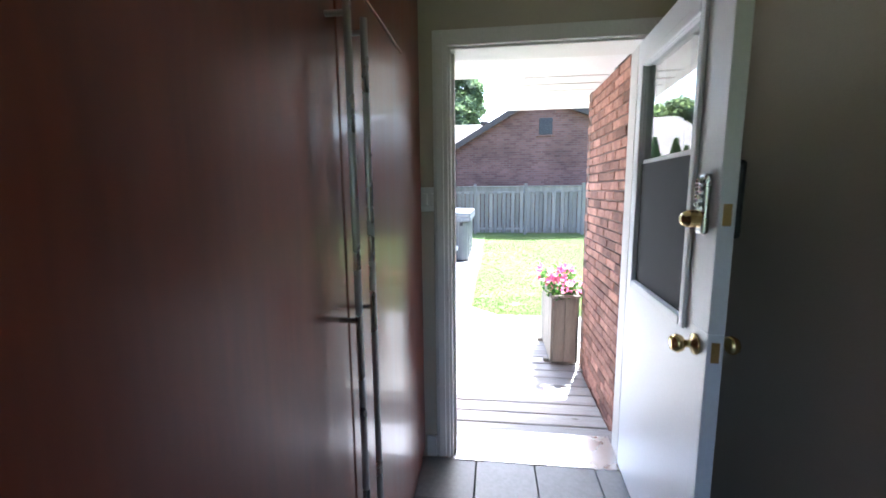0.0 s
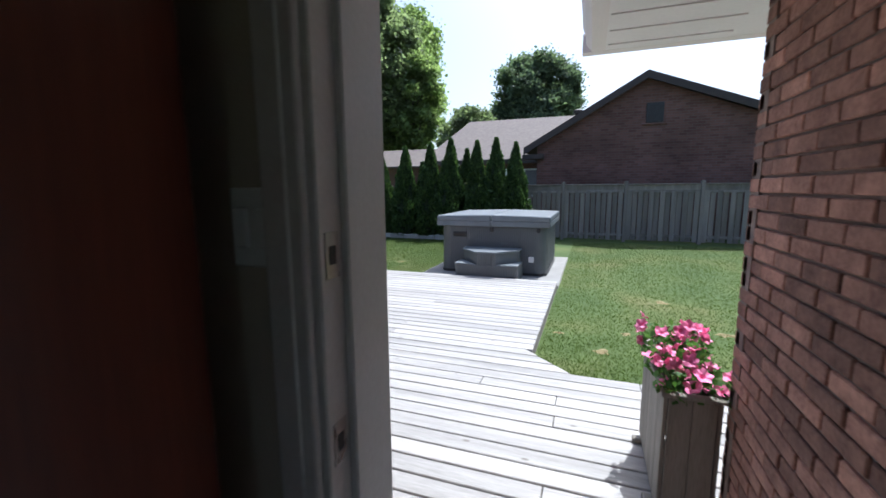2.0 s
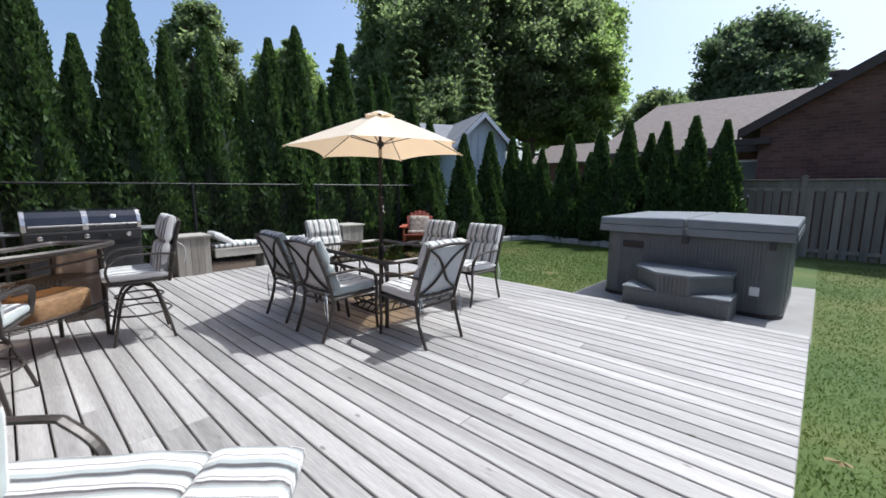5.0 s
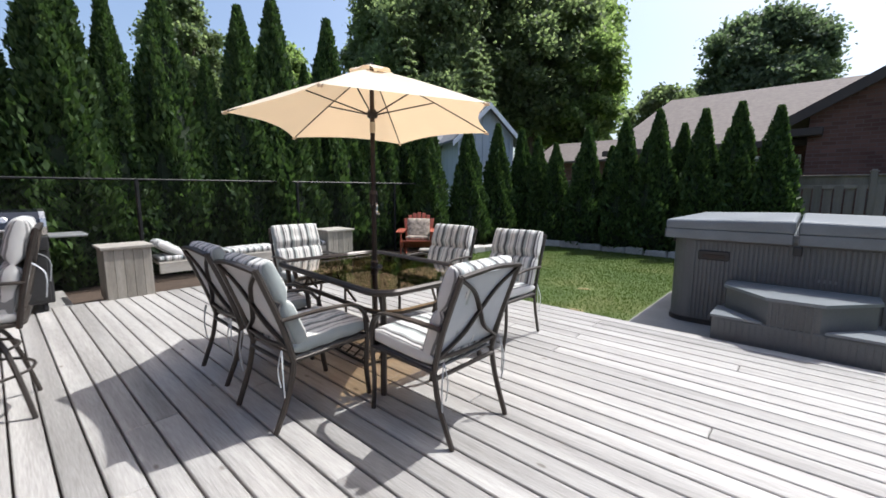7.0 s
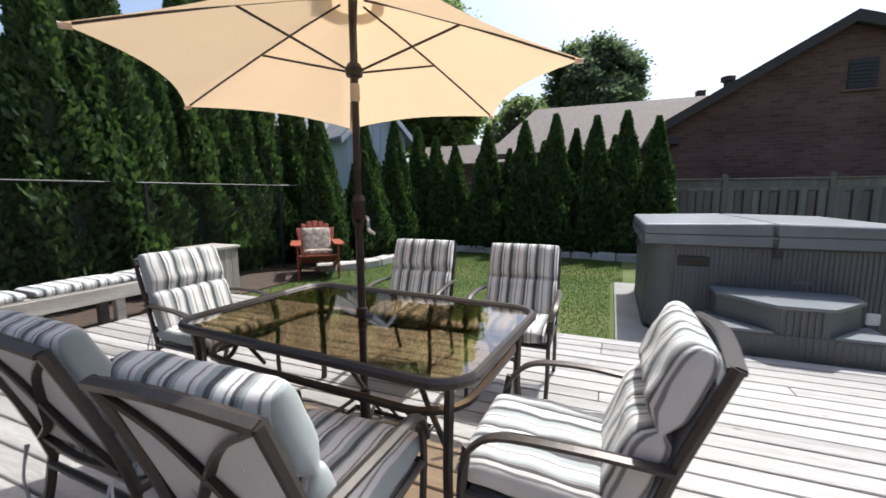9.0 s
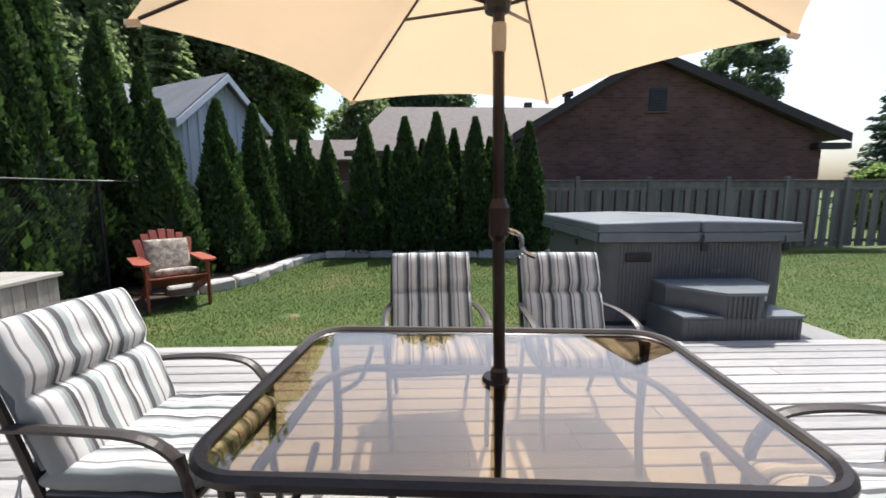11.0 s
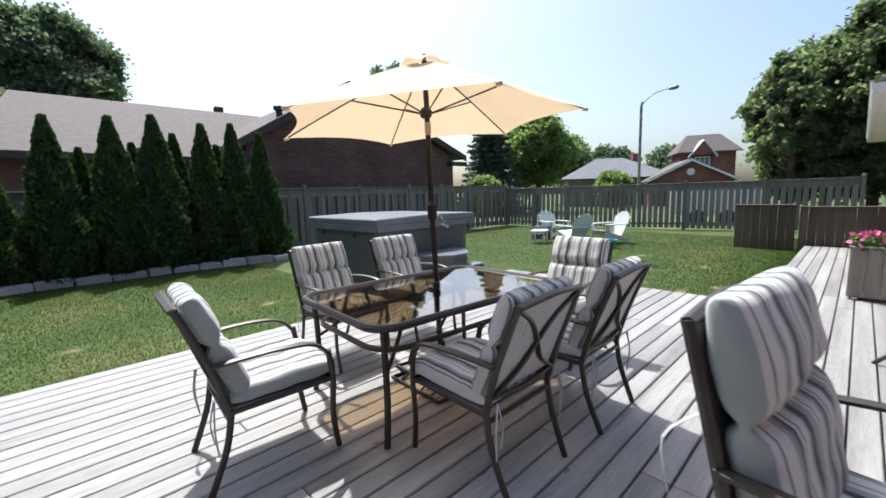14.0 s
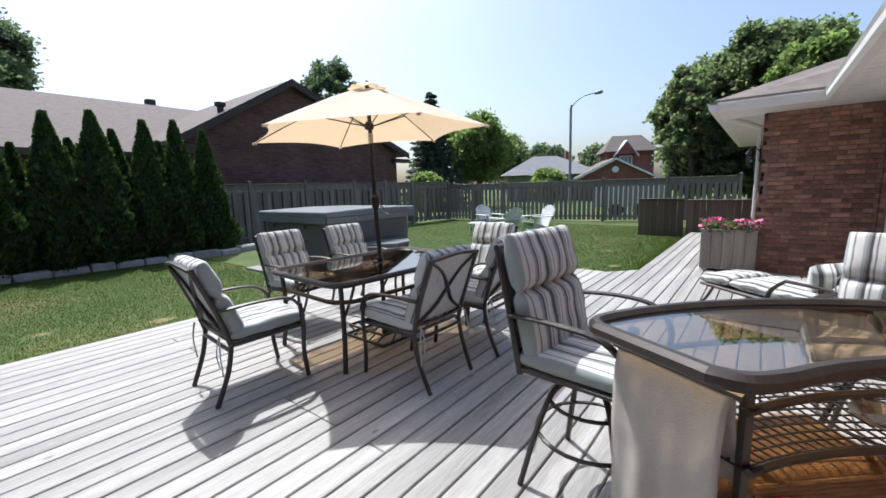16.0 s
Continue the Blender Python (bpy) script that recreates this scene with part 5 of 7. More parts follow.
# ---------------------------------------------------------------- dining set
def dining_chair(m, label):
    """Faces +y. Bronze frame with an X back, striped seat and back cushions with ties."""
    e = empty("dining_chair", m, label, "chair", "chairs round the table")
    for sx in (-1, 1):
        part("leg", T(curve_pts([(sx * 0.255, 0.30, 0.0), (sx * 0.262, 0.275, 0.2), (sx * 0.265, 0.285, 0.42), (sx * 0.268, 0.265, 0.575)], 4), 0.017, 6, 0.8), BROWN_METAL, e)
        part("leg", T(curve_pts([(sx * 0.24, -0.34, 0.0), (sx * 0.25, -0.255, 0.22), (sx * 0.25, -0.22, 0.4)], 4), 0.017, 6, 0.8), BROWN_METAL, e)
        part("back_post", T(curve_pts([(sx * 0.25, -0.22, 0.39), (sx * 0.255, -0.285, 0.62), (sx * 0.25, -0.405, 0.93)], 4), 0.018, 6, 0.8), BROWN_METAL, e)
        part("armrest", T(curve_pts([(sx * 0.262, -0.288, 0.64), (sx * 0.285, -0.05, 0.655), (sx * 0.285, 0.16, 0.64), (sx * 0.272, 0.25, 0.575), (sx * 0.268, 0.285, 0.5)], 5), 0.023, 6, 0.5), BROWN_METAL, e)
        part("side_rail", T([(sx * 0.25, -0.23, 0.39), (sx * 0.262, 0.28, 0.41)], 0.014, 6), BROWN_METAL, e)
    part("front_rail", T([(-0.262, 0.28, 0.41), (0.262, 0.28, 0.41)], 0.014, 6), BROWN_METAL, e)
    part("back_rail", T([(-0.25, -0.23, 0.36), (0.25, -0.23, 0.36)], 0.014, 6), BROWN_METAL, e)
    part("top_rail", T(curve_pts([(-0.25, -0.403, 0.922), (0, -0.42, 0.945), (0.25, -0.403, 0.922)], 5), 0.024, 6, 0.6), BROWN_METAL, e)
    part("lower_rail", T(curve_pts([(-0.252, -0.235, 0.47), (0, -0.25, 0.46), (0.252, -0.235, 0.47)], 4), 0.014, 6), BROWN_METAL, e)
    for sx in (-1, 1):
        part("cross_brace", T(curve_pts([(sx * 0.24, -0.25, 0.48), (sx * 0.09, -0.285, 0.58), (0.0, -0.325, 0.7), (-sx * 0.1, -0.365, 0.82), (-sx * 0.24, -0.4, 0.91)], 4), 0.018, 4, 0.45), BROWN_METAL, e)
    part("seat_sling", B((-0.25, -0.22, 0.4), (0.25, 0.28, 0.412), 0.003), SLING, e)
    part("seat_cushion", pillow(bmesh.new(), (0.53, 0.55, 0.105), pose(0, 0.045, 0.464, 2), nx=18, ny=18, seed=1), STRIPES, e, "striped seat cushion", True)
    back = pose(0, -0.245, 0.705, 110.5)
    part("back_cushion", pillow(bmesh.new(), (0.52, 0.57, 0.125), back, nx=18, seams=(0.03,), ny=34, seed=2), STRIPES, e, "striped back cushion with a stitched fold", True)
    part("cushion_backing", B((-0.235, -0.006, -0.235), (0.235, 0.004, 0.235)), CUSHION_BACK, e, "pale plain cushion back").matrix_local = pose(0, -0.307, 0.7, 20.5)
    for sx in (-1, 1):
        part("tie", T(curve_pts([(sx * 0.245, -0.285, 0.47), (sx * 0.275, -0.3, 0.34), (sx * 0.262, -0.29, 0.2)], 4), 0.006, 4, 0.3), CUSHION_BACK, e)
        part("tie", T(curve_pts([(sx * 0.25, -0.29, 0.47), (sx * 0.24, -0.31, 0.36), (sx * 0.246, -0.3, 0.26)], 4), 0.005, 4, 0.3), CUSHION_BACK, e)
    return e


CHAIR_LABEL = "bronze metal patio chair with striped cushions at the glass table"
first_chair = dining_chair(pose(-3.875, 5.487, 0, 0, 0, 1), CHAIR_LABEL)
for x, y, a in ((-4.665, 5.535, -1), (-5.475, 6.445, -95), (-3.15, 5.94, 89), (-4.455, 7.325, 184), (-3.63, 7.3, 181)):
    copy_thing(first_chair, pose(x, y, 0, 0, 0, a))


def dining_table():
    e = empty("glass_table", pose(-4.245, 6.369, 0, 0, 0, -4), "rectangular bronze patio table with a tinted glass top", "table")
    w, d = 1.65, 1.09
    part("glass_top", prism(bmesh.new(), rounded_outline(w - 0.04, d - 0.04, 0.14, 8), 0.69, 0.697), TABLE_GLASS, e, "brown tinted glass")
    ring = [(x, y, 0.691) for x, y in rounded_outline(w - 0.03, d - 0.03, 0.15, 8)]
    part("rim", T(ring, 0.023, 8, 1.0, 1.0, True), BROWN_METAL, e)
    ring = [(x, y, 0.53) for x, y in rounded_outline(w - 0.17, d - 0.17, 0.2, 6)]
    part("apron", T(ring, 0.019, 6, 1.0, 1.0, True), BROWN_METAL, e)
    for sx in (-1, 1):
        for sy in (-1, 1):
            part("leg", T(curve_pts([(sx * 0.75, sy * 0.48, 0), (sx * 0.72, sy * 0.455, 0.25), (sx * 0.72, sy * 0.45, 0.5), (sx * 0.73, sy * 0.46, 0.68)], 4), 0.021, 6), BROWN_METAL, e)
            part("corner_scroll", T(curve_pts([(sx * 0.72, sy * 0.45, 0.4), (sx * 0.58, sy * 0.36, 0.52), (sx * 0.52, sy * 0.36, 0.675)], 4), 0.012, 6), BROWN_METAL, e)
            part("apron_strut", T([(sx * 0.3, sy * 0.395, 0.53), (sx * 0.3, sy * 0.5, 0.68)], 0.01, 5), BROWN_METAL, e)
    part("pole_collar", lathe(bmesh.new(), [(0.035, 0.695), (0.05, 0.699), (0.045, 0.715), (0.03, 0.717)], 14), BLACK_PLASTIC, e)


dining_table()


def umbrella():
    e = empty("patio_umbrella", pose(-4.258, 6.372, 0), "open cream canvas patio umbrella through the glass table", "umbrella")
    R, ze, za, n = 1.079, 1.877, 2.295, 6

    def lean(x, y):
        return 0.031 * x - 0.025 * y

    a0 = radians(6)
    part("pole", T([(0.035, -0.045, 0.05), (0.012, -0.016, 1.25)], 0.021, 10), DARK_METAL, e)
    part("pole", T([(0.012, -0.016, 1.25), (0, 0, 2.3)], 0.019, 10), DARK_METAL, e)
    crank = part("crank_housing", lathe(bmesh.new(), [(0.022, 1.16), (0.034, 1.18), (0.036, 1.27), (0.024, 1.3)], 12, Matrix.Translation((0.013, -0.017, 0.04))), DARK_METAL, e)
    part("crank_handle", T(curve_pts([(0.03, -0.01, 1.24), (0.08, -0.04, 1.22), (0.09, -0.05, 1.17), (0.13, -0.06, 1.15)], 4), 0.009, 6), STEEL, crank)
    part("tilt_joint", lathe(bmesh.new(), [(0.02, 0.7), (0.03, 0.71), (0.03, 0.75), (0.02, 0.76)], 10, Matrix.Translation((0.021, -0.028, 0))), DARK_METAL, e)
    part("collar_band", lathe(bmesh.new(), [(0.0195, 1.8), (0.0235, 1.802), (0.0235, 1.885), (0.0195, 1.887)], 12, Matrix.Translation((0.006, -0.007, 0))), CANVAS, e, "pale band on the pole")
    hub = part("runner", lathe(bmesh.new(), [(0.02, 1.915), (0.04, 1.925), (0.045, 1.96), (0.03, 1.985), (0.02, 1.99)], 12), BLACK_PLASTIC, e)
    # canopy: six panels that sag between the ribs
    bm = bmesh.new()
    rows, cols = 9, 8
    grid = {}
    for k in range(n):
        for i in range(rows + 1):
            t = 0.1 + 0.9 * i / rows
            for j in range(cols):
                f = j / cols
                a, b = a0 + 2 * math.pi * k / n, a0 + 2 * math.pi * (k + 1) / n
                p = Vector((math.cos(a), math.sin(a), 0)) * (1 - f) + Vector((math.cos(b), math.sin(b), 0)) * f
                sag = 4 * f * (1 - f)
                z = za - (za - ze) * (t ** 1.12) - 0.03 * sag * math.sin(math.pi * t) + 0.02 * sag * t ** 4
                rr = R * t * (1 - 0.085 * sag * t ** 3)
                grid[k, i, j] = bm.verts.new((p.x * rr, p.y * rr, z + lean(p.x * rr, p.y * rr)))
    for k in range(n):
        for i in range(rows):
            for j in range(cols):
                q = (k, j + 1) if j + 1 < cols else ((k + 1) % n, 0)
                bm.faces.new((grid[k, i, j], grid[k, i + 1, j], grid[q[0], i + 1, q[1]], grid[q[0], i, q[1]]))
    canopy = part("canopy", bm, CANVAS, e, "cream canvas canopy", True)
    bm = bmesh.new()
    g = {}
    for i in range(4):
        for j in range(24):
            a = 2 * math.pi * j / 24
            r = 0.012 + 0.165 * i / 3
            hexed = 1 - 0.07 * (0.5 + 0.5 * math.cos(6 * (a - a0) + math.pi))
            g[i, j] = bm.verts.new((r * hexed * math.cos(a), r * hexed * math.sin(a), za + 0.035 - 0.06 * (i / 3) ** 1.3 + 0.012 * (i == 3) * math.cos(6 * (a - a0))))
    for i in range(3):
        for j in range(24):
            bm.faces.new((g[i, j], g[i + 1, j], g[i + 1, (j + 1) % 24], g[i, (j + 1) % 24]))
    part("vent_cap", bm, CANVAS, canopy, "", True)
    part("finial", lathe(bmesh.new(), [(0.012, 2.31), (0.016, 2.33), (0.012, 2.342), (0.004, 2.347)], 10), DARK_METAL, e)
    for k in range(n):
        a = a0 + 2 * math.pi * k / n
        c, s = math.cos(a), math.sin(a)
        pts = [(c * R * t, s * R * t, za - (za - ze) * t ** 1.12 - 0.009 + lean(c * R * t, s * R * t)) for t in (0.06, 0.25, 0.5, 0.75, 0.97)]
        rib = part("rib", T(pts, 0.0055, 5), DARK_METAL, e)
        t = 0.5
        part("strut", T([(0.035 * c, 0.035 * s, 1.95), (c * R * t, s * R * t, za - (za - ze) * t ** 1.12 - 0.012 + lean(c * R * t, s * R * t))], 0.006, 5), DARK_METAL, rib)
        part("rib_tip", T([(c * R * 0.97, s * R * 0.97, ze - 0.005 + lean(c * R, s * R)), (c * R * 1.003, s * R * 1.003, ze - 0.008 + lean(c * R, s * R))], 0.011, 6), CANVAS, rib)
    # lattice base
    b = empty("umbrella_base", pose(-4.222, 6.326, 0, 0, 0, -3), "square black openwork umbrella base on the deck", "umbrella base")
    for z, q in ((0.015, 0.27), (0.1, 0.24)):
        part("frame", T([(q, q, z), (-q, q, z), (-q, -q, z), (q, -q, z)], 0.014, 5, 1, 1, True), BLACK_PLASTIC, b)
    for k in range(4):
        a = math.pi / 2 * k
        mt = Matrix.Rotation(a, 3, "Z")
        for u in (-0.16, -0.05, 0.06, 0.17):
            part("lattice_bar", T([mt @ Vector((0.265, u, 0.015)), mt @ Vector((0.24, u + 0.08, 0.1))], 0.009, 4), BLACK_PLASTIC, b)
        part("spoke", T([mt @ Vector((0.03, 0.0, 0.12)), mt @ Vector((0.24, 0.1, 0.1))], 0.011, 5), BLACK_PLASTIC, b)
    part("sleeve", lathe(bmesh.new(), [(0.045, 0.0), (0.04, 0.1), (0.028, 0.14), (0.028, 0.3)], 12), BLACK_PLASTIC, b)


umbrella()


# ---------------------------------------------------------------- hall inside the back door
def hall():
    # floor tiles
    e = bpy.data.objects["floor"]
    me = None
    for i in range(7):
        for j in range(10):
            x, y = -1.0 + i * 0.305 + 0.012, -1.0 + j * 0.305
            if me is None:
                bm = B((0.002, 0.002, 0), (0.301, 0.301, 0.02), 0.003)
                me = bpy.data.meshes.new("tile")
                bm.to_mesh(me)
                bm.free()
                me.materials.append(TILE)
            if x + 0.305 > 0.97 or y + 0.3 > WALL_IN:
                continue
            o = new("tile", me)
            o.parent = e
            o.location = (x, y + 0.0, DOOR_Z0 - 0.03)
    # frame, casing, threshold
    j = empty("door_frame", Matrix(), "white painted frame of the open back door", "door frame", kind="structure")
    for x0, x1 in ((DOOR_X0 - 0.03, DOOR_X0), (DOOR_X1, DOOR_X1 + 0.03)):
        part("jamb", B((x0, WALL_IN - 0.005, DOOR_Z0 - 0.03), (x1, WALL_OUT - 0.02, DOOR_Z1 + 0.03), 0.003), WHITE_TRIM, j)
    part("head", B((DOOR_X0, WALL_IN - 0.005, DOOR_Z1), (DOOR_X1, WALL_OUT - 0.02, DOOR_Z1 + 0.03), 0.003), WHITE_TRIM, j)
    for x0, x1 in ((DOOR_X0, DOOR_X0 + 0.014), (DOOR_X1 - 0.014, DOOR_X1)):
        part("stop", B((x0, WALL_IN + 0.05, DOOR_Z0), (x1, WALL_IN + 0.09, DOOR_Z1 - 0.002), 0.003), WHITE_TRIM, j)
    for x0, x1 in ((DOOR_X0 - 0.085, DOOR_X0 - 0.012), (DOOR_X1 + 0.012, DOOR_X1 + 0.085)):
        bm = B((x0, WALL_IN - 0.02, DOOR_Z0), (x1, WALL_IN - 0.004, DOOR_Z1 + 0.08), 0.006, 2)
        box(bm, (x0 + 0.012, WALL_IN - 0.026, DOOR_Z0), (x1 - 0.022, WALL_IN - 0.019, DOOR_Z1 + 0.07), 0.003)
        part("casing", bm, WHITE_TRIM, j)
    part("casing", B((DOOR_X0 - 0.085, WALL_IN - 0.022, DOOR_Z1 + 0.012), (DOOR_X1 + 0.085, WALL_IN - 0.003, DOOR_Z1 + 0.085), 0.006, 2), WHITE_TRIM, j)
    for x0, x1 in ((DOOR_X0 - 0.045, DOOR_X0 - 0.002), (DOOR_X1 + 0.002, DOOR_X1 + 0.05)):
        part("brick_mould", B((x0, WALL_OUT - 0.06, DOOR_Z0 - 0.02), (x1, WALL_OUT - 0.015, DOOR_Z1 + 0.06), 0.008, 2), WHITE_PAINT, j)
    part("threshold", B((DOOR_X0, WALL_IN - 0.03, DOOR_Z0 - 0.03), (DOOR_X1, WALL_OUT + 0.05, DOOR_Z0 - 0.006), 0.006), STEEL, j)
    part("sill_step", B((DOOR_X0 - 0.08, WALL_OUT - 0.02, 0.01), (DOOR_X1 + 0.08, WALL_OUT + 0.16, DOOR_Z0 - 0.034), 0.01), DECK_WOOD, j)
    for z in (1.16, 1.46):
        s = part("strike_plate", B((DOOR_X0 - 0.002, WALL_IN + 0.008, z - 0.035), (DOOR_X0 + 0.002, WALL_IN + 0.04, z + 0.035)), STEEL, j)
        part("latch_hole", B((DOOR_X0 + 0.001, WALL_IN + 0.016, z - 0.014), (DOOR_X0 + 0.003, WALL_IN + 0.032, z + 0.014)), BLACK_PLASTIC, s)
    part("baseboard", B((-0.34, WALL_IN - 0.016, DOOR_Z0 - 0.008), (DOOR_X0 - 0.087, WALL_IN - 0.001, DOOR_Z0 + 0.11), 0.004), WHITE_TRIM, j)
    sw = empty("light_switch", pose(-0.31, WALL_IN - 0.001, 1.5), "white double light switch on the beige wall", "light switch")
    part("plate", B((-0.045, -0.008, -0.06), (0.045, 0, 0.06), 0.004, 2), WHITE_PLASTIC, sw)
    for x in (-0.022, 0.022):
        part("rocker", B((x - 0.014, -0.014, -0.03), (x + 0.014, -0.007, 0.03), 0.003), WHITE_PLASTIC, sw)


hall()


def tall_cabinet():
    e = empty("tall_cabinet", Matrix(), "tall dark cherry cabinet with long steel bar handles", "cabinet")
    xf = -0.33
    part("carcass", B((-0.99, -1.55, DOOR_Z0 - 0.008), (xf - 0.025, 1.98, 2.49), 0.003), CHERRY, e)
    for y0, y1 in ((-1.54, -0.42), (-0.412, 0.928), (0.936, 1.6)):
        d = part("door", B((xf - 0.022, y0, DOOR_Z0 + 0.09), (xf, y1, 2.04), 0.004, 2), CHERRY, e)
        part("upper_door", B((xf - 0.022, y0, 2.05), (xf, y1, 2.48), 0.004, 2), CHERRY, e)
        if y0 > -1:
            y = y1 - 0.05 if y0 < 0 else y0 + 0.05
            h = part("handle", T([(xf + 0.045, y, 0.5), (xf + 0.045, y, 1.93)], 0.0085, 10), STEEL, d, "long brushed steel bar handle")
            for z in (0.62, 1.26, 1.9):
                part("standoff", T([(xf - 0.001, y, z), (xf + 0.045, y, z)], 0.006, 8), STEEL, h)
    part("filler_panel", B((xf - 0.03, 1.612, DOOR_Z0 + 0.09), (xf - 0.008, 1.98, 2.48), 0.004, 2), CHERRY, e)
    part("toe_kick", B((xf - 0.06, -1.5, DOOR_Z0 - 0.008), (xf - 0.026, 1.98, DOOR_Z0 + 0.085)), BLACK_PLASTIC, e)


tall_cabinet()


def back_door():
    e = empty("back_door", pose(0.70, 2.07, 0, 0, 0, -92.5), "white half-glazed back door standing open inwards", "door")
    # local +x runs from the hinge to the free edge, +y towards the hall's middle
    w, t, z0, z1 = 0.84, 0.044, DOOR_Z0 + 0.012, DOOR_Z1 - 0.012
    a, b, c, d = 0.115, 0.66, 1.13, 2.06
    bm = bmesh.new()
    box(bm, (0, -t, z0), (w, 0, c), 0.002)
    box(bm, (0, -t, d), (w, 0, z1), 0.002)
    box(bm, (0, -t, c), (a, 0, d), 0.002)
    box(bm, (b, -t, c), (w, 0, d), 0.002)
    part("leaf", bm, WHITE_PAINT, e)
    win = part("window_frame", bmesh.new(), WHITE_PAINT, e)
    for s in (-1, 1):
        y0, y1 = (-t - 0.014, -t) if s < 0 else (0, 0.014)
        for lo, hi in (((a - 0.035, c - 0.035), (a, d + 0.035)), ((b, c - 0.035), (b + 0.035, d + 0.035)), ((a, c - 0.035), (b, c)), ((a, d), (b, d + 0.035))):
            part("moulding", B((lo[0], y0, lo[1]), (hi[0], y1, hi[1]), 0.006, 2), WHITE_PAINT, win)
    part("pane", B((a, -0.03, 1.655), (b, -0.026, d)), PANE, win)
    part("pane", B((a, -0.02, c), (b, -0.016, 1.66)), PANE, win)
    part("insect_screen", B((a, -0.038, c), (b, -0.036, 1.65)), SCREEN, win, "dark insect screen")
    part("meeting_rail", B((a, -0.036, 1.64), (b, -0.008, 1.668), 0.004), WHITE_PAINT, win)
    for s, yy in ((1, 0.0), (-1, -t)):
        k = part("knob", lathe(bmesh.new(), [(0.032, 0), (0.032, 0.008), (0.012, 0.014), (0.012, 0.032), (0.024, 0.04), (0.029, 0.055), (0.022, 0.07), (0.008, 0.073)], 20, pose(w - 0.07, yy, 1.075, -90 * s)), BRASS, e, "polished brass knob", True)
    lk = part("keypad_lock", B((w - 0.094, -t - 0.02, 1.41), (w - 0.046, -t, 1.585), 0.009, 3), STEEL, e, "brushed metal keypad deadbolt")
    for r in range(4):
        for q in range(2):
            part("key", B((w - 0.088 + 0.022 * q, -t - 0.031, 1.49 + 0.022 * r), (w - 0.074 + 0.022 * q, -t - 0.022, 1.504 + 0.022 * r), 0.003), STEEL, lk)
    part("thumb_turn", lathe(bmesh.new(), [(0.026, 0.0), (0.026, 0.03), (0.018, 0.045), (0.01, 0.05)], 16, pose(w - 0.07, -t - 0.02, 1.455, 90)), BRASS, lk)
    part("lock_case", B((w - 0.11, 0, 1.4), (w - 0.03, 0.035, 1.62), 0.012, 3), BLACK_PLASTIC, e, "dark lock case on the outer face")
    for z in (1.075, 1.47):
        part("latch_plate", B((w - 0.001, -0.033, z - 0.03), (w + 0.002, -0.011, z + 0.03)), BRASS, e)
    for z in (0.35, 1.15, 1.95):
        part("hinge", T([(-0.004, 0.004, z - 0.05), (-0.004, 0.004, z + 0.05)], 0.007, 8), STEEL, e)


back_door()


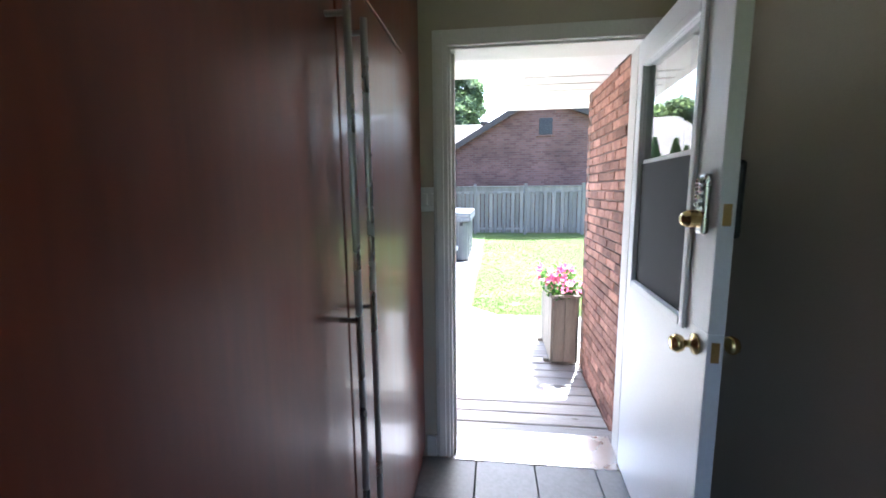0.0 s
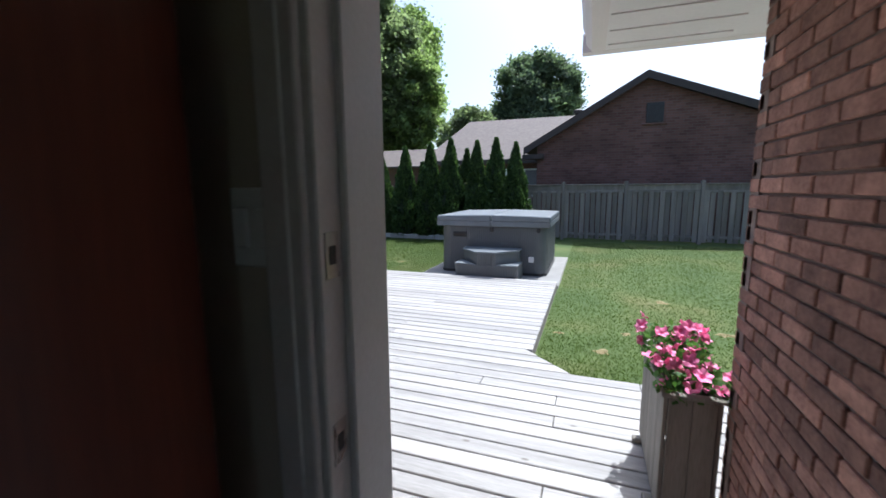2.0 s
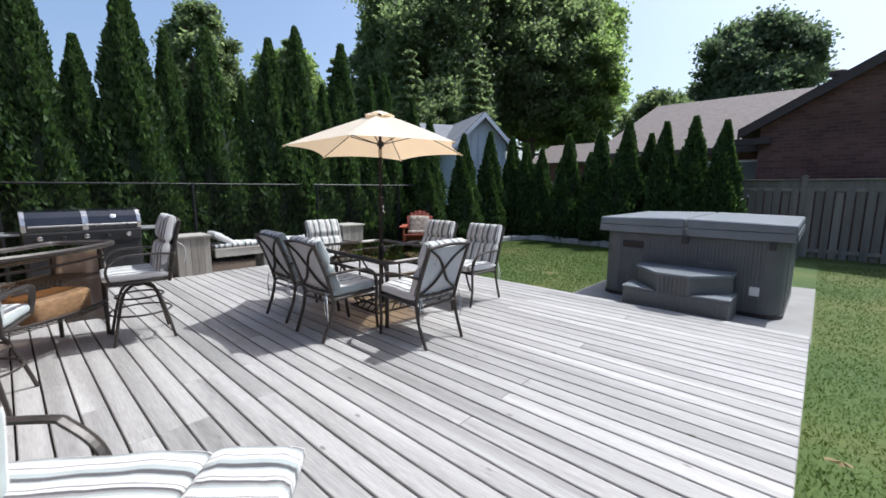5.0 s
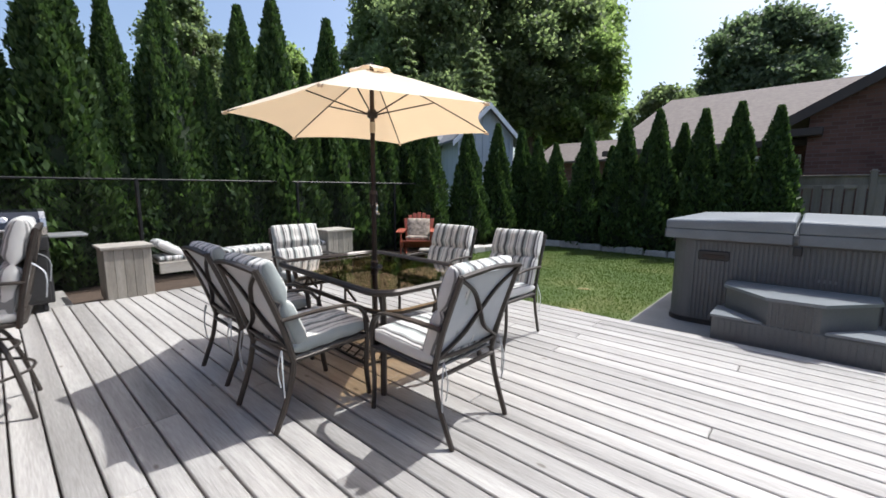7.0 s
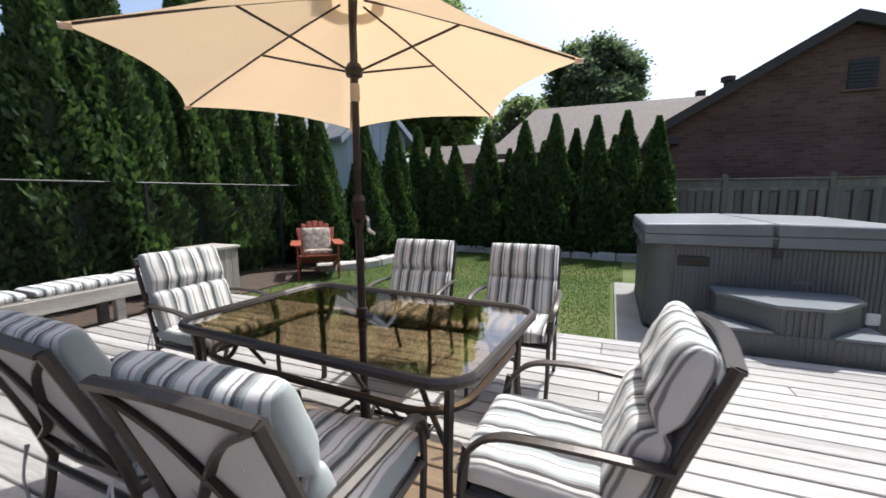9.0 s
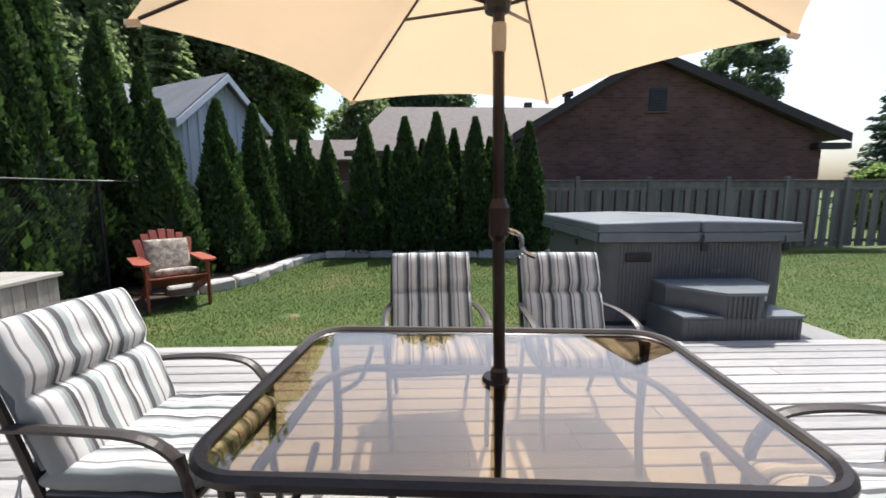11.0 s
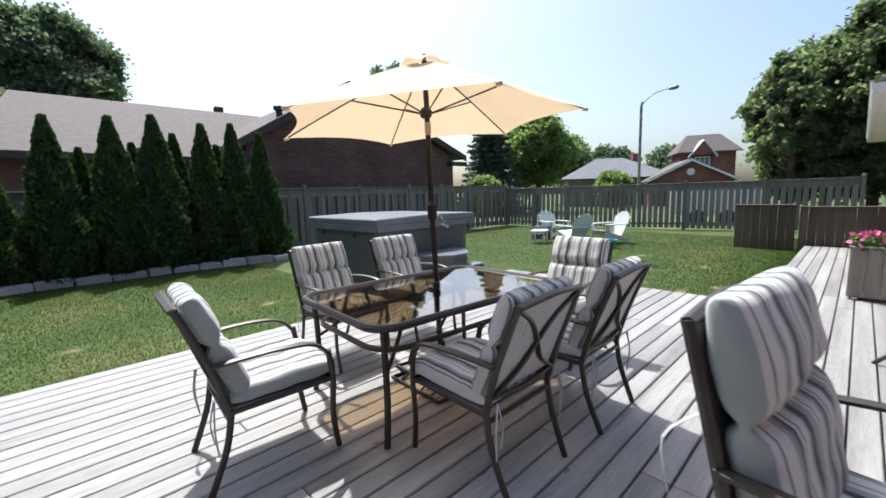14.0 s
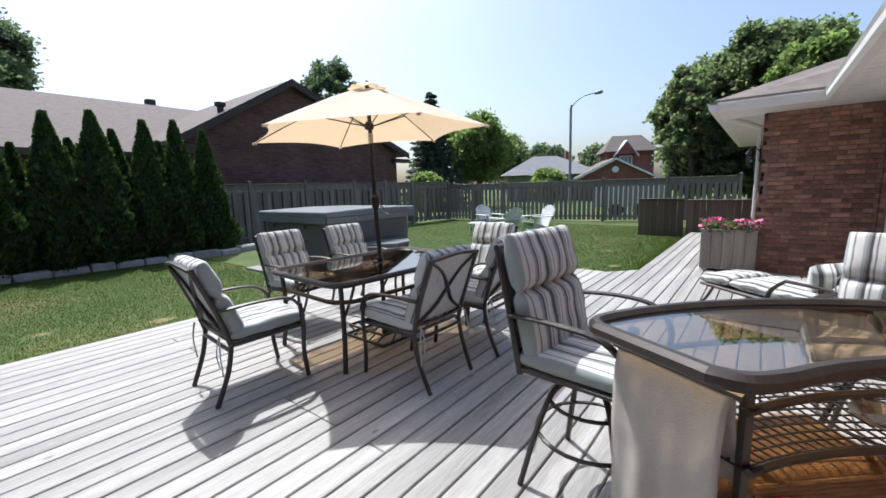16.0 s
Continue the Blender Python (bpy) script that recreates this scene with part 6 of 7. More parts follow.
# ---------------------------------------------------------------- planter with petunias
def flower_planter():
    e = empty("flower_planter", Matrix(), "tall grey wooden planter box full of pink petunias", "planter")
    x0, x1, y0, y1, zt = 0.51, 0.745, 3.54, 4.24, 0.62
    for k in range(5):
        a, b = y0 + (y1 - y0) * k / 5, y0 + (y1 - y0) * (k + 1) / 5
        part("board", B((x0, a + 0.002, 0.035), (x0 + 0.018, b - 0.002, zt), 0.003), PLANTER_WOOD, e)
        part("board", B((x1 - 0.018, a + 0.002, 0.035), (x1, b - 0.002, zt), 0.003), PLANTER_WOOD, e)
    for k in range(2):
        a, b = x0 + 0.02 + (x1 - x0 - 0.04) * k / 2, x0 + 0.02 + (x1 - x0 - 0.04) * (k + 1) / 2
        part("board", B((a + 0.001, y0 - 0.002, 0.035), (b - 0.001, y0 + 0.016, zt), 0.003), PLANTER_WOOD, e)
        part("board", B((a + 0.001, y1 - 0.016, 0.035), (b - 0.001, y1 + 0.002, zt), 0.003), PLANTER_WOOD, e)
    for lo, hi in (((x0 - 0.012, y0 - 0.012), (x0 + 0.03, y1 + 0.012)), ((x1 - 0.03, y0 - 0.012), (x1 + 0.012, y1 + 0.012)), ((x0 + 0.03, y0 - 0.012), (x1 - 0.03, y0 + 0.028)), ((x0 + 0.03, y1 - 0.028), (x1 - 0.03, y1 + 0.012))):
        part("cap_strip", B((*lo, zt), (*hi, zt + 0.02), 0.004), PLANTER_WOOD, e)
    for y in (y0 + 0.08, y1 - 0.1):
        part("foot", B((x0 - 0.045, y, 0.0), (x1 + 0.01, y + 0.05, 0.034), 0.006), PLANTER_WOOD, e)
    part("soil", B((x0 + 0.02, y0 + 0.02, 0.5), (x1 - 0.02, y1 - 0.02, zt - 0.03)), SOIL, e)
    rng = np.random.default_rng(8)
    f = empty("petunias", Matrix(), "pink petunias with green leaves in the planter", "flowers")
    n = 900
    c = np.stack([rng.uniform(x0 - 0.03, x1 + 0.03, n), rng.uniform(y0 - 0.02, y1 + 0.02, n), zt - 0.02 + 0.16 * rng.random(n) ** 1.3], 1)
    o = new("leaves", leaf_mesh("leaves", c, rng.normal(0, 1, (n, 3)) + np.array([0, 0, 0.6]), 0.03 + 0.025 * rng.random(n), FLOWER_LEAF, 0.6, rng))
    o.parent = f
    tagged(o, kind="stuff")
    # trumpet flowers: a five-lobed disc with a throat
    bm = bmesh.new()
    ctr = bm.verts.new((0, 0, -0.018))
    ring1, ring2 = [], []
    for k in range(20):
        a = 2 * math.pi * k / 20
        r = 0.034 * (1 + 0.14 * math.cos(5 * a))
        ring1.append(bm.verts.new((0.013 * math.cos(a), 0.013 * math.sin(a), 0)))
        ring2.append(bm.verts.new((r * math.cos(a), r * math.sin(a), 0.008 + 0.006 * math.cos(5 * a + 1))))
    for k in range(20):
        q = (k + 1) % 20
        bm.faces.new((ctr, ring1[k], ring1[q]))
        bm.faces.new((ring1[k], ring2[k], ring2[q], ring1[q]))
    me = bpy.data.meshes.new("flower")
    bm.to_mesh(me)
    bm.free()
    me.materials.append(PETAL_ONE)
    rr = random.Random(4)
    for k in range(70):
        o = new("flower", me)
        o.parent = f
        s = rr.uniform(0.75, 1.15)
        o.matrix_local = Matrix.Translation((rr.uniform(x0 - 0.04, x1 + 0.03), rr.uniform(y0 - 0.03, y1 + 0.02), zt + rr.uniform(0.03, 0.17))) @ Euler((rr.uniform(-0.9, 0.9), rr.uniform(-1.0, 0.5), rr.uniform(0, 6))).to_matrix().to_4x4() @ Matrix.Diagonal((s, s, s, 1))


PETAL_ONE = surface("pink_petunia_petal", (0.6, 0.05, 0.2), (0.85, 0.32, 0.52), 30.0, 0.6, 0, 90.0, 0.1, (1, 1, 1), 0.3)
flower_planter()


# ---------------------------------------------------------------- chaise longue
def chaise():
    e = empty("chaise_longue", pose(-2.37, 2.91, 0, 0, 0, -40.5), "bronze metal chaise longue with long striped cushion", "chaise longue")
    # local +y runs to the foot end, the back leans away at y < 0
    for sx in (-1, 1):
        part("side_rail", T(curve_pts([(sx * 0.3, -0.2, 0.28), (sx * 0.3, 0.5, 0.29), (sx * 0.29, 1.16, 0.3)], 4), 0.016, 6), BROWN_METAL, e)
        part("leg", T(curve_pts([(sx * 0.31, 1.22, 0.0), (sx * 0.295, 1.08, 0.16), (sx * 0.29, 1.0, 0.3)], 4), 0.015, 6), BROWN_METAL, e)
        part("leg", T(curve_pts([(sx * 0.32, -0.12, 0.0), (sx * 0.32, 0.0, 0.2), (sx * 0.33, -0.02, 0.52)], 4), 0.016, 6), BROWN_METAL, e)
        part("armrest", T(curve_pts([(sx * 0.34, -0.36, 0.47), (sx * 0.35, -0.1, 0.515), (sx * 0.35, 0.2, 0.52), (sx * 0.345, 0.27, 0.5), (sx * 0.335, 0.38, 0.4), (sx * 0.31, 0.44, 0.27)], 5), 0.026, 6, 0.55), BROWN_METAL, e)
        part("leg", T([(sx * 0.32, 0.42, 0.28), (sx * 0.325, 0.46, 0.0)], 0.015, 6), BROWN_METAL, e)
        part("back_rail", T([(sx * 0.29, -0.02, 0.29), (sx * 0.28, -0.55, 0.93)], 0.016, 6), BROWN_METAL, e)
    for y, z in ((1.14, 0.3), (0.42, 0.28), (-0.02, 0.28)):
        part("cross_rail", T([(-0.3, y, z), (0.3, y, z)], 0.013, 6), BROWN_METAL, e)
    part("top_rail", T([(-0.28, -0.55, 0.93), (0.28, -0.55, 0.93)], 0.016, 6), BROWN_METAL, e)
    part("sling", B((-0.28, 0.0, 0.295), (0.28, 1.12, 0.303)), SLING, e)
    part("seat_cushion", pillow(bmesh.new(), (0.58, 0.9, 0.12), pose(0, 0.4, 0.365), ny=22, seams=(), seed=5), STRIPES_FINE, e, "striped seat cushion", True)
    part("foot_cushion", pillow(bmesh.new(), (0.58, 0.36, 0.12), pose(0, 1.02, 0.36, -4), seed=6), STRIPES_FINE, e, "striped foot cushion", True)
    part("back_cushion", pillow(bmesh.new(), (0.58, 0.5, 0.13), pose(0, -0.13, 0.545, 129.6), seed=7), STRIPES_FINE, e, "striped back cushion", True)
    part("head_cushion", pillow(bmesh.new(), (0.58, 0.36, 0.14), pose(0, -0.395, 0.86, 129.6), seed=8), STRIPES_FINE, e, "striped head cushion", True)
    t = thing("throw_pillow", pillow(bmesh.new(), (0.42, 0.38, 0.16), None, nx=18, ny=18, seed=9), STRIPES_BOLD, "striped square pillow lying on the chaise longue", "pillow", smooth=True, m=pose(-2.37, 2.91, 0, 0, 0, -40.5) @ pose(0.0, 0.08, 0.52, 0, 0, -34) @ pose(0, 0, 0, 127, 0, 0) @ pose(0, 0, 0, 0, 0, 12))


chaise()


# ---------------------------------------------------------------- bar set
def bar_stool(m):
    """Faces +y: swivel bar stool on four bowed legs with a foot ring."""
    e = empty("bar_stool", m, "bronze swivel bar stool with striped cushions beside the bar table", "bar stool", "bar stools")
    for k in range(4):
        a = math.pi / 4 + k * math.pi / 2
        c, s = math.cos(a), math.sin(a)
        part("leg", T(curve_pts([(0.05 * c, 0.05 * s, 0.56), (0.17 * c, 0.17 * s, 0.5), (0.25 * c, 0.25 * s, 0.3), (0.33 * c, 0.33 * s, 0.0)], 5), 0.014, 6), BROWN_METAL, e)
    for r, z in ((0.245, 0.28), (0.19, 0.44)):
        part("foot_ring", T([(r * math.cos(2 * math.pi * k / 24), r * math.sin(2 * math.pi * k / 24), z) for k in range(24)], 0.01, 6, 1, 1, True), BROWN_METAL, e)
    part("swivel", lathe(bmesh.new(), [(0.05, 0.54), (0.06, 0.56), (0.06, 0.59), (0.09, 0.6), (0.09, 0.61)], 14), DARK_METAL, e)
    part("seat_frame", T([(x, y, 0.625) for x, y in rounded_outline(0.5, 0.48, 0.05, 3)], 0.015, 6, 1, 1, True), BROWN_METAL, e)
    part("seat_sling", B((-0.24, -0.23, 0.615), (0.24, 0.23, 0.63)), SLING, e)
    for sx in (-1, 1):
        part("back_post", T(curve_pts([(sx * 0.25, -0.22, 0.6), (sx * 0.258, -0.26, 0.85), (sx * 0.25, -0.34, 1.2)], 4), 0.016, 6, 0.8), BROWN_METAL, e)
        part("armrest", T(curve_pts([(sx * 0.258, -0.27, 0.88), (sx * 0.29, -0.03, 0.895), (sx * 0.29, 0.16, 0.87), (sx * 0.27, 0.24, 0.76), (sx * 0.25, 0.22, 0.63)], 5), 0.022, 6, 0.5), BROWN_METAL, e)
        part("cross_brace", T(curve_pts([(sx * 0.24, -0.25, 0.72), (0.0, -0.3, 0.96), (-sx * 0.24, -0.34, 1.18)], 4), 0.014, 4, 0.5), BROWN_METAL, e)
        part("tie", T(curve_pts([(sx * 0.25, -0.3, 1.0), (sx * 0.3, -0.36, 0.93), (sx * 0.28, -0.35, 0.78)], 4), 0.006, 4, 0.3), CUSHION_BACK, e)
    part("top_rail", T(curve_pts([(-0.25, -0.34, 1.195), (0, -0.35, 1.215), (0.25, -0.34, 1.195)], 5), 0.018, 6, 0.7), BROWN_METAL, e)
    part("lower_rail", T([(-0.252, -0.24, 0.7), (0.252, -0.24, 0.7)], 0.013, 6), BROWN_METAL, e)
    part("back_sling", B((-0.245, -0.004, -0.25), (0.245, 0.004, 0.25)), SLING, e).matrix_local = pose(0, -0.285, 0.94, 11)
    part("seat_cushion", pillow(bmesh.new(), (0.53, 0.53, 0.1), pose(0, 0.02, 0.675), seed=11), STRIPES, e, "striped seat cushion", True)
    part("back_cushion", pillow(bmesh.new(), (0.52, 0.62, 0.125), pose(0, -0.225, 0.965, 101.5), nx=18, seams=(0.03,), ny=34, seed=12), STRIPES, e, "striped back cushion with a stitched fold", True)
    return e


stool = bar_stool(pose(-5.1, 4.07, 0, 0, 0, 174) @ Matrix.Diagonal((1.0, 1.0, 0.93, 1)))
copy_thing(stool, pose(-4.25, 3.0, 0, 0, 0, 72) @ Matrix.Diagonal((1.0, 1.0, 0.93, 1)))
copy_thing(stool, pose(-7.15, 2.75, 0, 0, 0, -78) @ Matrix.Diagonal((1.0, 1.0, 0.93, 1)))


def bar_table():
    cx, cy, ri, ro, a0, a1, zt = -6.17, 2.58, 1.02, 1.56, 0, 64.5, 0.9
    e = empty("bar_table", pose(cx, cy, 0), "curved bronze bar table with a tinted glass top", "bar table")

    def arc(r, z, lo, hi, n=14):
        return [(r * math.cos(radians(lo + (hi - lo) * k / n)), r * math.sin(radians(lo + (hi - lo) * k / n)), z) for k in range(n + 1)]

    def corner(pts, n=6):
        return [tuple(p) for p in curve_pts(pts, n)]

    tip = lambda r, a: (r * math.cos(radians(a)), r * math.sin(radians(a)), 0)
    outline = arc(ro, 0, a0, a1 - 5)[:-1] + corner([tip(ro, a1 - 5), tip(ro - 0.015, a1 - 2), tip(ro - 0.06, a1 - 0.5)]) + corner([tip(ri + 0.1, a1 + 0.5), tip(ri + 0.03, a1 - 1.5), tip(ri, a1 - 7)]) + arc(ri, 0, a1 - 7.5, a0)
    part("glass_top", prism(bmesh.new(), [(p[0], p[1]) for p in outline], zt - 0.006, zt), TABLE_GLASS, e, "brown tinted glass")
    part("rim", T([(p[0], p[1], zt - 0.006) for p in outline], 0.027, 8, 1.0, 1, True), BROWN_METAL, e)
    for r in (ri + 0.08, ro - 0.08):
        for a in (a0 + 6, a1 - 6):
            c, s = math.cos(radians(a)), math.sin(radians(a))
            part("leg", T([(r * c, r * s, 0), (r * c, r * s, zt - 0.02)], 0.019, 6), BROWN_METAL, e)
    for z in (0.78, 0.34):
        for r in (ri + 0.07, ro - 0.07):
            part("rail", T(arc(r, z, a0 + 5, a1 - 5), 0.015, 6, 0.8), BROWN_METAL, e)
    # wire-mesh shelves
    for z, nr, na in ((0.62, 10, 34), (0.3, 10, 34)):
        sh = part("shelf_frame", T(arc(ri + 0.05, z, a0 + 5, a1 - 5), 0.012, 6), BROWN_METAL, e)
        bm = bmesh.new()
        for k in range(nr + 1):
            tube(bm, arc(ri + 0.07 + (ro - ri - 0.14) * k / nr, z, a0 + 5, a1 - 5, 10), 0.0035, 4)
        for k in range(na + 1):
            a = radians(a0 + 5 + (a1 - a0 - 10) * k / na)
            tube(bm, [((ri + 0.06) * math.cos(a), (ri + 0.06) * math.sin(a), z), ((ro - 0.06) * math.cos(a), (ro - 0.06) * math.sin(a), z)], 0.0035, 4)
        part("wire_mesh", bm, BROWN_METAL, sh)
    # towel over the end rail
    a = radians(a1 - 3.5)
    c, s = math.cos(a), math.sin(a)
    m = Matrix(((c, -s, 0, cx), (s, c, 0, cy), (0, 0, 1, 0), (0, 0, 0, 1)))
    part("end_rail", T([((ri + 0.06) * c, (ri + 0.06) * s, 0.83), ((ro - 0.06) * c, (ro - 0.06) * s, 0.83)], 0.012, 6), BROWN_METAL, e)
    bm = bmesh.new()
    nx, nz = 20, 22
    for side in (0, 1):
        g = {}
        drop = 0.74 if side else 0.3
        for i in range(nx + 1):
            for k in range(nz + 1):
                u, v = i / nx, k / nz
                off = (0.016 + 0.03 * v * (0.5 + 0.5 * math.sin(u * 9 + 1.2) + 0.3 * math.sin(u * 21))) * (1 if side else -1)
                if v < 0.06:
                    off *= v / 0.06
                g[i, k] = bm.verts.new((ri + 0.085 + u * (ro - ri - 0.17) + 0.01 * math.sin(v * 5), off + 0.004 * noise.noise(Vector((u * 7, v * 9, side))), 0.846 - drop * v * (1 - 0.04 * math.sin(u * 3))))
        for i in range(nx):
            for k in range(nz):
                bm.faces.new((g[i, k], g[i + 1, k], g[i + 1, k + 1], g[i, k + 1]))
    bmesh.ops.remove_doubles(bm, verts=bm.verts, dist=0.0005)
    tw = thing("towel", bm, TOWEL, "off-white towel hanging over the end of the bar table", "towel", smooth=True, m=m)
    sol = tw.modifiers.new("thickness", "SOLIDIFY")
    sol.thickness = 0.006
    # woven bag with a red oval label on the lower shelf
    g = empty("woven_bag", pose(cx + 1.28 * math.cos(radians(42)), cy + 1.28 * math.sin(radians(42)), 0.304, 0, 0, 42 + 90), "brown woven bag with a red oval label on the bar shelf", "bag")
    bm = bmesh.new()
    box(bm, (-0.27, -0.17, 0), (0.27, 0.17, 0.22), 0.05, None, 3)
    part("body", bm, WICKER, g, "", True)
    bm = bmesh.new()
    for k in range(13):
        z = 0.02 + 0.015 * k
        tube(bm, [(-0.22, 0.174, z), (0.22, 0.174, z)], 0.007, 5)
    part("weave", bm, WICKER, g)
    lb = part("label", lathe(bmesh.new(), [(0.07, 0), (0.07, 0.004)], 24, pose(0.15, 0.185, 0.13, -90) @ Matrix.Diagonal((1, 0.62, 1, 1))), RED_LABEL, g, "red oval label")
    part("label_rim", T([(0.15 + 0.066 * math.cos(2 * math.pi * k / 24), 0.19, 0.13 + 0.04 * math.sin(2 * math.pi * k / 24)) for k in range(24)], 0.003, 4, 1, 1, True), WHITE_PLASTIC, lb)
    for x in (-0.03, 0.0, 0.03, 0.055):
        part("label_bar", B((x + 0.13, 0.189, 0.115), (x + 0.144, 0.192, 0.145)), WHITE_PLASTIC, lb)
    part("carry_strap", T(curve_pts([(-0.2, 0.12, 0.21), (-0.1, 0.16, 0.29), (0.1, 0.16, 0.29), (0.2, 0.12, 0.21)], 5), 0.012, 6, 0.5), WICKER, g)
    k2 = thing("black_tray", B((-0.16, -0.1, 0), (0.16, 0.1, 0.07), 0.02, 2), BLACK_PLASTIC, "shallow black tray on the bar shelf", "tray", m=pose(cx + 1.25 * math.cos(radians(16)), cy + 1.25 * math.sin(radians(16)), 0.304, 0, 0, 16))
    dish = thing("glass_dish", lathe(bmesh.new(), [(0.05, 0), (0.08, 0.02), (0.085, 0.03), (0.07, 0.024), (0.04, 0.01)], 20), STEEL, "small shallow metal dish on the bar shelf", "dish", m=pose(cx + 1.2 * math.cos(radians(30)), cy + 1.2 * math.sin(radians(30)), 0.624))


bar_table()


# ---------------------------------------------------------------- barbecue
def barbecue():
    e = empty("barbecue", pose(-7.97, 4.0, 0, 0, 0, -90), "large black gas barbecue with a closed double lid", "barbecue")
    # local +y faces the deck, x along its width
    w = 0.62
    part("cart", B((-w, -0.26, 0.1), (w, 0.22, 0.7), 0.012), BLACK_PLASTIC, e)
    for x0, x1 in ((-w + 0.03, -0.01), (0.01, w - 0.03)):
        d = part("cart_door", B((x0, 0.22, 0.14), (x1, 0.235, 0.64), 0.006), BLACK_PLASTIC, e)
        hx = x1 - 0.06 if x0 < 0 else x0 + 0.06
        part("handle", T([(hx, 0.262, 0.3), (hx, 0.262, 0.5)], 0.008, 6), STEEL, d)
    part("control_panel", B((-w, 0.2, 0.7), (w, 0.3, 0.85), 0.015, 2), BLACK_PLASTIC, e)
    for k in range(5):
        part("knob", lathe(bmesh.new(), [(0.03, 0), (0.03, 0.012), (0.022, 0.016), (0.018, 0.04), (0.006, 0.042)], 14, pose(-0.46 + 0.23 * k, 0.3, 0.775, -90)), BLACK_PLASTIC if k % 2 else STEEL, e)
    # rounded lid
    prof = [(0.27, 0.86), (0.29, 0.95), (0.26, 1.04), (0.17, 1.11), (0.02, 1.135), (-0.14, 1.11), (-0.25, 1.02), (-0.27, 0.86)]
    for x0, x1, mt, nm in ((-w + 0.045, -0.03, BLACK_ENAMEL, "lid"), (0.03, w - 0.045, BLACK_ENAMEL, "lid"), (-w, -w + 0.045, STEEL, "lid_end"), (w - 0.045, w, STEEL, "lid_end"), (-0.03, 0.03, STEEL, "lid_band")):
        bm = bmesh.new()
        grow = 1.02 if mt is STEEL else 1.0
        rows = [[bm.verts.new((x, y * grow, 0.86 + (z - 0.86) * grow)) for y, z in prof] for x in (x0, x1)]
        n = len(prof)
        for k in range(n):
            bm.faces.new((rows[0][k], rows[1][k], rows[1][(k + 1) % n], rows[0][(k + 1) % n]))
        bm.faces.new(rows[0])
        bm.faces.new(rows[1][::-1])
        bmesh.ops.recalc_face_normals(bm, faces=bm.faces)
        part(nm, bm, mt, e)
    part("lid_handle", T([(-w + 0.06, 0.335, 0.93), (w - 0.06, 0.335, 0.93)], 0.012, 8), STEEL, e)
    for x in (-w + 0.09, -0.02, w - 0.09):
        part("handle_post", T([(x, 0.28, 0.93), (x, 0.335, 0.93)], 0.008, 6), STEEL, e)
    part("side_shelf", B((-w - 0.34, -0.2, 0.82), (-w - 0.005, 0.24, 0.85), 0.012, 2), GALVANISED, e)
    part("side_shelf", B((w + 0.005, -0.2, 0.82), (w + 0.34, 0.24, 0.85), 0.012, 2), GALVANISED, e)
    part("gauge", lathe(bmesh.new(), [(0.035, 0), (0.035, 0.012), (0.028, 0.014)], 16, pose(-0.3, 0.26, 1.03, -62)), STEEL, e)
    for x in (-w + 0.08, w - 0.08):
        for y in (-0.2, 0.16):
            part("caster", lathe(bmesh.new(), [(0.03, -0.02), (0.05, -0.018), (0.05, 0.018), (0.03, 0.02)], 12, pose(x, y, 0.05, 0, 90)), BLACK_PLASTIC, e)


BLACK_ENAMEL = surface("black_enamel", (0.008, 0.009, 0.013), (0.018, 0.02, 0.028), 3.0, 0.16, 0.2, 60.0, 0.02, (1, 1, 1), 0, 0.6)
barbecue()
thing("deck_apron", B((-9.0, WALL_OUT + 0.05, -0.16), (-7.96, 4.78, -0.002), 0.004), DECK_WOOD, "weathered deck boards under the barbecue", "deck", kind="structure")


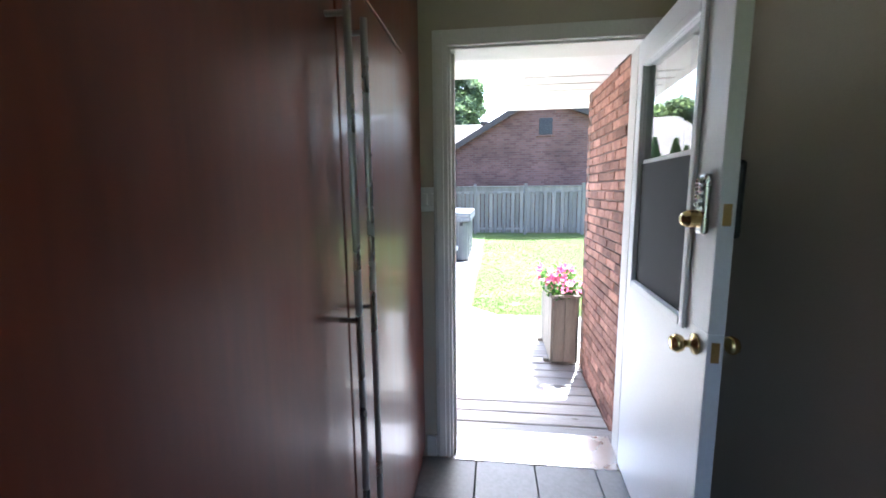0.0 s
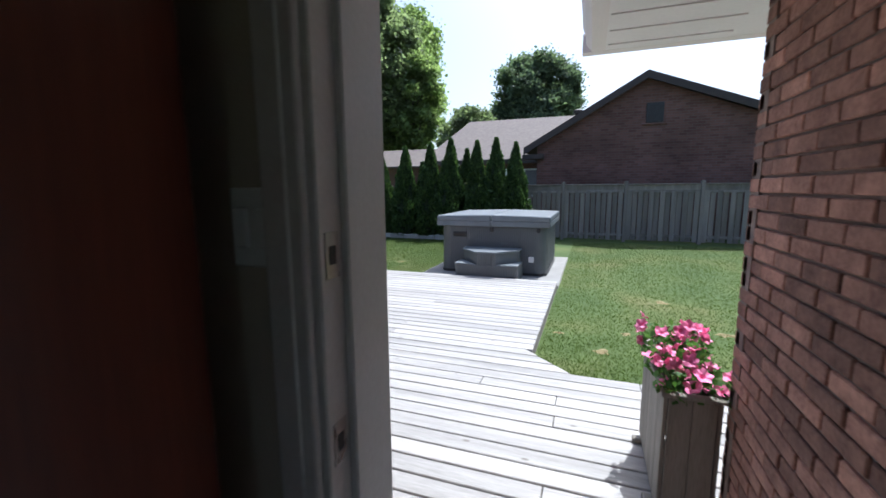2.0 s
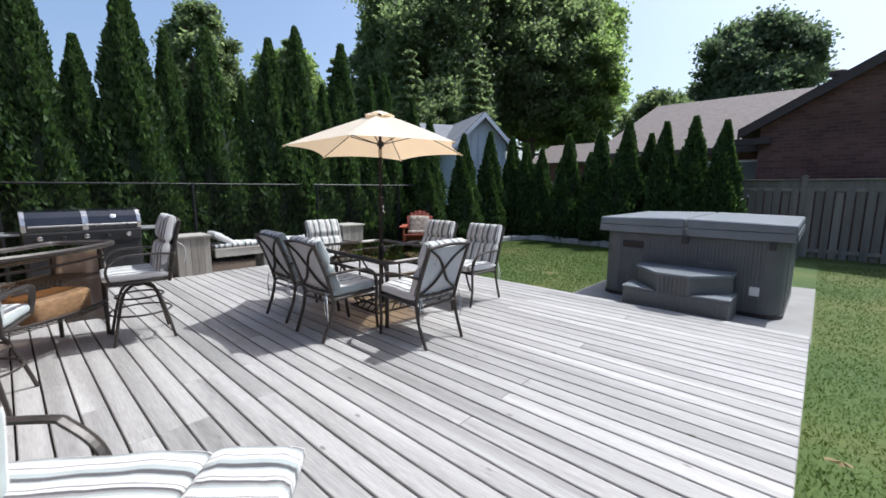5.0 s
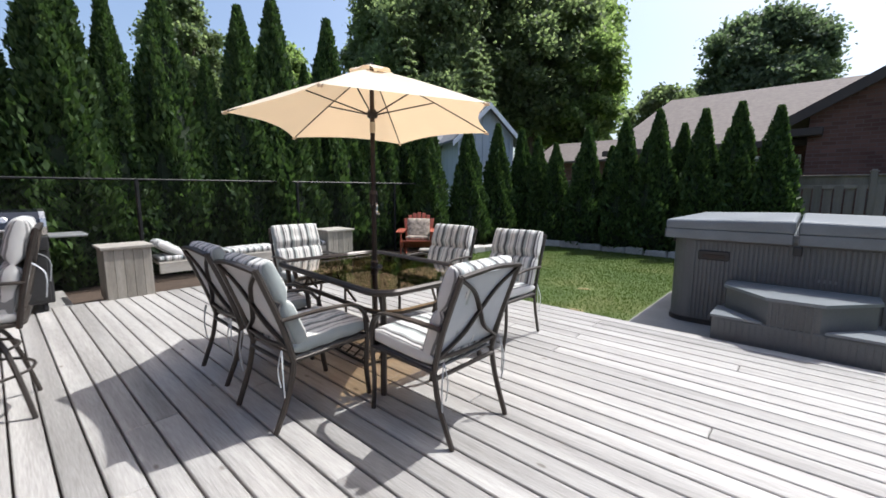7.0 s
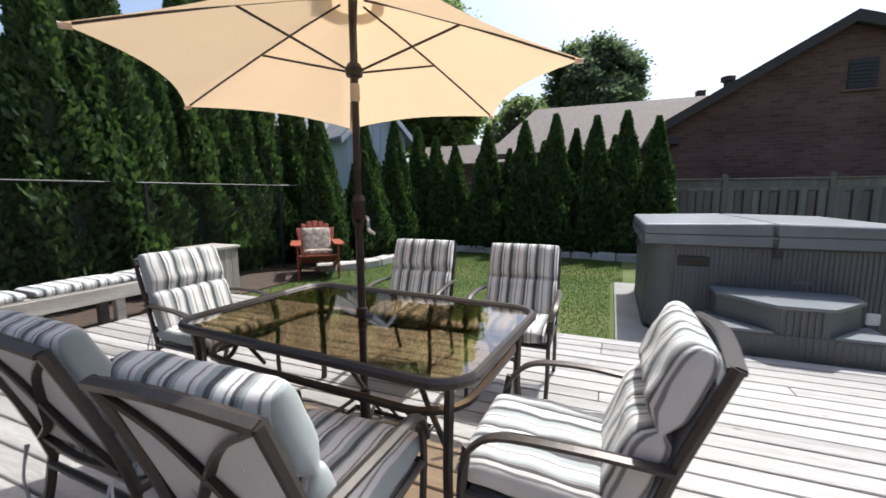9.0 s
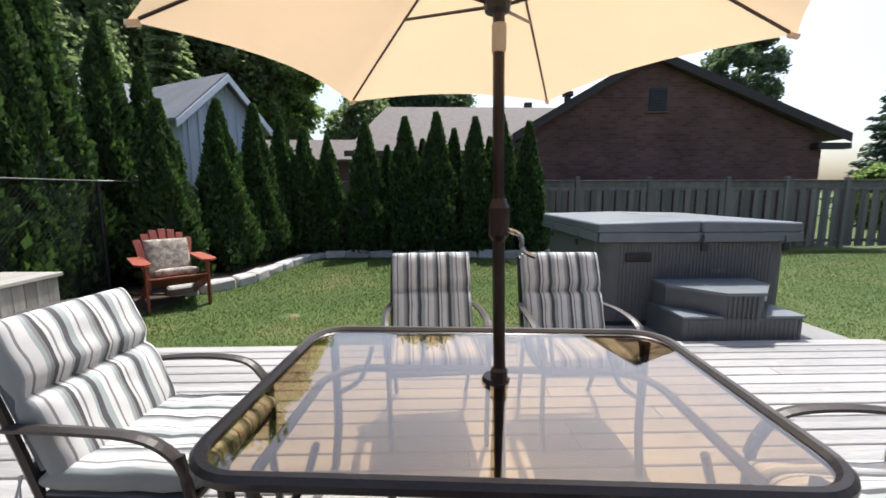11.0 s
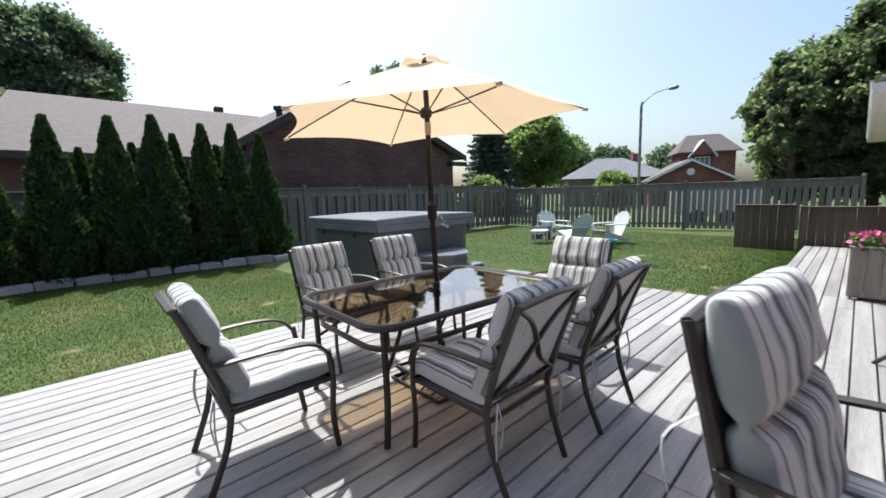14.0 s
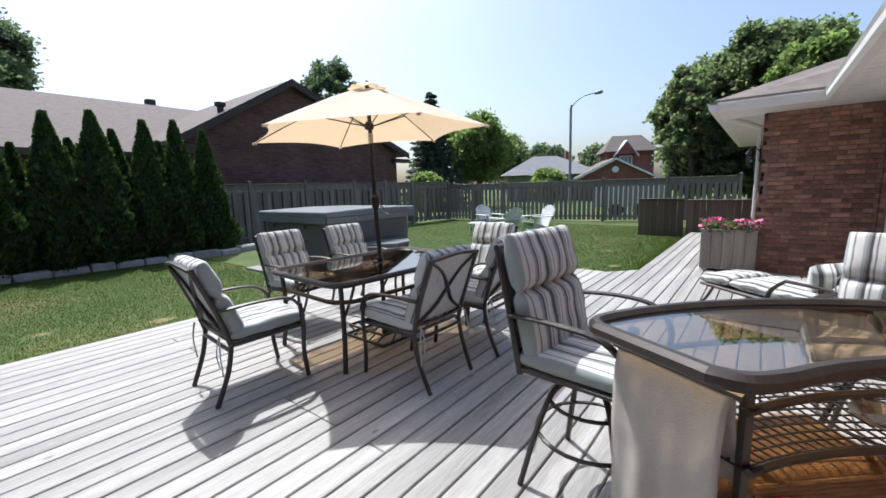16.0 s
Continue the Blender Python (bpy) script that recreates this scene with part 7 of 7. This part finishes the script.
# ---------------------------------------------------------------- bench between planter boxes
def bench():
    def tub_box(y0, y1, label):
        e = empty("bench_planter", Matrix(), label, "planter box", "bench planter boxes")
        x0, x1, zt = -8.36, -7.87, 0.62
        n = 5
        for k in range(n):
            a, b = y0 + (y1 - y0) * k / n, y0 + (y1 - y0) * (k + 1) / n
            part("board", B((x1 - 0.02, a + 0.002, -0.02), (x1, b - 0.002, zt), 0.003), PLANTER_WOOD, e)
            a, b = x0 + 0.02 + (x1 - x0 - 0.04) * k / n, x0 + 0.02 + (x1 - x0 - 0.04) * (k + 1) / n
            part("board", B((a + 0.002, y0, -0.02), (b - 0.002, y0 + 0.02, zt), 0.003), PLANTER_WOOD, e)
            part("board", B((a + 0.002, y1 - 0.02, -0.02), (b - 0.002, y1, zt), 0.003), PLANTER_WOOD, e)
        part("core", B((x0 + 0.02, y0 + 0.022, GROUND_Z), (x1 - 0.022, y1 - 0.022, zt - 0.01)), SOIL, e)
        for k in range(4):
            a, b = x0 - 0.03 + (x1 - x0 + 0.06) * k / 4, x0 - 0.03 + (x1 - x0 + 0.06) * (k + 1) / 4
            part("top_board", B((a + 0.002, y0 - 0.03, zt), (b - 0.002, y1 + 0.03, zt + 0.035), 0.004), BENCH_WOOD, e)
        return e

    tub_box(5.09, 5.58, "square grey wooden box at the end of the bench")
    tub_box(8.2, 8.72, "square grey wooden box at the far end of the bench")
    e = empty("bench", Matrix(), "grey wooden bench between two boxes at the deck edge", "bench")
    for k in range(3):
        part("seat_board", B((-8.36 + 0.145 * k, 5.66, 0.36), (-8.22 + 0.145 * k, 8.18, 0.398), 0.004), BENCH_WOOD, e)
    part("front_rail", B((-7.945, 5.66, 0.24), (-7.905, 8.18, 0.385), 0.005), BENCH_WOOD, e)
    for y in (6.5, 7.2):
        part("leg", B((-8.03, y, GROUND_Z), (-7.95, y + 0.09, 0.36), 0.005), BENCH_WOOD, e)
        part("leg", B((-8.34, y, GROUND_Z), (-8.26, y + 0.09, 0.36), 0.005), BENCH_WOOD, e)
    for y in (6.08, 6.95, 7.78):
        thing("bench_cushion", pillow(bmesh.new(), (0.84, 0.42, 0.09), None, nx=18, seed=int(y * 3)), STRIPES_FINE, "striped flat cushion lying on the bench", "cushion", "bench cushions", smooth=True, m=pose(-8.13, y, 0.435, 0, 0, 90))
    thing("bench_pillow", pillow(bmesh.new(), (0.4, 0.38, 0.13), None, seed=33), STRIPES, "striped pillow leaning on the box by the bench", "pillow", smooth=True, m=pose(-8.13, 5.83, 0.555, -32, 0, 0))


bench()


# ---------------------------------------------------------------- garden chairs
def garden_chair(m, mat, label, name="garden_chair", group=""):
    """Slatted low garden chair with broad arms and a fanned back; faces +y."""
    e = empty(name, m, label, "garden chair", group)
    for sx in (-1, 1):
        part("front_leg", B((sx * 0.31 - 0.012, 0.3, 0), (sx * 0.31 + 0.012, 0.4, 0.54), 0.004), mat, e)
        bm = bmesh.new()
        prism(bm, [(0.36, 0.26), (0.36, 0.37), (-0.35, 0.13), (-0.45, 0.0), (-0.36, 0.0)], sx * 0.28 - 0.012, sx * 0.28 + 0.012, Matrix(((0, 0, 1, 0), (1, 0, 0, 0), (0, 1, 0, 0), (0, 0, 0, 1))))
        bmesh.ops.recalc_face_normals(bm, faces=bm.faces)
        part("side_rail", bm, mat, e)
        bm = prism(bmesh.new(), [(sx * 0.25, -0.32), (sx * 0.4, -0.32), (sx * 0.41, 0.36), (sx * 0.33, 0.47), (sx * 0.25, 0.4)] if sx > 0 else [(-0.4, -0.32), (-0.25, -0.32), (-0.25, 0.4), (-0.33, 0.47), (-0.41, 0.36)], 0.54, 0.562)
        part("arm", bm, mat, e)
    for k in range(6):
        y = 0.38 - 0.1 * k
        z = 0.37 - 0.033 * k
        bm = bmesh.new()
        box(bm, (-0.29, -0.045, -0.01), (0.29, 0.045, 0.012), 0.004, pose(0, y, z, 18))
        part("seat_slat", bm, mat, e)
    n = 7
    for k in range(n):
        u = (k - (n - 1) / 2) / ((n - 1) / 2)
        ln = 0.76 - 0.13 * u * u
        bm = bmesh.new()
        box(bm, (-0.04, -0.009, 0), (0.04, 0.009, ln), 0.004, pose(u * 0.2, -0.17, 0.19, 24, 0, 0) @ pose(0, 0, 0, 0, u * 7, 0))
        part("back_slat", bm, mat, e)
    part("back_rail", B((-0.3, -0.36, 0.49), (0.3, -0.31, 0.54), 0.004), mat, e)
    return e


red = garden_chair(pose(-8.06, 10.62, GROUND_Z, 0, 0, 222) @ Matrix.Diagonal((1.12, 1.12, 1.12, 1)), RED_WOOD, "red-stained slatted wooden garden chair beside the cedar bed", "red_garden_chair")
thing("floral_cushion", pillow(bmesh.new(), (0.46, 0.44, 0.1), None, seed=40), FLORAL, "floral seat cushion on the red garden chair", "cushion", smooth=True, m=pose(-8.06, 10.62, GROUND_Z, 0, 0, 222) @ Matrix.Diagonal((1.12, 1.12, 1.12, 1)) @ pose(0, 0.14, 0.38, 18))
thing("floral_cushion", pillow(bmesh.new(), (0.48, 0.46, 0.14), None, seed=41), FLORAL, "floral back cushion on the red garden chair", "cushion", smooth=True, m=pose(-8.06, 10.62, GROUND_Z, 0, 0, 222) @ Matrix.Diagonal((1.12, 1.12, 1.12, 1)) @ pose(0, -0.17, 0.56, 112))
g = "pale garden chairs on the lawn"
pale = garden_chair(pose(4.3, 9.75, GROUND_Z, 0, 0, -25), PALE_PLASTIC, "pale grey-green slatted garden chair on the lawn", group=g)
copy_thing(pale, pose(5.3, 9.15, GROUND_Z, 0, 0, 62))
copy_thing(pale, pose(5.5, 11.1, GROUND_Z, 0, 0, 155))
NAVY = surface("navy_plastic", (0.015, 0.02, 0.09), (0.03, 0.04, 0.16), 4.0, 0.45)
garden_chair(pose(5.2, 11.35, GROUND_Z, 0, 0, 215) @ Matrix.Diagonal((0.72, 0.72, 0.66, 1)), NAVY, "small navy blue plastic garden chair on the lawn", "small_garden_chair")


def low_table(x, y, a):
    e = empty("garden_footstool", pose(x, y, GROUND_Z, 0, 0, a), "low white slatted garden table on the lawn", "garden table")
    for sx in (-1, 1):
        for sy in (-1, 1):
            part("leg", B((sx * 0.24 - 0.025, sy * 0.18 - 0.02, 0), (sx * 0.24 + 0.025, sy * 0.18 + 0.02, 0.36), 0.005), PALE_PLASTIC, e)
    for k in range(5):
        part("slat", B((-0.3, -0.22 + 0.09 * k, 0.36), (0.3, -0.14 + 0.09 * k, 0.385), 0.004), WHITE_PLASTIC, e)


low_table(4.2, 10.8, 20)


def bucket():
    bm = lathe(bmesh.new(), [(0.17, 0), (0.19, 0.04), (0.225, 0.2), (0.24, 0.2), (0.24, 0.22), (0.21, 0.22), (0.17, 0.03)], 24)
    e = thing("wash_basin", bm, BLUE_PLASTIC, "bright blue plastic basin on the lawn", "basin", smooth=False, m=pose(4.25, 8.78, GROUND_Z))


bucket()


# ---------------------------------------------------------------- house details outside
def downspout():
    bm = bmesh.new()
    x, y = WING_X + 0.28, WING_Y + 0.012
    box(bm, (x, y, 0.05), (x + 0.075, y + 0.055, EAVE_Z - 0.16), 0.012)
    tube(bm, [(x + 0.037, y + 0.03, EAVE_Z - 0.17), (x + 0.037, y + 0.16, EAVE_Z - 0.1), (x + 0.037, y + 0.46, EAVE_Z + 0.01)], 0.04, 6)
    thing("downspout", bm, WHITE_TRIM, "white metal downspout on the front wall of the brick wing", "downspout", kind="structure")
    e = empty("wall_lantern", pose(WING_X + 0.14, WING_Y + 0.008, 1.72, 0, 0, -90), "small dark metal wall lantern with glass on the brick wall", "lantern")
    part("back_plate", B((-0.02, -0.05, -0.1), (0, 0.05, 0.1), 0.008), DARK_METAL, e)
    part("arm", T(curve_pts([(-0.01, 0, 0.05), (-0.08, 0, 0.12), (-0.13, 0, 0.06)], 4), 0.009, 6), DARK_METAL, e)
    part("glass", lathe(bmesh.new(), [(0.03, -0.13), (0.055, 0.02), (0.05, 0.03)], 6, Matrix.Translation((-0.13, 0, 0))), PANE, e)
    part("cap", lathe(bmesh.new(), [(0.065, 0.03), (0.03, 0.075), (0.008, 0.1)], 6, Matrix.Translation((-0.13, 0, 0))), DARK_METAL, e)
    part("base", lathe(bmesh.new(), [(0.012, -0.16), (0.034, -0.13), (0.034, -0.12)], 6, Matrix.Translation((-0.13, 0, 0))), DARK_METAL, e)


downspout()


# ---------------------------------------------------------------- grass
BARE_SPOTS = [(0.35, 5.95, 0.16), (0.85, 5.6, 0.2), (0.62, 6.6, 0.14), (1.7, 6.9, 0.2), (-0.12, 6.4, 0.12), (2.6, 6.2, 0.2), (1.2, 8.2, 0.2), (3.4, 7.6, 0.25), (-5.2, 9.3, 0.22), (-4.0, 10.2, 0.2), (-6.2, 9.9, 0.2), (-3.6, 9.0, 0.18)]


def bare_spots():
    """Worn places in the lawn where reddish-brown soil shows."""
    for k, (x, y, r) in enumerate(BARE_SPOTS):
        bm = bmesh.new()
        ctr = bm.verts.new((0, 0, 0.012))
        ring = []
        for j in range(18):
            a = 2 * math.pi * j / 18
            q = r * (0.6 + 0.7 * noise.noise(Vector((math.cos(a) * 1.5, math.sin(a) * 1.5, k * 3.1))))
            ring.append(bm.verts.new((q * math.cos(a), q * 0.7 * math.sin(a), -0.012)))
        for j in range(18):
            bm.faces.new((ctr, ring[j], ring[(j + 1) % 18]))
        z = GROUND_Z + 0.02 * noise.noise(Vector((x, y, 0)) * 0.5)
        thing("bare_patch", bm, WORN_SOIL, "worn brown bare patch in the lawn", "bare ground", "bare patches in the lawn", kind="structure", m=pose(x, y, z + 0.008))


WORN_SOIL = surface("worn_lawn_soil", (0.15, 0.125, 0.05), (0.26, 0.2, 0.1), 9.0, 0.95, 0, 50.0, 0.8)
bare_spots()


def grass():
    rng = np.random.default_rng(77)
    n = 300000
    x = np.concatenate([rng.uniform(-8.0, -2.8, n // 3), rng.uniform(-0.3, 8.5, n - n // 3)])
    y = np.concatenate([rng.uniform(8.62, 14.6, n // 3), 5.06 + 10 * rng.random(n - n // 3) ** 1.6])
    bare = np.zeros(len(x), bool)
    for px, py, pr in BARE_SPOTS:
        bare |= (np.hypot(x - px, (y - py) * 1.4) < pr * (0.4 + 0.7 * rng.random(len(x)))) & (rng.random(len(x)) < 0.8)
    keep = ~bare & ~((x > -3.0) & (x < -0.28) & (y > 8.5) & (y < 11.8)) & ~((y > 10.8) & (x < np.interp(y, [10.9, 11.6, 12.6, 13.6, 14.35], [-8.25, -7.55, -7.4, -7.25, -7.05]))) & ~((x < -8.0))
    x, y = x[keep], y[keep]
    k = len(x)
    z = np.array([0.02 * noise.noise(Vector((a, b, 0)) * 0.5) for a, b in zip(x, y)])
    h = 0.013 + 0.019 * rng.random(k)
    c = np.stack([x, y, GROUND_Z + z + h * 0.4], 1)
    w = np.stack([rng.normal(0, 0.5, k), rng.normal(0, 0.5, k), np.full(k, 1.0)], 1)
    o = new("grass", leaf_mesh("grass", c, w, h * 1.15, GRASS_BLADE, 0.22, rng))
    tagged(o, "short green lawn grass with dry blades", "grass", kind="stuff")


grass()


# ---------------------------------------------------------------- brickwork
def brick_mesh():
    bm = B((0, 0, 0), (0.19, 0.05, 0.054), 0.004)
    me = bpy.data.meshes.new("brick")
    bm.to_mesh(me)
    bm.free()
    me.materials.append(BRICK)
    return me


BRICK_SHAPE = brick_mesh()


def brick_face(name, origin, turn, length, z0, z1, label, singly=True, holes=()):
    """Stretcher-bond face: bricks stand 8 mm proud of the mortar bed behind them."""
    e = empty(name, origin @ Matrix.Rotation(radians(turn), 4, "Z"), label, "brick wall", kind="structure")
    bed = bmesh.new()
    spans = [(0.0, length)]
    for h0, h1, hz0, hz1 in holes:
        spans = [s for a, b in spans for s in ((a, min(b, h0)), (max(a, h1), b)) if s[1] - s[0] > 0.02]
        box(bed, (h0, 0.012, hz1), (h1, 0.09, z1))
    for a, b in spans:
        box(bed, (a + (0.006 if holes else 0), 0.012, z0), (b - (0.006 if holes else 0), 0.14 if holes else 0.09, z1))
    part("mortar", bed, MORTAR, e)
    rng = random.Random(int(length * 100))
    rest = bmesh.new() if not singly else None
    row, z = 0, z0
    while z + 0.054 <= z1:
        x = -0.1 if row % 2 else 0.0
        while x < length:
            a, b = max(0.0, x), min(length, x + 0.19)
            for h0, h1, hz0, hz1 in holes:
                if hz0 < z < hz1 and b > h0 and a < h1:
                    a, b = (a, h0) if a < h0 else (h1, b)
            ok = b - a > 0.004
            if ok:
                if singly:
                    o = new("brick", BRICK_SHAPE)
                    o.parent = e
                    o.matrix_local = Matrix.Translation((a, rng.uniform(-0.003, 0.003), z)) @ Matrix.Diagonal(((b - a) / 0.19, 1, 1, 1))
                else:
                    d = rng.uniform(-0.003, 0.003)
                    box(rest, (a, d, z), (b, 0.05, z + 0.054))
            x += 0.2
        z += 0.0638
        row += 1
    if rest is not None:
        o = part("bricks", rest, BRICK, e)
        tagged(o, kind="stuff")
    return e


# local +x along the wall, local -y outwards
brick_face("wall_brick_wing", Matrix.Translation((WING_X, WING_Y, 0)), -90, WING_Y - WALL_OUT - 0.06, -0.06, EAVE_Z - 0.002, "red clay brick side wall of the wing")
brick_face("wall_brick_door", Matrix.Translation((-1.36, WALL_OUT + 0.055, 0)) @ Matrix.Rotation(radians(180), 4, "Z") @ Matrix.Translation((-(WING_X + 1.36) , 0, 0)), 0, WING_X + 1.36, -0.06, EAVE_Z - 0.002, "red clay brick wall beside the back door", True,
           ((WING_X - DOOR_X1 - 0.05, WING_X - DOOR_X0 + 0.045, -1, DOOR_Z1 + 0.06),))
brick_face("wall_brick_west", Matrix.Translation((-1.365, WALL_OUT + 0.055, 0)) @ Matrix.Rotation(radians(180), 4, "Z"), 0, 9.6, -0.06, EAVE_Z - 0.002, "red clay brick back wall of the house", False)
brick_face("wall_brick_front", Matrix.Translation((7.4, WING_Y, 0)) @ Matrix.Rotation(radians(180), 4, "Z"), 0, 7.4 - WING_X, -0.06, EAVE_Z - 0.002, "red clay brick front wall of the wing", False)
